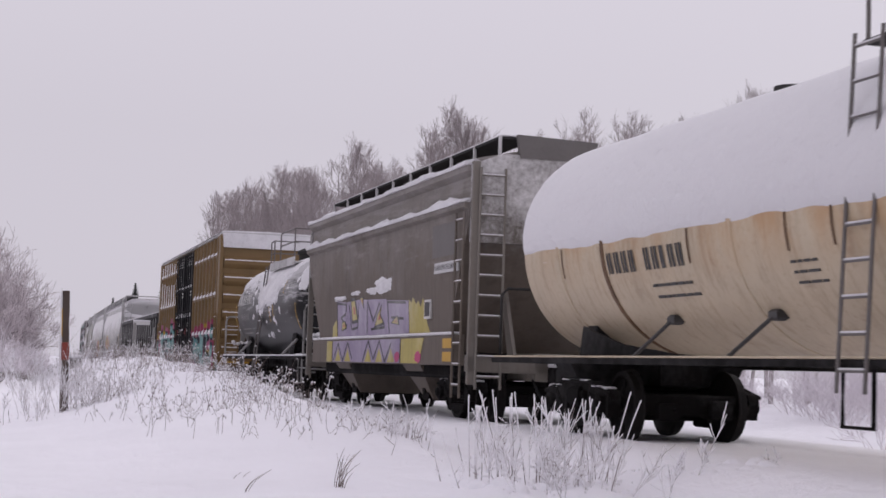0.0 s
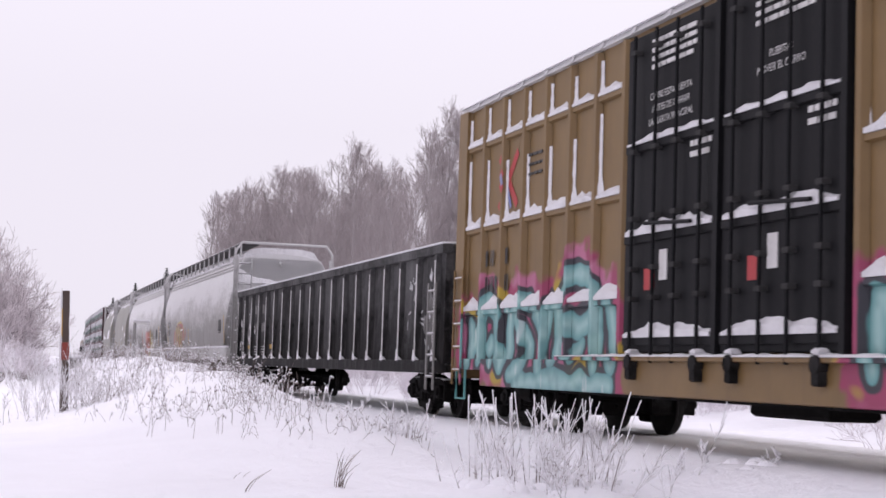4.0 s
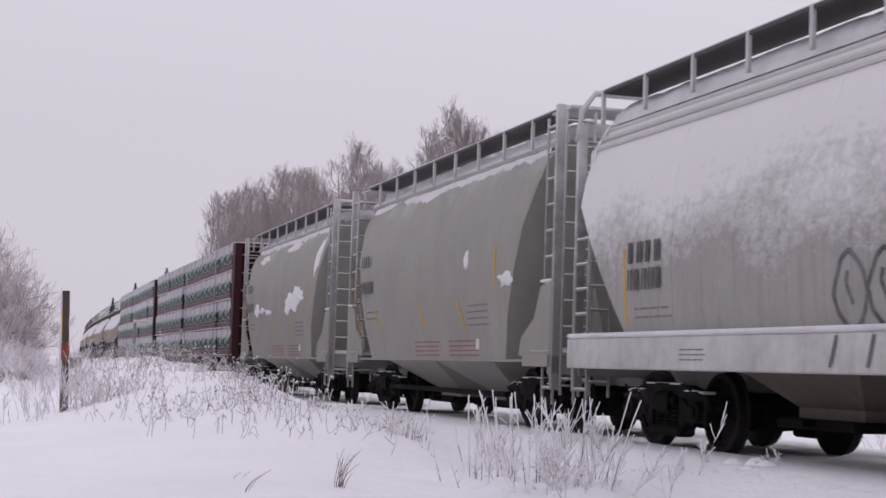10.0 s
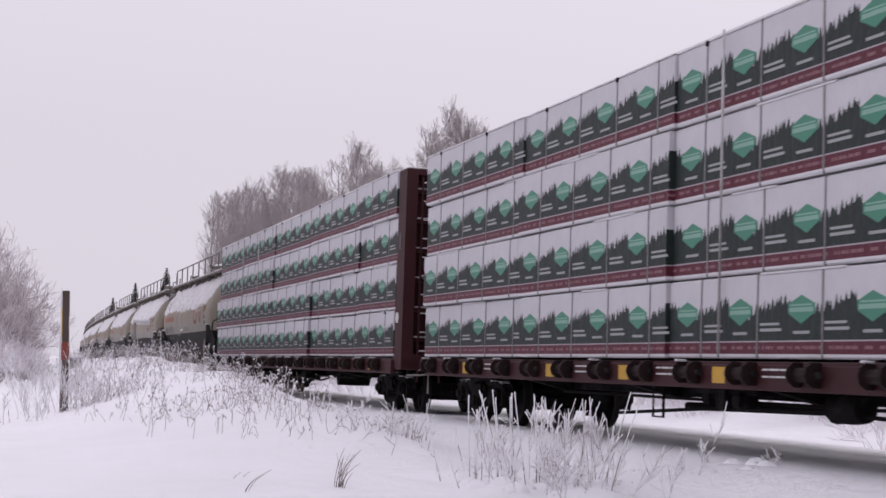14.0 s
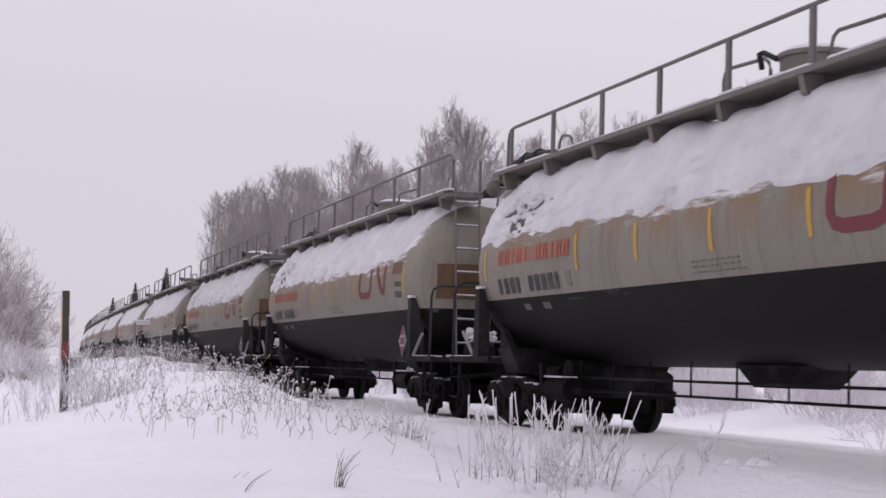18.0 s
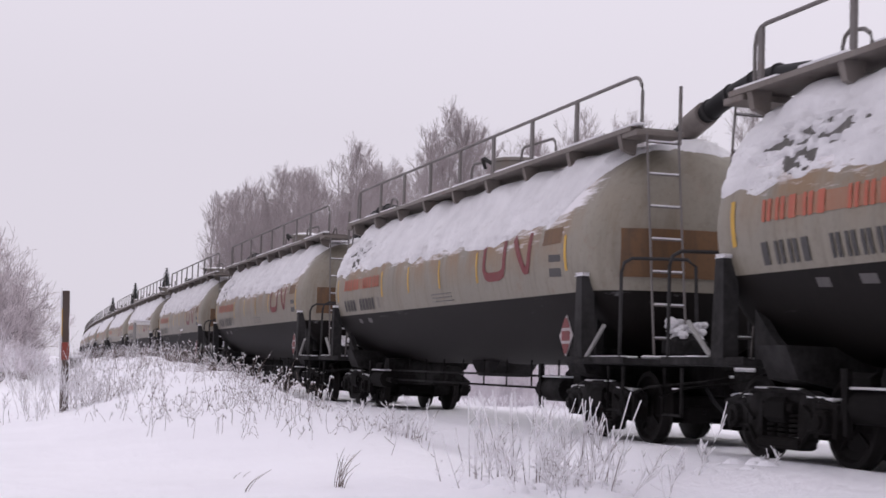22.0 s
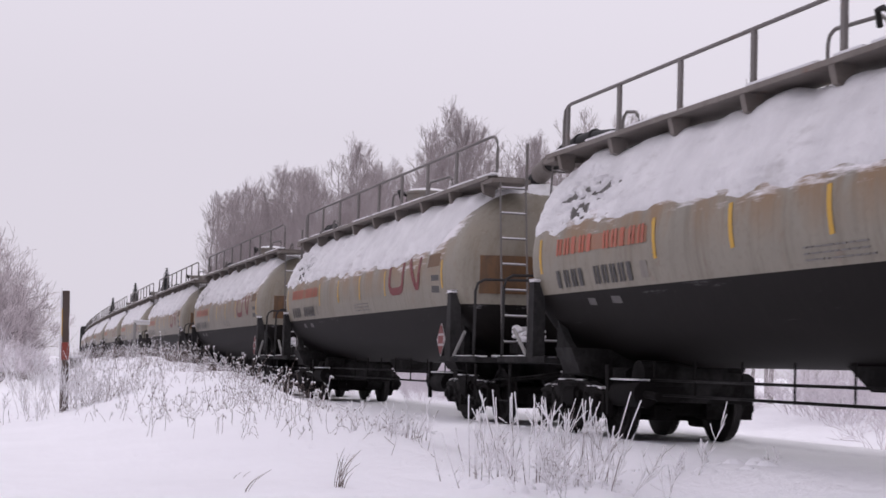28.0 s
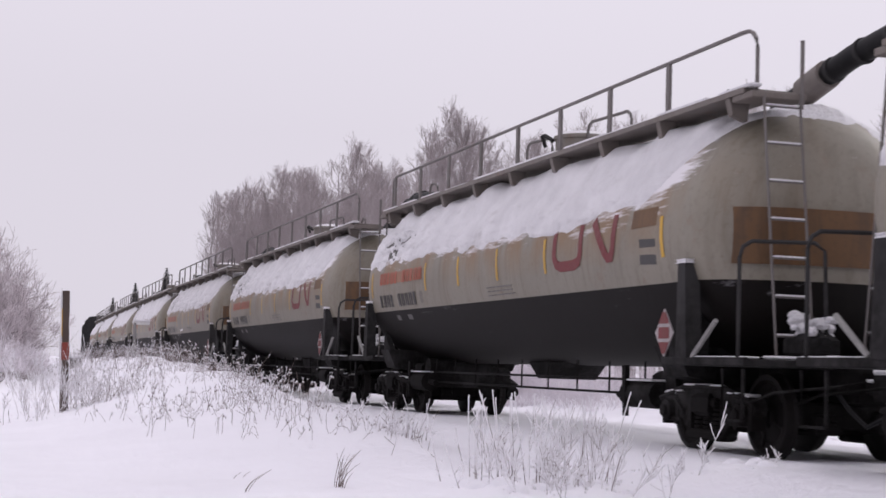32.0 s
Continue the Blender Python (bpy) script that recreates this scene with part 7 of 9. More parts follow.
def old_hopper():
    front, back = 22.5, 34.95
    middle, half = (front + back) / 2, (back - front) / 2
    car = car_root("covered_hopper", "dirty grey covered hopper with lilac graffiti and snow on its ledges", middle)
    part("body", hopper_body(OLD_PROFILE, half - 0.1, 1.12, 3.2, 1.3), DULL_HOPPER, car)
    for z, x0, x1 in ((3.565, -1.6, -1.47), (4.165, -1.56, -1.3)):
        g = Geo()
        rng = random.Random(int(z * 100))
        n = 60
        loops = []
        for i in range(n + 1):
            y = -half + 0.1 + (2 * half - 0.2) * i / n
            t = 0.03 + 0.10 * max(noise.noise((y * 1.3, z, 0)) + 0.4 + 0.5 * noise.noise((y * 4.1, z, 3)), 0)
            xo = x0 - 0.02 - 0.12 * max(noise.noise((y * 0.9, z, 8)), 0)
            loops.append([(xo, y, z - 0.02), (xo - 0.005, y, z + t * 0.6), ((x0 + x1) / 2, y, z + t + 0.02), (x1, y, z + 0.03), (x1, y, z - 0.02)])
        g.rings(loops)
        part("snow", g, CAR_SNOW, car, smooth=True)
    for side in (-1, 1):
        sl = part("side_sill", Geo().quad_box(side * 1.56, side * 1.38, -half + 0.55, half - 1.0, 0.92, 1.42, 0.012), DULL_HOPPER, car)
        if side < 0:
            part("snow", Geo().quad_box(-1.58, -1.42, -half + 0.6, half - 1.0, 1.418, 1.47, 0.02), CAR_SNOW, sl)
    roof_board(car, half - 0.2, -1.0, -0.4, 4.62, 1.3, 4.35, FRAME_BLACK, FROSTED_STEEL)
    hopper_ends(car, half + 0.02, 1.5, 0.6, 4.2, DULL_LIGHT_STEEL, 0.4, False)
    ladder(car, (-1.58, -half + 0.15, 0.4), (-1.58, -half + 0.15, 3.4), (0, 1, 0), 0.42, 9, DULL_HOPPER)
    for s in (-1, 1):
        g = Geo().prism([(-1.5, 2.9), (1.5, 2.9), (1.5, 4.15), (1.0, 4.35), (-1.0, 4.35), (-1.5, 4.15)], "y", s * (half - 0.1), s * (half - 0.02))
        part("end_wall", g, PATCHED_END, car, "end wall plastered with patchy frost")
    part("end_cover", Geo().prism([(-0.7, 4.3), (0.55, 4.3), (0.65, 4.64), (-0.75, 4.68)], "y", -half + 0.0, -half + 0.1), DULL_LIGHT, car)
    # black box put in for the shade in the void between the chutes
    part("belly", Geo().quad_box(-1.3, 1.3, -4.9, 4.9, 0.7, 1.15, 0.05), FRAME_BLACK, car)
    for y in (3.1, -2.4):
        ch = part("outlet_chute", Geo().rings([[(-1.42, y - 0.75, 1.0), (0.6, y - 0.75, 1.0), (0.6, y + 0.55, 1.0), (-1.42, y + 0.55, 1.0)], [(-1.0, y - 0.35, 0.3), (0.3, y - 0.35, 0.3), (0.3, y + 0.2, 0.3), (-1.0, y + 0.2, 0.3)]]), DULL_HOPPER, car)
        part("outlet_gate", Geo().quad_box(-1.08, -0.3, y - 0.3, y + 0.1, 0.28, 0.45, 0.02).tube([(-1.12, y - 0.1, 0.5), (-0.9, y - 0.1, 0.5)], 0.1, 10), FRAME_BLACK, ch)
    # graffiti: lilac block letters edged dark, yellow to both sides
    P = OLD_PROFILE
    rng = random.Random(14)
    Y = lambda v: 3.2 - v * 1.74
    paint_shapes(car, "graffiti", P, [[(3.75, 1.45), (3.7, 1.7), (3.35, 1.85), (3.2, 1.45)], [(Y(3.3), 1.45), (Y(3.3), 2.1), (Y(3.38), 2.0), (Y(3.46), 2.14), (Y(3.56), 1.98), (Y(3.66), 2.06), (Y(3.76), 1.9), (Y(3.84), 2.1), (Y(3.92), 1.85), (Y(3.98), 1.62), (Y(4.06), 1.5), (Y(4.06), 1.45)]], SPRAY_YELLOW, lift=0.004)
    paint_shapes(car, "graffiti", P, [[(Y(0), 1.44), (Y(0), 2.25), (Y(0.5), 2.2), (Y(0.5), 1.44)], [(Y(0.5), 1.44), (Y(0.52), 2.2), (Y(1.1), 2.22), (Y(1.5), 2.2), (Y(1.5), 1.44)], [(Y(1.5), 1.44), (Y(1.5), 2.2), (Y(2.4), 2.16), (Y(2.45), 1.44)], [(Y(2.45), 1.44), (Y(2.4), 2.14), (Y(3.3), 2.08), (Y(3.3), 1.44)]], SPRAY_LILAC, "lilac sprayed letters with dark edges", lift=0.01)
    line_marks(car, P, [[(Y(a), b) for a, b in pl] for pl in ([(0, 1.5), (0.02, 2.2), (0.5, 2.15), (0.45, 1.95), (0.2, 1.88), (0.5, 1.7)], [(0.65, 2.15), (0.75, 1.62), (1.05, 1.65), (1.15, 2.15)], [(1.5, 1.5), (1.55, 2.16), (1.8, 1.75), (2.1, 2.1)], [(1.7, 1.6), (2.3, 1.62), (2.2, 1.8)], [(2.5, 1.5), (2.45, 2.1), (3.2, 2.05)], [(2.6, 1.8), (3.1, 1.76)])], 0.05, SPRAY_BLACK, lift=0.016)
    # yellow and red counters with thick black edges
    for pts in ([(0.28, 1.78), (0.42, 1.78), (0.46, 1.66), (0.26, 1.62)], [(0.78, 2.2), (0.95, 2.2), (1.05, 1.82), (0.82, 1.8)], [(1.22, 2.24), (1.35, 2.24), (1.36, 2.06)], [(1.9, 1.66), (2.25, 1.72), (2.1, 1.9), (2.2, 2.02), (2.02, 1.86)], [(2.62, 1.7), (2.9, 1.66), (2.85, 1.8)]):
        pts = [(Y(a), z) for a, z in pts]
        cy, cz = sum(p[0] for p in pts) / len(pts), sum(p[1] for p in pts) / len(pts)
        paint_shapes(car, "graffiti_outline", P, [[(cy + (y - cy) * 1.35, cz + (z - cz) * 1.35) for y, z in pts]], SPRAY_BLACK, lift=0.018)
        paint_shapes(car, "graffiti", P, [pts], SPRAY_YELLOW, lift=0.021)
        paint_shapes(car, "graffiti", P, [[(cy + (y - cy) * 0.4 - 0.03, cz + (z - cz) * 0.4) for y, z in pts]], SPRAY_RED, lift=0.024)
    low = [(-1.562, 0.8), (-1.562, 1.5)]
    for k in (0.35, 0.85, 1.85, 2.35, 2.85):
        paint_shapes(car, "graffiti", low, [[(Y(k - 0.16), 0.95), (Y(k), 1.22), (Y(k + 0.16), 0.95)]], SPRAY_YELLOW, lift=0.009)
    paint_shapes(car, "graffiti", low, [[(Y(0.05), 0.94), (Y(0.05), 1.38), (Y(3.2), 1.38), (Y(3.2), 0.94)]], SPRAY_LILAC)
    paint_shapes(car, "graffiti", low, [[(Y(3.25), 0.94), (Y(3.25), 1.38), (Y(4.1), 1.38), (Y(4.0), 1.1), (Y(3.9), 0.94)], [(3.7, 0.94), (3.7, 1.38), (3.2, 1.38), (3.2, 0.94)]], SPRAY_YELLOW)
    paint_shapes(car, "graffiti", low, [blob(Y(3.9), 1.05, 0.4, 0.2, rng), blob(Y(3.1), 1.05, 0.35, 0.2, rng)], SPRAY_PINK, lift=0.009)
    line_marks(car, low, [[(Y(a), b) for a, b in pl] for pl in ([(0.1, 0.96), (0.35, 1.34), (0.6, 0.96), (0.85, 1.34), (1.1, 1.0)], [(1.6, 0.96), (1.85, 1.36), (2.1, 1.0), (2.35, 1.36), (2.6, 0.96), (2.85, 1.3)])], 0.045, SPRAY_BLACK, lift=0.012)
    part("yellow_plate", Geo().quad_box(-1.575, -1.55, -half + 0.62, -half + 1.15, 0.98, 1.14).quad_box(-1.575, -1.55, -half + 0.62, -half + 1.15, 1.2, 1.36), YELLOW_PAINT, car)
    pl = part("name_plate", Geo().quad_box(-1.52, -1.46, -half + 0.6, -half + 1.95, 2.47, 2.65), SPRAY_PALE, car, "pale plate with dark capital letters")
    wording("SODIUM CHLORATE", 0.135, DARK_PAINT, pl, -1.524, -half + 1.275, 2.56)
    paint_shapes(car, "snow_patch", P, [torn_blob(-0.75, 2.45, 1.7, 0.34, 3.1), torn_blob(0.2, 2.36, 1.3, 0.16, 5.7), torn_blob(1.5, 2.36, 0.9, 0.12, 9.2), torn_blob(3.0, 2.3, 1.5, 0.13, 12.9)], CAR_SNOW, lift=0.02, rim=-0.002)
    paint_shapes(car, "paint_patch", P, [[(-4.1, 2.75), (-4.1, 3.3), (-5.5, 3.3), (-5.5, 2.75)]], DULL_LIGHT, lift=0.004)
    dp = part("data_panel", Geo().quad_box(-1.49, -1.44, -4.0, -3.62, 1.72, 2.05), WHITE_PAINT, car)
    part("panel_lines", Geo().quad_box(-1.495, -1.44, -3.96, -3.66, 1.76, 2.01), DARK_PAINT, dp)
    add_bogies(car, middle, half - 1.8)
    add_couplers(car, half, 0.35)


# ---- boxcar ----
# strokes of the sprayed letters on the boxcar's foot: points (y, z), from the far end to the near one
SPRAYED_LETTERS = [
    [(8.65, 1.55), (8.65, 1.0)], [(8.65, 1.2), (8.3, 1.45)],
    [(8.1, 1.05), (8.1, 1.7), (7.8, 1.92), (7.5, 1.7), (7.5, 1.05)], [(7.8, 1.2), (7.75, 1.25)],
    [(7.3, 1.72), (7.3, 1.2), (7.05, 0.95), (6.85, 1.2), (6.85, 1.68)],
    [(6.1, 1.85), (6.35, 1.9), (6.6, 1.65), (6.0, 1.2), (6.15, 0.9), (6.6, 0.85)],
    [(5.8, 1.68), (5.45, 1.3), (5.2, 1.75)], [(5.45, 1.3), (5.45, 0.95)],
    [(4.95, 1.0), (4.9, 1.7), (4.6, 2.1), (3.95, 2.1), (3.6, 1.85), (3.5, 1.0)], [(4.35, 1.15), (4.15, 1.2)], [(4.5, 1.5), (3.95, 1.5)],
    [(3.2, 1.7), (2.95, 1.0)], [(6.3, 0.72), (3.0, 0.72)],
    [(-2.75, 0.95), (-2.75, 1.6), (-3.3, 1.0), (-3.3, 1.65)],
    [(-4.1, 1.55), (-3.75, 1.5), (-3.7, 1.1), (-4.15, 1.0), (-4.3, 1.35), (-3.8, 1.3)],
    [(-4.65, 1.85), (-4.75, 0.95)], [(-5.15, 1.65), (-5.2, 1.1), (-5.7, 1.0), (-5.75, 1.6)],
    [(-6.2, 1.75), (-6.2, 0.95)], [(-6.7, 1.8), (-6.25, 1.35), (-6.85, 0.95)],
    [(-7.9, 1.85), (-7.25, 1.55), (-7.8, 1.2), (-7.3, 0.95)], [(-8.4, 1.3), (-8.4, 0.8)], [(-4.4, 0.75), (-7.2, 0.75)],
]


def boxcar_paint():
    """Tan paint; along the foot of the side lie teal and pink sprayed swirls."""
    m, n, l, b = tree_of("tan_boxcar_paint_with_spray")
    vec, x, y, z = coords(n, l)
    blotch = noise_node(n, l, vec, 1.3, 6, 0.65)
    runs = noise_node(n, l, vec, 3.0, 4, 0.6, (1, 2.2, 0.15))
    col = mixed(n, l, ramp(n, l, blotch, 0.3, 0.8), (0.185, 0.114, 0.042), (0.14, 0.085, 0.031))
    col = mixed(n, l, math_node(n, l, "MULTIPLY", ramp(n, l, runs, 0.55, 0.8), 0.4), col, (0.10, 0.06, 0.03))
    # distance from the strokes of the sprayed letters
    wob = n.new("ShaderNodeTexNoise")
    wob.inputs["Scale"].default_value, wob.inputs["Detail"].default_value = 1.7, 1.5
    l.new(vec, wob.inputs["Vector"])
    moved = n.new("ShaderNodeVectorMath")
    moved.operation = "MULTIPLY_ADD"
    moved.inputs[1].default_value = (0.0, 0.34, 0.34)
    l.new(wob.outputs["Color"], moved.inputs[0])
    side = n.new("ShaderNodeVectorMath")
    side.operation = "MULTIPLY_ADD"
    side.inputs[1].default_value, side.inputs[2].default_value = (0.0, 1.0, 1.0), (0.0, -0.17, -0.17)
    l.new(vec, side.inputs[0])
    l.new(side.outputs["Vector"], moved.inputs[2])
    near_by = None

    def vector_op(op, a, c):
        v = n.new("ShaderNodeVectorMath")
        v.operation = op
        for k, w in enumerate((a, c)):
            if isinstance(w, tuple):
                v.inputs[k].default_value = w
            elif w is not None:
                l.new(w, v.inputs[k])
        return v

    for line in SPRAYED_LETTERS:
        for (ya, za), (yb, zb) in zip(line[:-1], line[1:]):
            run = (0.0, yb - ya, zb - za)
            pa = vector_op("SUBTRACT", moved.outputs["Vector"], (0.0, ya, za)).outputs["Vector"]
            along = n.new("ShaderNodeMath")
            along.operation, along.use_clamp = "DIVIDE", True
            along.inputs[1].default_value = run[1] ** 2 + run[2] ** 2
            l.new(vector_op("DOT_PRODUCT", pa, run).outputs["Value"], along.inputs[0])
            foot = n.new("ShaderNodeVectorMath")
            foot.operation = "SCALE"
            foot.inputs[0].default_value = run
            l.new(along.outputs["Value"], foot.inputs["Scale"])
            gap = vector_op("DISTANCE", pa, foot.outputs["Vector"]).outputs["Value"]
            near_by = gap if near_by is None else math_node(n, l, "MINIMUM", near_by, gap)
    tone = noise_node(n, l, vec, 2.3, 2)
    teal = mixed(n, l, ramp(n, l, near_by, 0.02, 0.15), (0.28, 0.47, 0.45), (0.085, 0.27, 0.265))
    teal = mixed(n, l, math_node(n, l, "MULTIPLY", ramp(n, l, tone, 0.5, 0.72), 0.55), teal, (0.05, 0.17, 0.175))
    teal = mixed(n, l, math_node(n, l, "MULTIPLY", ramp(n, l, noise_node(n, l, vec, 3.1, 2, 0.5, (0, 1.0, 0.35)), 0.64, 0.7), 0.75), teal, (0.62, 0.66, 0.65))
    letters = mixed(n, l, ramp(n, l, near_by, 0.145, 0.165), teal, (0.014, 0.026, 0.032))
    pink = mixed(n, l, tone, (0.34, 0.02, 0.11), (0.22, 0.03, 0.09))
    pink = mixed(n, l, ramp(n, l, noise_node(n, l, vec, 1.2, 1), 0.56, 0.62), pink, (0.42, 0.13, 0.24))
    pink = mixed(n, l, ramp(n, l, noise_node(n, l, vec, 0.9, 1, 0.5, (0, 1, 1.6)), 0.62, 0.66), pink, (0.38, 0.27, 0.02))
    halo = math_node(n, l, "ADD", near_by, math_node(n, l, "MULTIPLY_ADD", tone, 0.5, -0.25))
    on_side = math_node(n, l, "LESS_THAN", x, -1.3)
    f_halo = math_node(n, l, "MULTIPLY", ramp(n, l, halo, 0.42, 0.50, (1, 1, 1, 1), (0, 0, 0, 1)), math_node(n, l, "MULTIPLY", on_side, 0.88))
    f_letters = math_node(n, l, "MULTIPLY", ramp(n, l, near_by, 0.225, 0.25, (1, 1, 1, 1), (0, 0, 0, 1)), math_node(n, l, "MULTIPLY", on_side, 0.95))
    col = mixed(n, l, f_halo, col, pink)
    col = mixed(n, l, f_letters, col, letters)
    l.new(col, b.inputs["Base Color"])
    b.inputs["Roughness"].default_value = 0.55
    bump(n, l, b, blotch, 0.15, 0.006)
    return m


BOX_TAN = boxcar_paint()
FADED_RED = painted("faded_dark_red_patch", (0.15, 0.05, 0.03), 0.6, (0.2, 0.11, 0.05), 0.8, streak=0.5)


def wording(words, size, material, parent, x, y, z):
    """Stencilled words on the near side, centred at y, z."""
    txt = bpy.data.curves.new("writing", "FONT")
    txt.body, txt.size, txt.align_x, txt.align_y = words, size, "CENTER", "CENTER"
    tmp = new("writing_tmp", txt)
    me = bpy.data.meshes.new_from_object(tmp.evaluated_get(bpy.context.evaluated_depsgraph_get()))
    bpy.data.objects.remove(tmp)
    me.materials.append(material)
    w = tagged(new("writing", me), kind="stuff")
    w.parent, w.matrix_basis = parent, Matrix(((0, 0, -1, x), (-1, 0, 0, y), (0, 1, 0, z), (0, 0, 0, 1)))
    return w


def snow_bar(car, x0, x1, y0, y1, z, rng, t=0.05, parent=None):
    n = max(int(abs(y1 - y0) / 0.12), 3)
    loops = []
    for i in range(n + 1):
        y = y0 + (y1 - y0) * i / n
        k = (0.5 + 0.5 * ease(0, 0.25, min(i, n - i) / n)) * t * rng.uniform(0.7, 1.2)
        loops.append([(x0, y, z), (x0, y, z + k * 0.7), ((x0 + x1) / 2, y, z + k), (x1, y, z + k * 1.3), (x1, y, z)])
    return Geo().rings(loops)


def snow_ledge(x0, x1, y_in, y_out, z, rng):
    """A thin uneven line of snow along a rib that runs across the car."""
    loops = []
    for i in range(25):
        x = x0 + (x1 - x0) * i / 24
        t = 0.006 + 0.012 * rng.random()
        loops.append([(x, y_in, z - 0.01), (x, y_out, z - 0.035), (x, y_out, z - 0.03 + t * 0.4), (x, y_in, z + t)])
    return Geo().rings(loops)


def boxcar():
    front, back = 49.15, 67.8
    middle, half = (front + back) / 2, (back - front) / 2
    car = car_root("boxcar", "tall tan boxcar with black doors, snowy ribs and teal graffiti", middle)
    rng = random.Random(61)
    TOP, LOW = 5.02, 1.0
    part("body", Geo().quad_box(-1.47, 1.47, -half + 0.08, half - 0.08, LOW, TOP, 0.02), BOX_TAN, car)
    rf = part("roof", Geo().prism([(-1.55, TOP - 0.02), (1.55, TOP - 0.02), (1.5, TOP + 0.07), (0, TOP + 0.1), (-1.5, TOP + 0.07)], "y", -half, half), FROSTED_STEEL, car)
    part("snow", Geo().prism([(-1.56, TOP + 0.065), (-1.48, TOP + 0.12), (0, TOP + 0.15), (1.48, TOP + 0.12), (1.56, TOP + 0.065), (0, TOP + 0.09)], "y", -half, half), CAR_SNOW, rf)
    for i in range(18):
        y = -half + 0.9 + (2 * half - 1.8) * i / 17
        part("roof_rib", Geo().prism([(-1.57, TOP - 0.02), (-1.53, TOP + 0.09), (0, TOP + 0.12), (0, TOP + 0.05)], "y", y - 0.05, y + 0.05), FROSTED_STEEL, rf)
    part("side_sill", Geo().quad_box(-1.56, -1.44, -half + 1.8, half - 1.4, 0.62, 1.03, 0.012).quad_box(-1.54, -1.44, -half, half, 0.86, 1.03, 0.01), BOX_TAN, car)
    # doors lie off the middle, towards the front of the car's side
    d0, d1 = -half + 6.95, -half + 11.95
    spans = [(-half + 0.75, d0 - 0.12), (d1 + 0.12, half - 0.35)]
    for a, b in spans:
        n = max(int(round((b - a) / 0.86)), 2)
        for i in range(n + 1):
            y = a + (b - a) * i / n
            p = part("side_post", Geo().prism([(-1.475, y - 0.09), (-1.555, y - 0.045), (-1.555, y + 0.045), (-1.475, y + 0.09)], "z", LOW, TOP - 0.05), BOX_TAN, car)
        for z, snow in ((1.75, 0.15), (3.04, 0.12), (4.36, 0.10)):
            part("side_rail", Geo().prism([(-1.475, z - 0.05), (-1.53, z - 0.03), (-1.53, z + 0.03), (-1.475, z + 0.05)], "y", a, b), BOX_TAN, car)
            for i in range(n):
                y0, y1 = a + (b - a) * i / n + 0.07, a + (b - a) * (i + 1) / n - 0.07
                part("snow", snow_bar(car, -1.545, -1.47, y0, y1, z + 0.035, rng, snow), CAR_SNOW, car)
                if z > 3:
                    tall = (1.12 if z < 4 else 0.5) * rng.uniform(0.7, 1.0)
                    rows = []
                    for q in range(9):
                        w = (0.035 + 0.09 * max(1 - q / 2.0, 0) + 0.014 * rng.random()) * (1.0 if a > 0 else 0.35)
                        zz = z + 0.08 + tall * q / 8
                        rows.append([(-1.475, y1 + 0.05, zz), (-1.53 if a > 0 else -1.495, y1 + 0.03, zz), (-1.478, y1 - w, zz)])
                    part("snow", Geo().rings(rows), CLEAN_SNOW, car)
    # corner sheets
    for s in (-1, 1):
        for side in (-1, 1):
            part("corner_post", Geo().quad_box(side * 1.56, side * 1.45, s * half, s * (half - 0.42), 0.86, TOP, 0.015), BOX_TAN, car)
        # ribbed end
        e = Geo()
        for i in range(6):
            z = 1.16 + i * 0.57
            e.prism([(s * (half - 0.1), z - 0.12), (s * (half + 0.0), z), (s * (half + 0.03), z + 0.06), (s * (half + 0.03), z + 0.16), (s * (half + 0.0), z + 0.22), (s * (half - 0.1), z + 0.30)], "x", -1.42, 1.42)
            part("snow", snow_ledge(-1.4, 1.4, s * (half + 0.0), s * (half + 0.034), z + 0.2, rng), CAR_SNOW, car)
        part("end_ribs", e, BOX_TAN, car)
        part("frost_sheet", Geo().prism([(-1.46, 4.6), (1.46, 4.6), (1.5, TOP + 0.05), (-1.5, TOP + 0.05)], "y", s * (half - 0.05), s * (half + 0.02)), CAR_SNOW, car, "end sheet white with packed snow")
        part("end_sill", Geo().quad_box(-1.5, 1.5, s * half, s * (half - 0.2), 0.72, 1.15, 0.02), BOX_TAN, car)
        ladder(car, (-1.6, s * (half - 0.12), 0.62), (-1.6, s * (half - 0.12), 2.45), (0, -s, 0), 0.42, 5, BOX_TAN)
        ladder(car, (-1.3, s * (half + 0.08), 1.0), (-1.3, s * (half + 0.08), 2.4), (1, 0, 0), 0.42, 5, BOX_TAN)
        part("foot_step", Geo().tube([(-1.52, s * (half - 0.1), 0.9), (-1.52, s * (half - 0.1), 0.4), (-1.52, s * (half - 0.55), 0.4), (-1.52, s * (half - 0.55), 0.9)], 0.022, 6), SPRAY_TEAL, car)
        part("crossover_board", Geo().quad_box(-1.2, 1.2, s * half, s * (half + 0.3), 0.84, 0.88, 0.005), YELLOW_PAINT, car)
    # two plug doors with lock rods
    for j in range(2):
        y0 = d0 + j * 2.5 + 0.03
        y1 = y0 + 2.44
        d = part("plug_door", Geo().quad_box(-1.545, -1.44, y0, y1, 1.12, TOP - 0.1, 0.015), DOOR_BLACK, car, "black plug door")
        for z in (1.25, 2.46, 3.55):
            part("door_rail", Geo().quad_box(-1.585, -1.53, y0 + 0.05, y1 - 0.05, z - 0.05, z + 0.05, 0.01), DOOR_BLACK, d)
            part("snow", snow_bar(car, -1.60, -1.545, y0 + 0.1, y1 - 0.1, z + 0.045, rng, 0.12 if z < 3.5 else 0.07), CAR_SNOW, d)
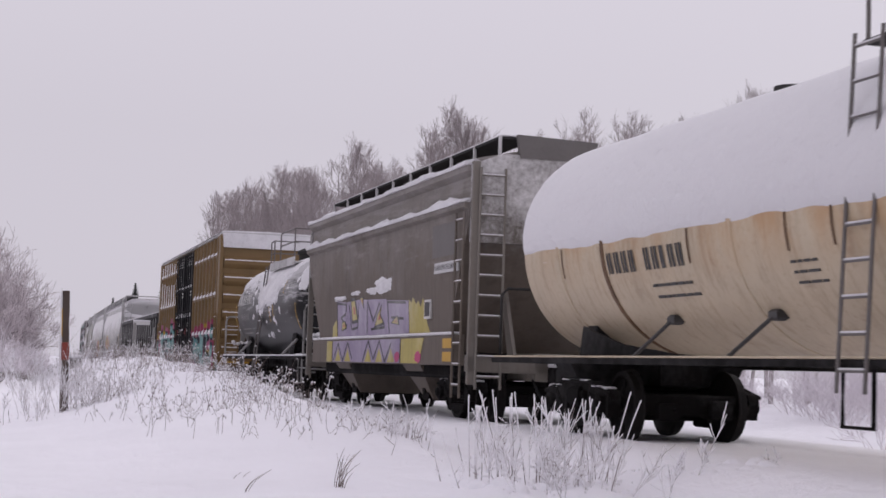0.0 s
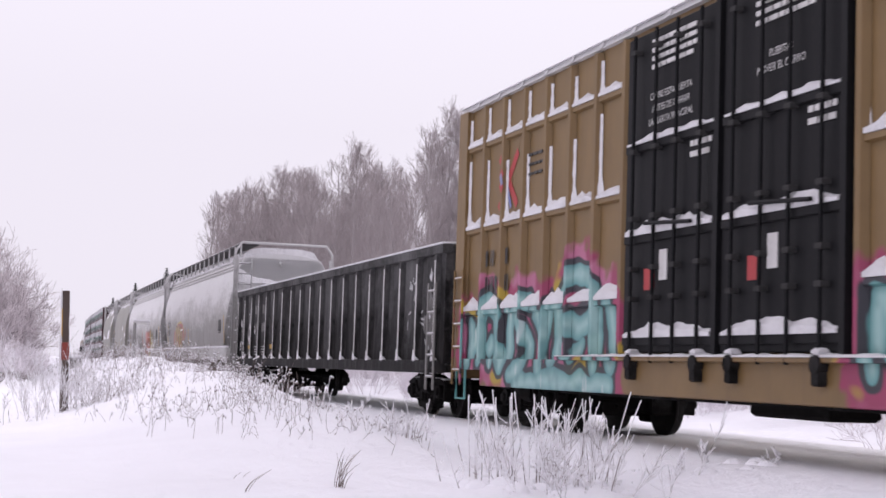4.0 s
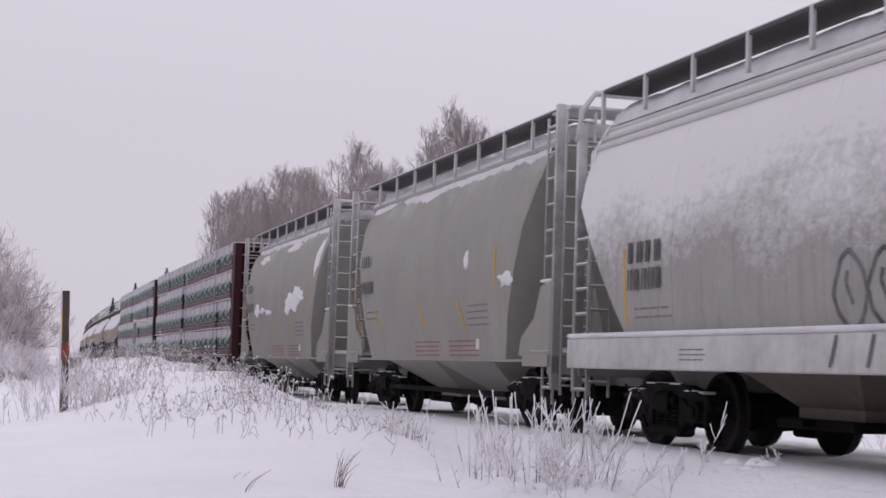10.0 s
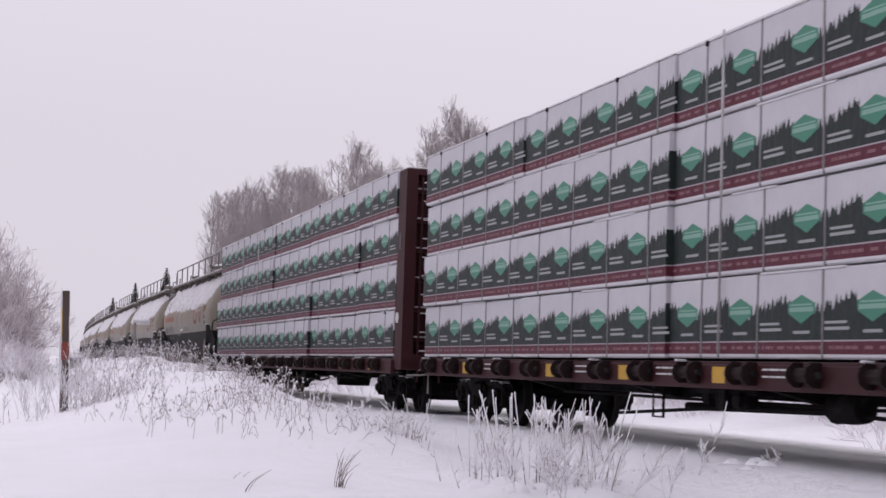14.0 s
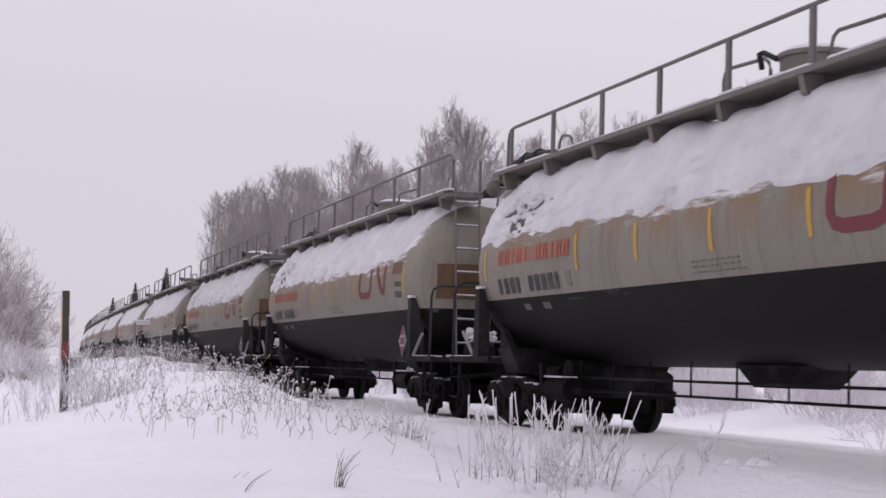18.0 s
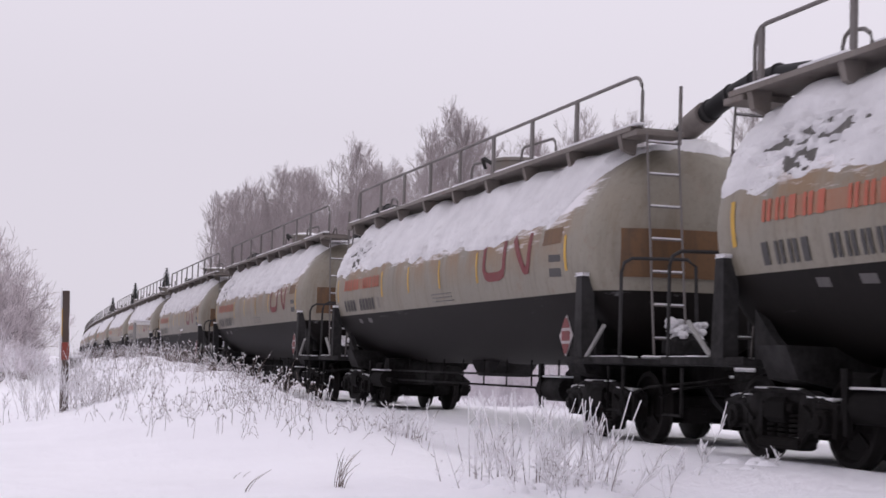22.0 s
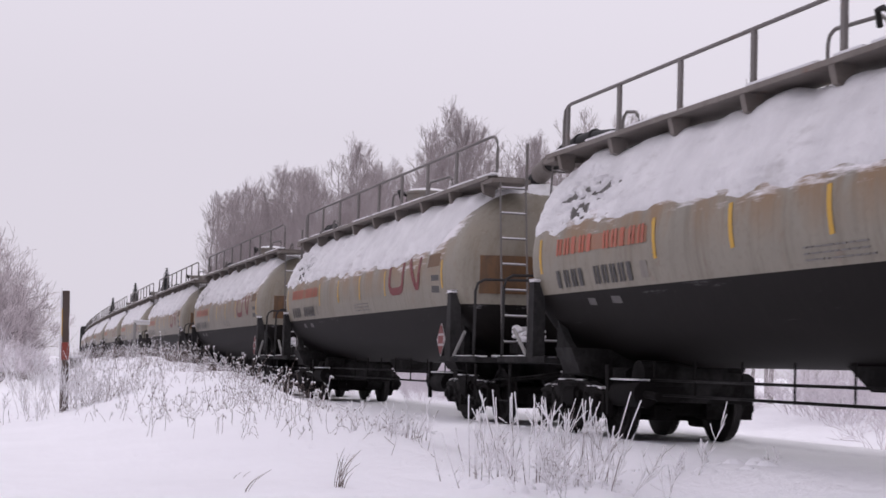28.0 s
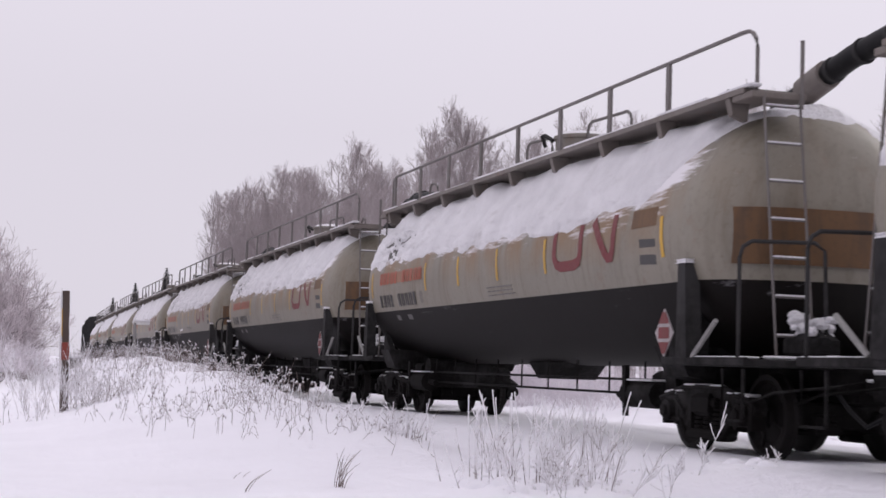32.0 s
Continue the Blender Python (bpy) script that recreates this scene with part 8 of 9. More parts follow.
        for k in (0.35, 0.95, 1.5, 2.1):
            part("lock_rod", Geo().tube([(-1.62, y0 + k, 1.0), (-1.62, y0 + k, TOP - 0.12)], 0.024, 6), DOOR_BLACK, d)
        for z in (1.75, 2.1, 2.7, 3.5, 4.7):
            for k in (0.35, 0.95, 1.5, 2.1):
                part("rod_guide", Geo().quad_box(-1.65, -1.54, y0 + k - 0.06, y0 + k + 0.06, z - 0.03, z + 0.03, 0.01), FRAME_BLACK, d)
        part("door_handle", Geo().tube([(-1.64, y0 + 0.5, 2.55), (-1.64, y0 + 1.7, 2.62)], 0.025, 6), DOOR_BLACK, d)
        part("door_stile", Geo().quad_box(-1.59, -1.5, y0 - 0.02, y0 + 0.08, 1.1, TOP - 0.1, 0.01), DOOR_BLACK, d)
        lines(car, "door_notice", -1.55, y0 + 0.6, y0 + 1.75, 4.75, 4, 0.1, WHITE_PAINT, 70 + j, "rows of small white writing", 0.5)
        for r, words in enumerate((("CIERRE ESTA PUERTA", "ANTES DE CERRAR", "LA PUERTA PRINCIPAL"), ("PUERTAS", "MOVER EL CARRO"))[1 - j]):
            wording(words, 0.115, WHITE_PAINT, d, -1.552, y0 + 1.25, 4.12 - 0.15 * r)
        lines(car, "door_notice", -1.55, y0 + 0.2, y0 + 0.7, 3.4, 2, 0.12, WHITE_PAINT, 90 + j, "rows of small white writing", 0.5)
        part("red_plate", Geo().quad_box(-1.56, -1.53, y0 + 1.6, y0 + 1.85, 1.85, 2.1), RED_PAINT, d)
        part("white_plate", Geo().quad_box(-1.56, -1.53, y0 + 1.25, y0 + 1.45, 1.95, 2.3), WHITE_PAINT, d)
        for k in (0.36, 2.06):
            r = part("roller", Geo().quad_box(-1.66, -1.5, y0 + k - 0.06, y0 + k + 0.06, 0.8, 1.1, 0.02).tube([(-1.67, y0 + k, 1.0), (-1.52, y0 + k, 1.0)], 0.09, 10), FRAME_BLACK, d)
            part("snow", Geo().quad_box(-1.66, -1.53, y0 + k - 0.07, y0 + k + 0.07, 1.08, 1.16, 0.03), CAR_SNOW, r)
    part("door_track", Geo().quad_box(-1.64, -1.54, d0 - 2.4, d1 + 2.0, 1.02, 1.07, 0.008), BOX_TAN, car)
    part("snow", snow_bar(car, -1.65, -1.54, d0 - 2.4, d1 + 2.0, 1.07, rng, 0.03), CAR_SNOW, car)
    # cross-shaped red and blue mark near the far end
    flat = [(-1.475, 2.0), (-1.475, 5.0)]
    blue = spray("blue_emblem_paint", (0.03, 0.06, 0.3))
    n = max(int(round((spans[1][1] - spans[1][0]) / 0.86)), 2)
    ribs = [spans[1][0] + (spans[1][1] - spans[1][0]) * i / n for i in range(n + 1)]
    proud = [(-1.556, 2.0), (-1.556, 5.0)]
    for strokes_of, w, col, up in (([[(7.5, 4.1), (6.7, 3.3)], [(6.7, 4.1), (7.5, 3.3)]], 0.14, RED_PAINT, 0.004), ([[(7.2, 4.15), (7.2, 3.25)], [(7.42, 4.12), (6.95, 3.28)]], 0.09, blue, 0.007)):
        line_marks(car, flat, strokes_of, w, col, up, "emblem_bar")
        # the same strokes where they cross a rib
        for (ya, za), (yb, zb) in strokes_of:
            for y in ribs:
                lo, hi = max(min(ya, yb), y - 0.045), min(max(ya, yb), y + 0.045)
                if hi > lo and abs(ya - yb) > 0.01:
                    f = lambda v: za + (zb - za) * (v - ya) / (yb - ya)
                    line_marks(car, proud, [[(lo, f(lo)), (hi, f(hi))]], w, col, up, "emblem_bar")
    cells(car, "car_number", -1.485, half - 1.1, 2.45, 0.24, 0.17, 6, DARK_PAINT, (3,), 4)
    cells(car, "car_number", -1.485, half - 1.1, 2.05, 0.24, 0.17, 6, DARK_PAINT, (), 6)
    lines(car, "stencil_text", -1.485, 5.6, 6.2, 3.95, 3, 0.14, DARK_PAINT, 12)
    paint_shapes(car, "paint_patch", flat, [[(-5.2, 3.95), (-5.2, 4.25), (-6.6, 4.2), (-6.6, 3.95)], [(-5.4, 3.55), (-5.4, 3.95), (-5.8, 3.95), (-5.8, 3.55)]], FADED_RED, lift=0.004)
    wording("RAILCAR POOLING EXPERTS", 0.36, BROWN_PANEL, car, -1.485, -half + 3.5, 3.42)
    add_bogies(car, middle, half - 2.3)
    add_couplers(car, half, 0.3)
    part("brake_pipe", Geo().tube([(-1.1, -half + 3.6, 0.6), (-1.1, half - 3.6, 0.6)], 0.03, 6).quad_box(-0.9, -0.3, -1.0, 0.6, 0.45, 0.85, 0.04), FRAME_BLACK, car)


# ---- gondola ----
def gondola():
    front, back = 68.5, 89.75
    middle, half = (front + back) / 2, (back - front) / 2
    car = car_root("gondola_car", "black open gondola with upright ribs and frost streaks", middle)
    rng = random.Random(19)
    H = 2.95
    bd = Geo().quad_box(-1.5, -1.42, -half, half, 0.95, H, 0.01).quad_box(1.42, 1.5, -half, half, 0.95, H, 0.01).quad_box(-1.42, 1.42, -half, -half + 0.08, 0.95, H, 0.01).quad_box(-1.42, 1.42, half - 0.08, half, 0.95, H, 0.01).quad_box(-1.42, 1.42, -half + 0.08, half - 0.08, 0.95, 1.05)
    part("body", bd, GON_BLACK, car)
    part("top_chord", Geo().quad_box(-1.57, -1.4, -half - 0.02, half + 0.02, H - 0.16, H, 0.015).quad_box(1.4, 1.57, -half - 0.02, half + 0.02, H - 0.16, H, 0.015).quad_box(-1.4, 1.4, -half - 0.05, -half + 0.1, H - 0.14, H, 0.015), GON_BLACK, car)
    part("snow", Geo().quad_box(-1.58, -1.4, -half, half, H, H + 0.035, 0.012).quad_box(-1.42, 1.42, -half - 0.04, -half + 0.1, H, H + 0.035, 0.012), CAR_SNOW, car)
    part("side_sill", Geo().quad_box(-1.6, -1.42, -half + 0.15, half - 0.15, 0.78, 1.0, 0.012).quad_box(1.42, 1.6, -half + 0.15, half - 0.15, 0.78, 1.0, 0.012), GON_BLACK, car)
    n = 19
    rib = None
    for i in range(n):
        y = -half + 0.35 + (2 * half - 0.7) * i / (n - 1)
        g = Geo().prism([(-1.5, -0.1), (-1.585, -0.055), (-1.585, 0.055), (-1.5, 0.1)], "z", 0.98, H - 0.16)
        if rib is None:
            rib = part("side_rib", g, GON_BLACK, car, at=pose(0, y, 0))
        else:
            rib2 = again(rib, car, pose(0, y, 0))
        part("snow", Geo().prism([(y - 0.1, 0.98), (y + 0.1, 0.98), (y + 0.05, 1.12 + rng.uniform(0, 0.08)), (y - 0.06, 1.06)], "x", -1.6, -1.52), CAR_SNOW, car)
        streak = []
        for q in range(12):
            zz = 1.08 + (H - 1.3 - rng.uniform(0, 0.1)) * q / 11
            streak.append([(-1.583, y - 0.05 + 0.03 * rng.random() * (q > 1), zz), (-1.593, y + 0.02, zz), (-1.583, y + 0.052, zz)])
        part("snow", Geo().rings(streak), SILL_GREY, car, "streak of frost down a rib")
    for s in (-1, 1):
        for z in (1.3, 1.75, 2.2):
            part("end_rib", Geo().quad_box(-1.4, 1.4, s * half, s * (half + 0.1), z, z + 0.14, 0.02), GON_BLACK, car)
        ladder(car, (-1.3, s * (half + 0.12), 0.7), (-1.3, s * (half + 0.12), 2.75), (1, 0, 0), 0.42, 6, FROSTED_STEEL)
        ladder(car, (-1.64, s * (half - 0.1), 0.5), (-1.64, s * (half - 0.1), 2.3), (0, -s, 0), 0.42, 5, FROSTED_STEEL)
    P = [(-1.5, 0.9), (-1.5, 3.0)]
    # rear end: white letters split over the ribs, and chalky tags
    yb = half
    step = (2 * half - 0.7) / (n - 1)
    ycell = [half - 0.35 - step * (i + 0.5) for i in range(n - 1)]
    cells(car, "car_mark", -1.502, ycell[2] + 0.3, 2.22, 0.24, 0.22, 2, FROSTED_STEEL, (), 2)
    cells(car, "car_mark", -1.502, ycell[3] + 0.3, 2.22, 0.24, 0.22, 2, FROSTED_STEEL, (), 3)
    cells(car, "car_number", -1.502, ycell[2] + 0.38, 1.72, 0.24, 0.17, 3, FROSTED_STEEL, (), 4)
    cells(car, "car_number", -1.502, ycell[3] + 0.38, 1.72, 0.24, 0.17, 3, FROSTED_STEEL, (), 5)
    for k in (0, 1, n - 2, n - 3):
        y = ycell[k]
        for _ in range(9):
            a = (y + rng.uniform(-0.4, 0.4), rng.uniform(1.2, 2.6))
            line_marks(car, P, [[a, (a[0] + rng.uniform(-0.25, 0.25), a[1] + rng.uniform(-0.3, 0.3)), (a[0] + rng.uniform(-0.3, 0.3), a[1] + rng.uniform(-0.3, 0.3))]], 0.03, SPRAY_PALE, 0.004)
    # swollen grey throw-up letters with pale edges on the first bays
    for k, (w, h) in ((0, (0.72, 1.3)), (1, (0.74, 1.2)), (2, (0.3, 0.5)), (n - 2, (0.66, 1.1))):
        for j, (cz, f) in enumerate(((1.55, 1.0), (1.95, 0.62))):
            p = torn_blob(ycell[k] + rng.uniform(-0.06, 0.06), cz, w * f, h * f * 0.8, 40 + k + j, 26)
            cy = ycell[k]
            paint_shapes(car, "graffiti_outline", P, [[(cy + (y - cy) * 1.12, cz + (z - cz) * 1.09) for y, z in p]], WORN_PALE if j else SPRAY_BLACK, lift=0.003 + 0.004 * j)
            paint_shapes(car, "graffiti_letter", P, [p], THROW_GREY, "grey sprayed letter with a pale edge", lift=0.005 + 0.004 * j)
        for _ in range(5):
            p = torn_blob(ycell[k] + rng.uniform(-0.4, 0.4), rng.uniform(1.15, 2.5), rng.uniform(0.05, 0.16), rng.uniform(0.08, 0.3), rng.uniform(0, 90), 14)
            paint_shapes(car, "snow_patch", P, [p], CAR_SNOW, lift=0.02, rim=-0.002)
    for k in (1, 4):
        part("yellow_reflector", Geo().quad_box(-1.51, -1.49, ycell[k] - 0.22, ycell[k] + 0.22, 1.25, 1.36), YELLOW_PAINT, car)
    part("yellow_reflector", Geo().quad_box(-1.505, -1.49, half - 0.3, half - 0.1, 1.1, 1.7), YELLOW_PAINT, car)
    lines(car, "stencil_text", -1.502, ycell[2] - 0.3, ycell[2] + 0.3, 1.3, 4, 0.07, WHITE_PAINT, 4)
    lines(car, "stencil_text", -1.502, ycell[3] - 0.3, ycell[3] + 0.3, 1.3, 4, 0.07, WHITE_PAINT, 5)
    add_bogies(car, middle, half - 2.3)
    add_couplers(car, half, 0.4)


# ---- lumber flat cars ----
def wrap_print():
    """Printed lumber wrap: white film above, a dark jagged band of firs, a wine-red strip at the foot."""
    m, n, l, b = tree_of("printed_lumber_wrap")
    vec, x, y, z = coords(n, l)
    fine = noise_node(n, l, vec, 4.5, 3, 0.6, (0, 3.2, 0))
    spikes = n.new("ShaderNodeMath")
    spikes.operation = "PINGPONG"
    l.new(math_node(n, l, "MULTIPLY_ADD", fine, 0.12, y), spikes.inputs[0])
    spikes.inputs[1].default_value = 0.042
    # one print repeat of 1.22 m: the firs climb from one emblem to the next and break off before it
    turn = math_node(n, l, "FRACT", math_node(n, l, "MULTIPLY_ADD", y, -1 / 1.22, 0.77 / 1.22), 0.0)
    climb = math_node(n, l, "MULTIPLY", ramp(n, l, turn, 0.12, 0.72), math_node(n, l, "SUBTRACT", 1.0, ramp(n, l, turn, 0.78, 0.86)))
    top = math_node(n, l, "ADD", math_node(n, l, "MULTIPLY_ADD", climb, 0.14, 0.37), math_node(n, l, "MULTIPLY_ADD", spikes.outputs["Value"], -2.3, math_node(n, l, "MULTIPLY", fine, 0.26)))
    firs = math_node(n, l, "LESS_THAN", z, top)
    film = mixed(n, l, noise_node(n, l, vec, 2.0, 5), (0.44, 0.43, 0.458), (0.56, 0.55, 0.578))
    green = mixed(n, l, noise_node(n, l, vec, 9, 3), (0.010, 0.017, 0.0155), (0.022, 0.031, 0.029))
    col = mixed(n, l, firs, film, green)
    col = mixed(n, l, math_node(n, l, "LESS_THAN", z, 0.178), col, (0.36, 0.33, 0.35))
    dashes = math_node(n, l, "MULTIPLY", math_node(n, l, "COMPARE", z, 0.108, 0.016), math_node(n, l, "GREATER_THAN", noise_node(n, l, vec, 6.0, 3, 0.6, (0, 1.4, 0)), 0.49))
    band = mixed(n, l, dashes, (0.088, 0.016, 0.028), (0.2, 0.10, 0.115))
    col = mixed(n, l, math_node(n, l, "LESS_THAN", z, 0.164), col, band)
    col = mixed(n, l, math_node(n, l, "LESS_THAN", z, 0.045), col, (0.56, 0.55, 0.57))
    l.new(col, b.inputs["Base Color"])
    b.inputs["Roughness"].default_value = 0.55
    b.inputs["Specular IOR Level"].default_value = 0.25
    bump(n, l, b, mixed(n, l, 0.5, noise_node(n, l, vec, 2.2, 4), noise_node(n, l, vec, 5.0, 5, 0.6, (1, 2.4, 0.5))), 0.55, 0.05)
    return m


WRAP = wrap_print()
EMBLEM = painted("green_emblem_print", (0.035, 0.20, 0.125), 0.45, (0.05, 0.2, 0.14), 0.3, streak=0.1)
WRAP_GREY = painted("pale_print_grey", (0.3, 0.31, 0.31), 0.5, (0.2, 0.2, 0.2), 0.3, streak=0.1)
PALE_GREEN = painted("pale_green_print", (0.2, 0.36, 0.29), 0.5, (0.12, 0.28, 0.2), 0.5, streak=0.1)
WINCH_PAINT = painted("dark_maroon_winch_paint", (0.013, 0.0045, 0.0045), 0.6, (0.006, 0.004, 0.004), 0.7, streak=0.3, spec=0.2)
STRAP = painted("frosted_steel_strap", (0.17, 0.165, 0.168), 0.5, (0.2, 0.2, 0.2), 0.4, streak=0.1)


def centre_beam(front, seed):
    length = 23.15
    middle, half = front + length / 2, length / 2
    car = car_root("lumber_car", "maroon centre-beam flat car loaded with wrapped lumber", middle)
    rng = random.Random(seed)
    DECK, TIER = 1.06, 0.852
    part("deck", Geo().quad_box(-1.5, 1.5, -half, half, 0.82, 1.03, 0.015), MAROON, car)
    part("side_sill", Geo().quad_box(-1.56, -1.44, -half + 0.5, half - 0.5, 0.74, 1.0, 0.012).quad_box(1.44, 1.56, -half + 0.5, half - 0.5, 0.74, 1.0, 0.012), MAROON, car)
    part("centre_sill", Geo().quad_box(-0.4, 0.4, -half + 2.5, half - 2.5, 0.62, 0.85, 0.02), FRAME_BLACK, car)
    part("air_reservoir", Geo().rings(ring_profile([(-0.95, 0.05), (-0.92, 0.19), (-0.2, 0.19), (-0.17, 0.05)], -half + 7.6, 14, 0.6)), FRAME_BLACK, car, smooth=True)
    part("brake_cylinder", Geo().rings([[(-1.12 + r * math.cos(math.pi * k / 6), -half + 10.05 + d, 0.60 + r * math.sin(math.pi * k / 6)) for k in range(12)] for d, r in ((-0.3, 0.05), (-0.28, 0.13), (-0.1, 0.145), (0.16, 0.145), (0.2, 0.155), (0.3, 0.07))]), FRAME_BLACK, car, smooth=True)
    part("brake_valve", Geo().quad_box(-1.25, -0.85, -half + 12.3, -half + 12.52, 0.5, 0.76, 0.04).quad_box(-1.2, -0.9, -half + 12.78, -half + 12.95, 0.55, 0.76, 0.04).quad_box(-1.28, -1.05, -half + 11.92, -half + 12.08, 0.53, 0.7, 0.03), FRAME_BLACK, car)
    part("valve_bracket", Geo().quad_box(-1.2, -0.8, -half + 11.7, -half + 13.2, 0.68, 0.8, 0.01), FRAME_BLACK, car)
    part("brake_pipe", Geo().tube([(-1.2, -half + 15.2, 0.38), (-1.2, -half + 13.0, 0.5), (-1.15, -half + 12.4, 0.52), (-1.15, -half + 10.4, 0.56), (-1.1, -half + 8.6, 0.5), (-1.1, -half + 6.6, 0.66)], 0.022, 5), FRAME_BLACK, car)
    part("pipe_hanger", Geo().tube([(-1.3, -half + 14.0, 0.8), (-1.3, -half + 14.0, 0.38), (-1.3, -half + 13.72, 0.38), (-1.3, -half + 13.72, 0.8)], 0.018, 5), FRAME_BLACK, car)
    part("slack_adjuster", Geo().tube([(-0.6, -half + 11.2, 0.55), (-0.6, -half + 14.5, 0.5)], 0.05, 7), FRAME_BLACK, car)
    for i in range(5):
        y = -half + 4.4 + i * 3.6
        part("cross_bearer", Geo().prism([(-1.45, 0.82), (1.45, 0.82), (0.5, 0.6), (-0.5, 0.6)], "y", y - 0.12, y + 0.12), FRAME_BLACK, car)
    part("centre_beam", Geo().quad_box(-0.05, 0.05, -half + 0.6, half - 0.6, 1.03, 4.6, 0.01), MAROON, car)
    # front bulkhead: full-width box frame with rungs over its face
    b = part("bulkhead", Geo().quad_box(-1.28, 1.28, -half + 0.3, -half + 0.42, 0.86, 4.47, 0.01), MAROON, car, "maroon steel end bulkhead")
    for side in (-1, 1):
        part("bulkhead_post", Geo().quad_box(side * 1.5, side * 1.28, -half, -half + 0.52, 0.86, 4.54, 0.015), MAROON, b)
    part("top_beam", Geo().quad_box(-1.28, 1.28, -half, -half + 0.52, 4.42, 4.54, 0.01), MAROON, b)
    part("foot_beam", Geo().quad_box(-1.28, 1.28, -half, -half + 0.4, 0.86, 1.1, 0.01), MAROON, b)
    for i in range(6):
        z = 1.35 + i * 0.55
        part("bulkhead_rib", Geo().quad_box(-1.28, 1.28, -half + 0.12, -half + 0.3, z, z + 0.07, 0.01), MAROON, b)
        part("snow", Geo().quad_box(-1.26, 1.26, -half + 0.115, -half + 0.3, z + 0.068, z + 0.095, 0.01), CAR_SNOW, b)
    part("snow", Geo().quad_box(-1.48, 1.48, -half + 0.02, -half + 0.5, 4.535, 4.57, 0.02), CAR_SNOW, b)
    ladder(car, (-1.18, -half + 0.02, 0.6), (-1.18, -half + 0.02, 4.4), (1, 0, 0), 0.42, 11, MAROON)
    part("bulkhead_slot", Geo().quad_box(-1.506, -1.49, -half + 0.25, -half + 0.4, 3.05, 3.35), DARK_PAINT, b)
    part("bulkhead_badge", Geo().rings(ring_profile([(-1.512, 0.1), (-1.49, 0.1)], -half + 0.36, 14, 1.78)), WHITE_PAINT, b)
    part("rear_bulkhead", Geo().quad_box(-1.1, 1.1, half - 0.3, half - 0.02, 0.86, 4.55, 0.015), MAROON, car)
    # winches along the sill
    for i in range(18):
        y = half - 0.93 - i * 1.22
        w = part("strap_winch", Geo().rings([[(-1.61 + r * math.cos(math.pi * k / 5), y + d, 0.905 + r * math.sin(math.pi * k / 5)) for k in range(10)] for d, r in ((-0.2, 0.03), (-0.19, 0.125), (-0.15, 0.13), (-0.14, 0.075), (0.14, 0.07), (0.15, 0.125), (0.18, 0.12), (0.19, 0.03))]), WINCH_PAINT, car)
        part("ratchet_bar", Geo().tube([(-1.61, y - 0.2, 0.905), (-1.61, y - 0.26, 0.905)], 0.035, 6), FRAME_BLACK, w)
        if rng.random() < 0.6:
            part("snow", Geo().quad_box(-1.69, -1.57, y + 0.13, y + 0.19, 1.02, 1.045, 0.011), CAR_SNOW, w)
    for i in (1, 4, 6, 8, 11, 14, 16):
        y = half - 1.54 - i * 1.22
        part("yellow_reflector", Geo().quad_box(-1.568, -1.55, y - 0.14, y + 0.14, 0.80, 0.97), YELLOW_PAINT, car)
    for i in (2, 5, 7, 9, 13):
        y = half - 1.54 - i * 1.22
        lines(car, "stencil_text", -1.565, y - 0.28, y + 0.28, 0.94, 2, 0.07, WHITE_PAINT, seed + i)
    # packs: four tiers, five lengths, printed film, emblems and straps
    y0, y1 = -half + 0.56, half - 0.12
    em = wr = st = None
    for tier in range(4):
        z = DECK + tier * (TIER + 0.026)
        # sixteen-foot packs from the rear end, one short pack at the front
        edges = [y0] + [y1 - 4.88 * i + rng.uniform(-0.1, 0.1) for i in (4, 3, 2, 1)] + [y1]
        for a, c in zip(edges, edges[1:]):
            a, c = a + 0.012, c - 0.012
            cy, w = (a + c) / 2, c - a
            xo = -1.47 + rng.uniform(-0.06, 0.03)
            p = part("lumber_pack", Geo().quad_box(xo, -0.06, -w / 2, w / 2, 0, TIER, 0.02), WRAP, car, "lumber pack in printed white wrap", pose(0, cy, z, rng.uniform(-0.15, 0.15)))
            for i in range(-2, 3):
                yy = 0.77 + 1.22 * i
                if abs(yy) < w / 2 - 0.26:
                    e = pose(xo + 1.47, yy, 0.475)
                    if em is None:
                        em = part("emblem", Geo().prism([(0, 0.14), (0.245, 0.055), (0.245, -0.035), (0, -0.14), (-0.245, -0.035), (-0.245, 0.055)], "x", -1.474, -1.46), EMBLEM, p, "green shield emblem", e)
                        wr = part("print_text", Geo().quad_box(-1.4755, -1.46, -0.22, 0.22, -0.024, 0.02).quad_box(-1.4755, -1.46, -0.2, 0.2, 0.036, 0.052), PALE_GREEN, em)
                        wr2 = part("print_text", Geo().quad_box(-1.473, -1.46, -0.15, 0.15, -0.235, -0.205).quad_box(-1.473, -1.46, -0.8, -0.42, -0.145, -0.12).quad_box(-1.473, -1.46, -0.84, -0.42, -0.205, -0.175), WRAP_GREY, em)
                    else:
                        e2 = again(em, p, e)
                        again(wr, e2, pose(0, 0, 0))
                        again(wr2, e2, pose(0, 0, 0))
                ys = yy - 0.36
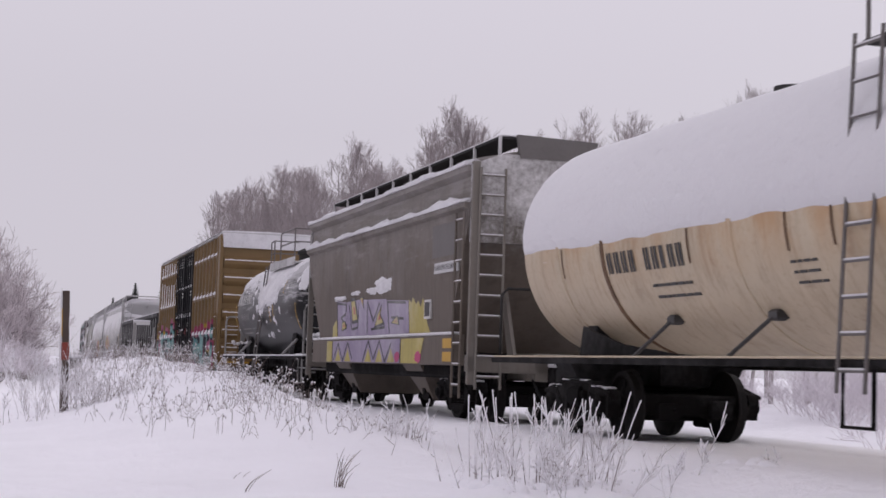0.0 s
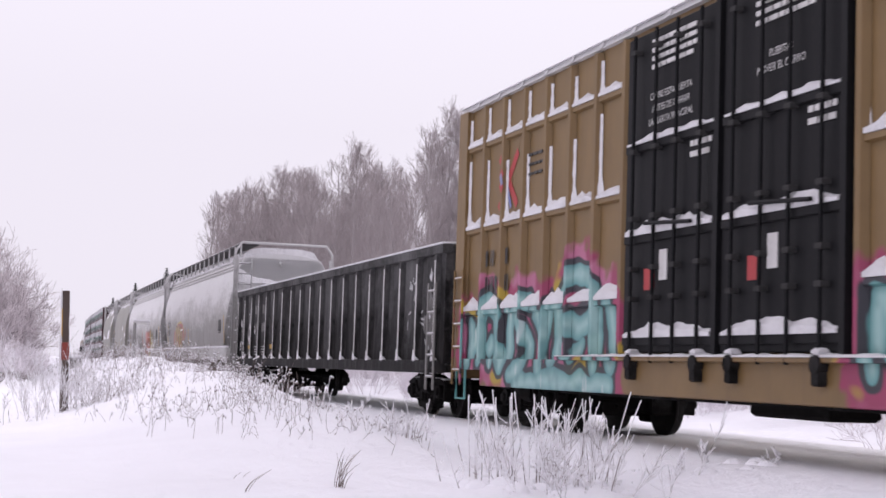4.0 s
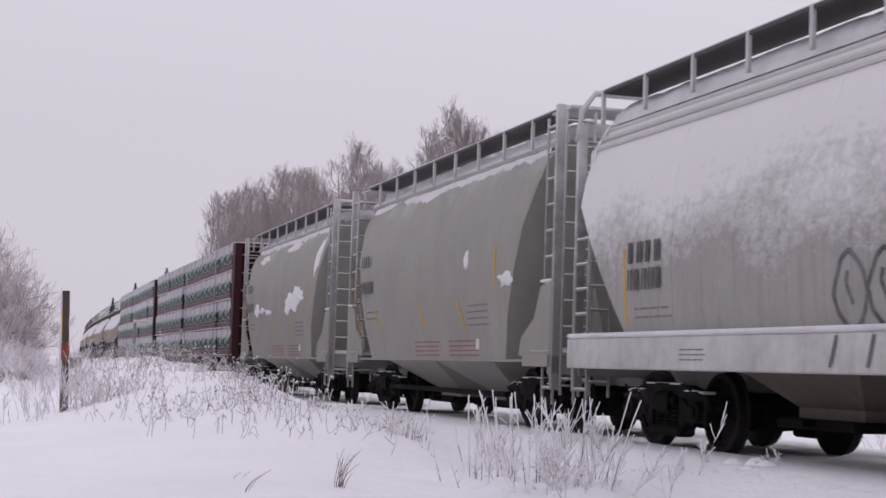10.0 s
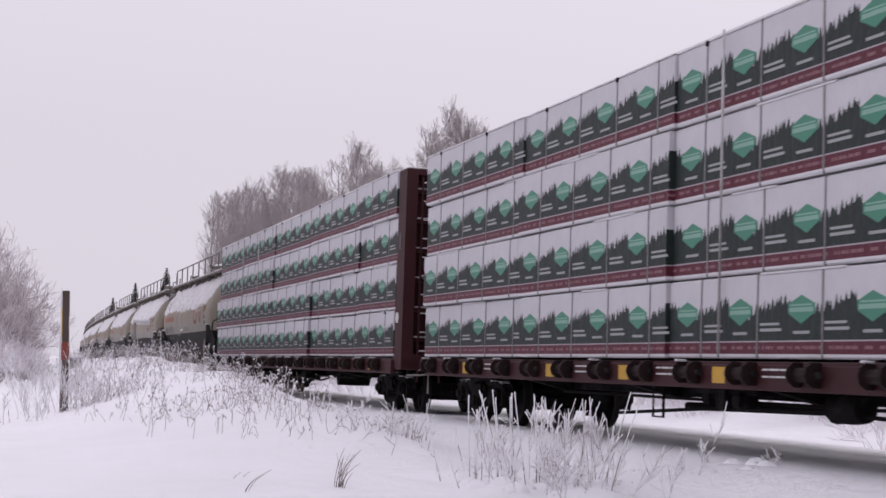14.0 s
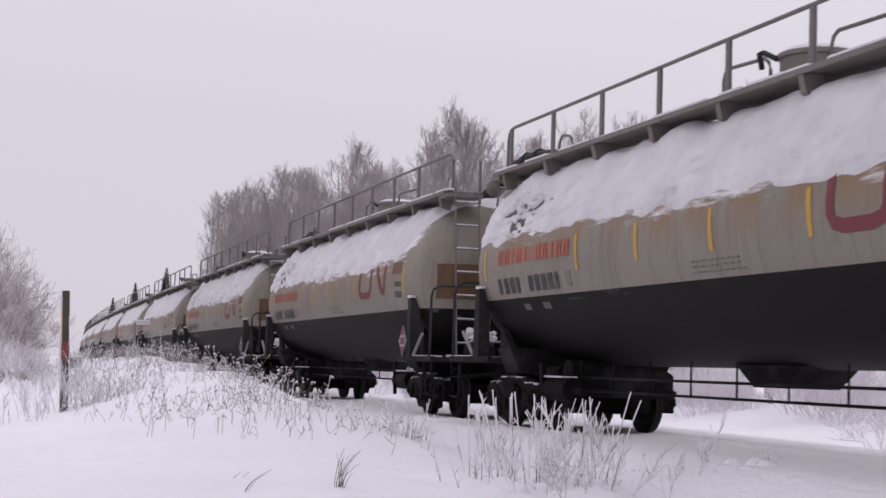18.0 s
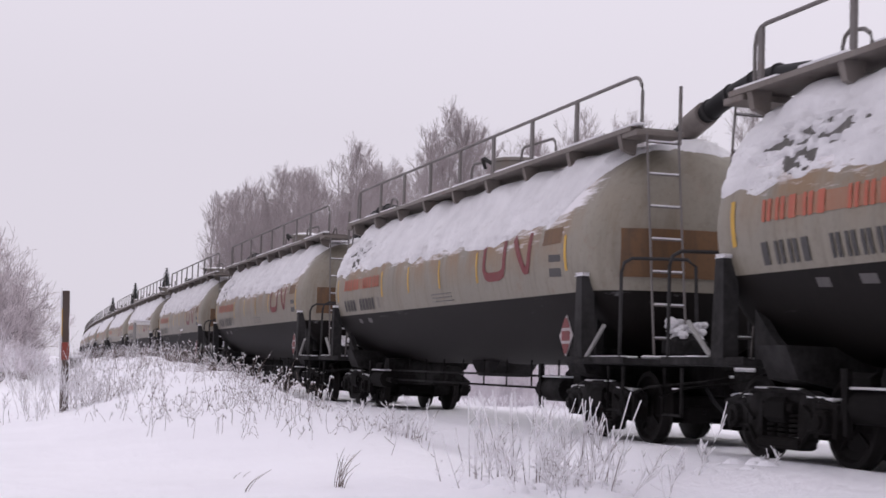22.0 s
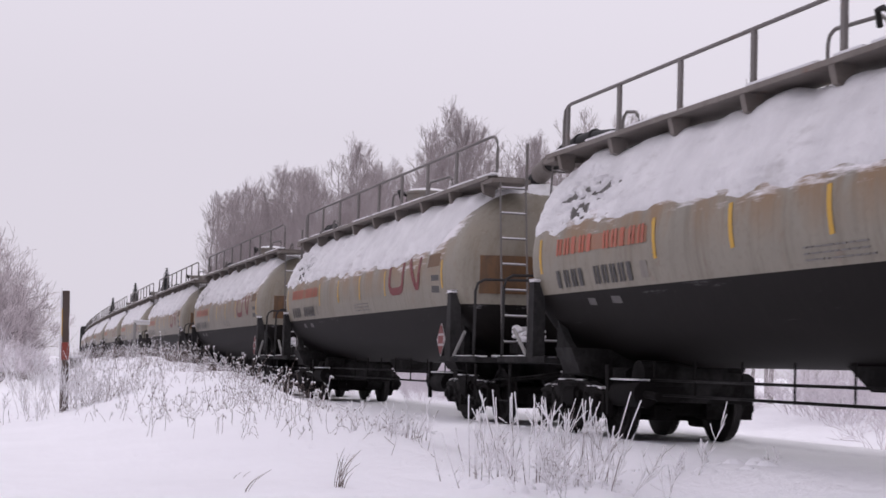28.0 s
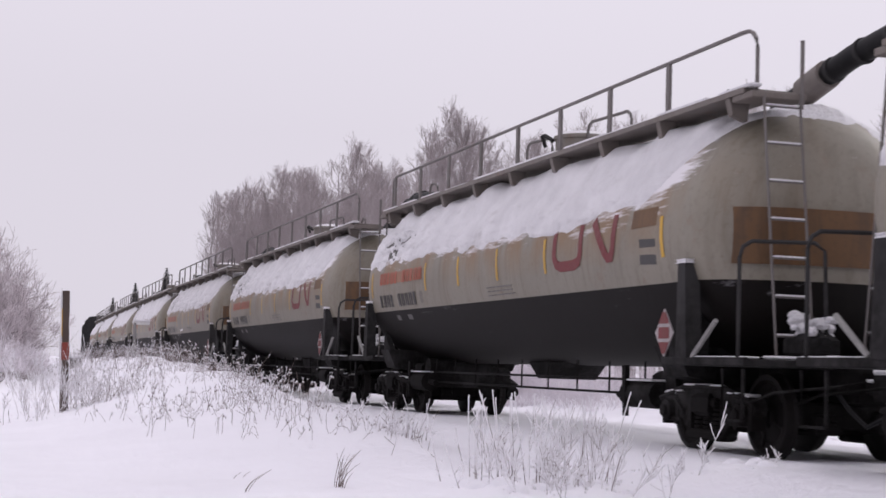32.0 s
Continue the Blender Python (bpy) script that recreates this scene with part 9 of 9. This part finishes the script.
                if abs(ys) < w / 2 - 0.05:
                    at = pose(xo + 1.47, ys + rng.uniform(-0.04, 0.04), 0)
                    if st is None:
                        st = part("strap", Geo().quad_box(-1.477, -1.46, -0.013, 0.013, 0.0, TIER + 0.004), STRAP, p, at=at)
                        kn = part("strap_buckle", Geo().quad_box(-1.486, -1.46, -0.028, 0.028, TIER - 0.05, TIER + 0.012, 0.006), FRAME_BLACK, st)
                    else:
                        s2 = again(st, p, at)
                        if tier == 3 and i % 2:
                            again(kn, s2, pose(0, 0, 0))
            if tier == 3:
                part("snow", Geo().quad_box(xo - 0.012, xo + 0.04, -w / 2, w / 2, TIER - 0.004, TIER + 0.016, 0.006), CAR_SNOW, p)
            else:
                f = -w / 2 + rng.uniform(0, w * 0.6)
                part("snow", Geo().quad_box(xo - 0.014, xo + 0.04, f, min(f + rng.uniform(0.4, 1.6), w / 2), TIER - 0.012, TIER + 0.01, 0.008), CAR_SNOW, p)
            again(p, car, pose(1.53, cy, z))
    for y in (0.35, -half + 4.1) if seed % 2 else (half - 5.0, half - 7.6):
        part("frost_strip", Geo().quad_box(-1.545, -1.525, y - 0.011, y + 0.011, DECK, DECK + 4 * (TIER + 0.026)), FROSTED_STEEL, car, "white frosted strap over the load")
    part("snow", Geo().quad_box(-1.46, 1.46, y0, y1, DECK + 4 * (TIER + 0.026) - 0.03, DECK + 4 * (TIER + 0.026) + 0.02, 0.02), CAR_SNOW, car)
    part("brake_rod", Geo().tube([(-1.15, -half + 3.6, 0.62), (-1.15, -half + 7.2, 0.75)], 0.018, 5).tube([(-1.0, -6.0, 0.6), (-1.0, 6.0, 0.6)], 0.02, 5), FRAME_BLACK, car)
    part("uncoupling_lever", Geo().tube([(-1.4, -half - 0.05, 0.72), (-1.0, -half - 0.1, 0.74), (-1.0, -half - 0.1, 0.4)], 0.02, 5), FROSTED_STEEL, car)
    add_bogies(car, middle, half - 2.1)
    add_couplers(car, half, 0.6)


def dark_boxcar(front, length, height):
    """The dim last cars far down the line."""
    middle, half = front + length / 2, length / 2
    car = car_root("boxcar", "dim dark brown boxcar far down the line", middle)
    part("body", Geo().quad_box(-1.5, 1.5, -half, half, 0.95, height, 0.04), FRAME_BLACK, car)
    part("roof", Geo().prism([(-1.55, height), (1.55, height), (0, height + 0.2)], "y", -half, half), FRAME_BLACK, car)
    part("snow", Geo().prism([(-1.5, height + 0.04), (0, height + 0.22), (1.5, height + 0.04), (0, height + 0.26)], "y", -half, half), CAR_SNOW, car)
    for i in range(12):
        y = -half + 0.3 + (2 * half - 0.6) * i / 11
        part("side_post", Geo().quad_box(-1.56, -1.5, y - 0.05, y + 0.05, 0.95, height - 0.05), FRAME_BLACK, car)
    add_bogies(car, middle, half - 2.2)
    add_couplers(car, half, 0.4)


tan_tank()
old_hopper()
black_tank()
boxcar()
gondola()
make_big_hoppers()
tear_hopper(130.2, 142.2, 131, [(-2.3, 2.6, 0.16, 0.25), (-4.2, 2.2, 0.5, 0.2)])
tear_hopper(143.95, 155.95, 151, [(-2.25, 2.45, 1.9, 0.5), (-1.4, 2.2, 0.6, 0.25), (1.3, 2.22, 0.7, 0.12), (2.95, 2.3, 0.75, 0.26), (2.1, 2.28, 0.6, 0.12), (-4.55, 3.35, 0.55, 0.7), (3.2, 3.72, 1.2, 0.18), (-0.8, 3.82, 1.4, 0.2)])
centre_beam(157.68, 201)
centre_beam(182.1, 202)
dark_boxcar(496.2, 16.5, 4.5)
dark_boxcar(513.6, 16.5, 4.3)
# ---- what moves: every car along the line, every wheelset on its bogie ----
def motions():
    for car, middle in TRAIN:
        rows = []
        for i in range(33):
            rows.append((float(i), on_track(middle - gone(i))))
        walk(car, rows)
    for w, dy, middle in WHEELS:
        # wheels roll while their car is on the near stretch of line
        times = [0.0]
        for i in range(961):
            t = i / 30
            if -14 < middle - gone(t) < 62:
                times.append(t)
        times.append(32.0)
        rows = []
        for t in sorted(set(times)):
            near = min(max(gone(t), middle - 62), middle + 14)
            rows.append((t, Matrix.Translation((0, dy, 0.457)) @ Matrix.Rotation((near / 0.457) % (2 * math.pi), 4, "X")))
        walk(w, rows)


motions()
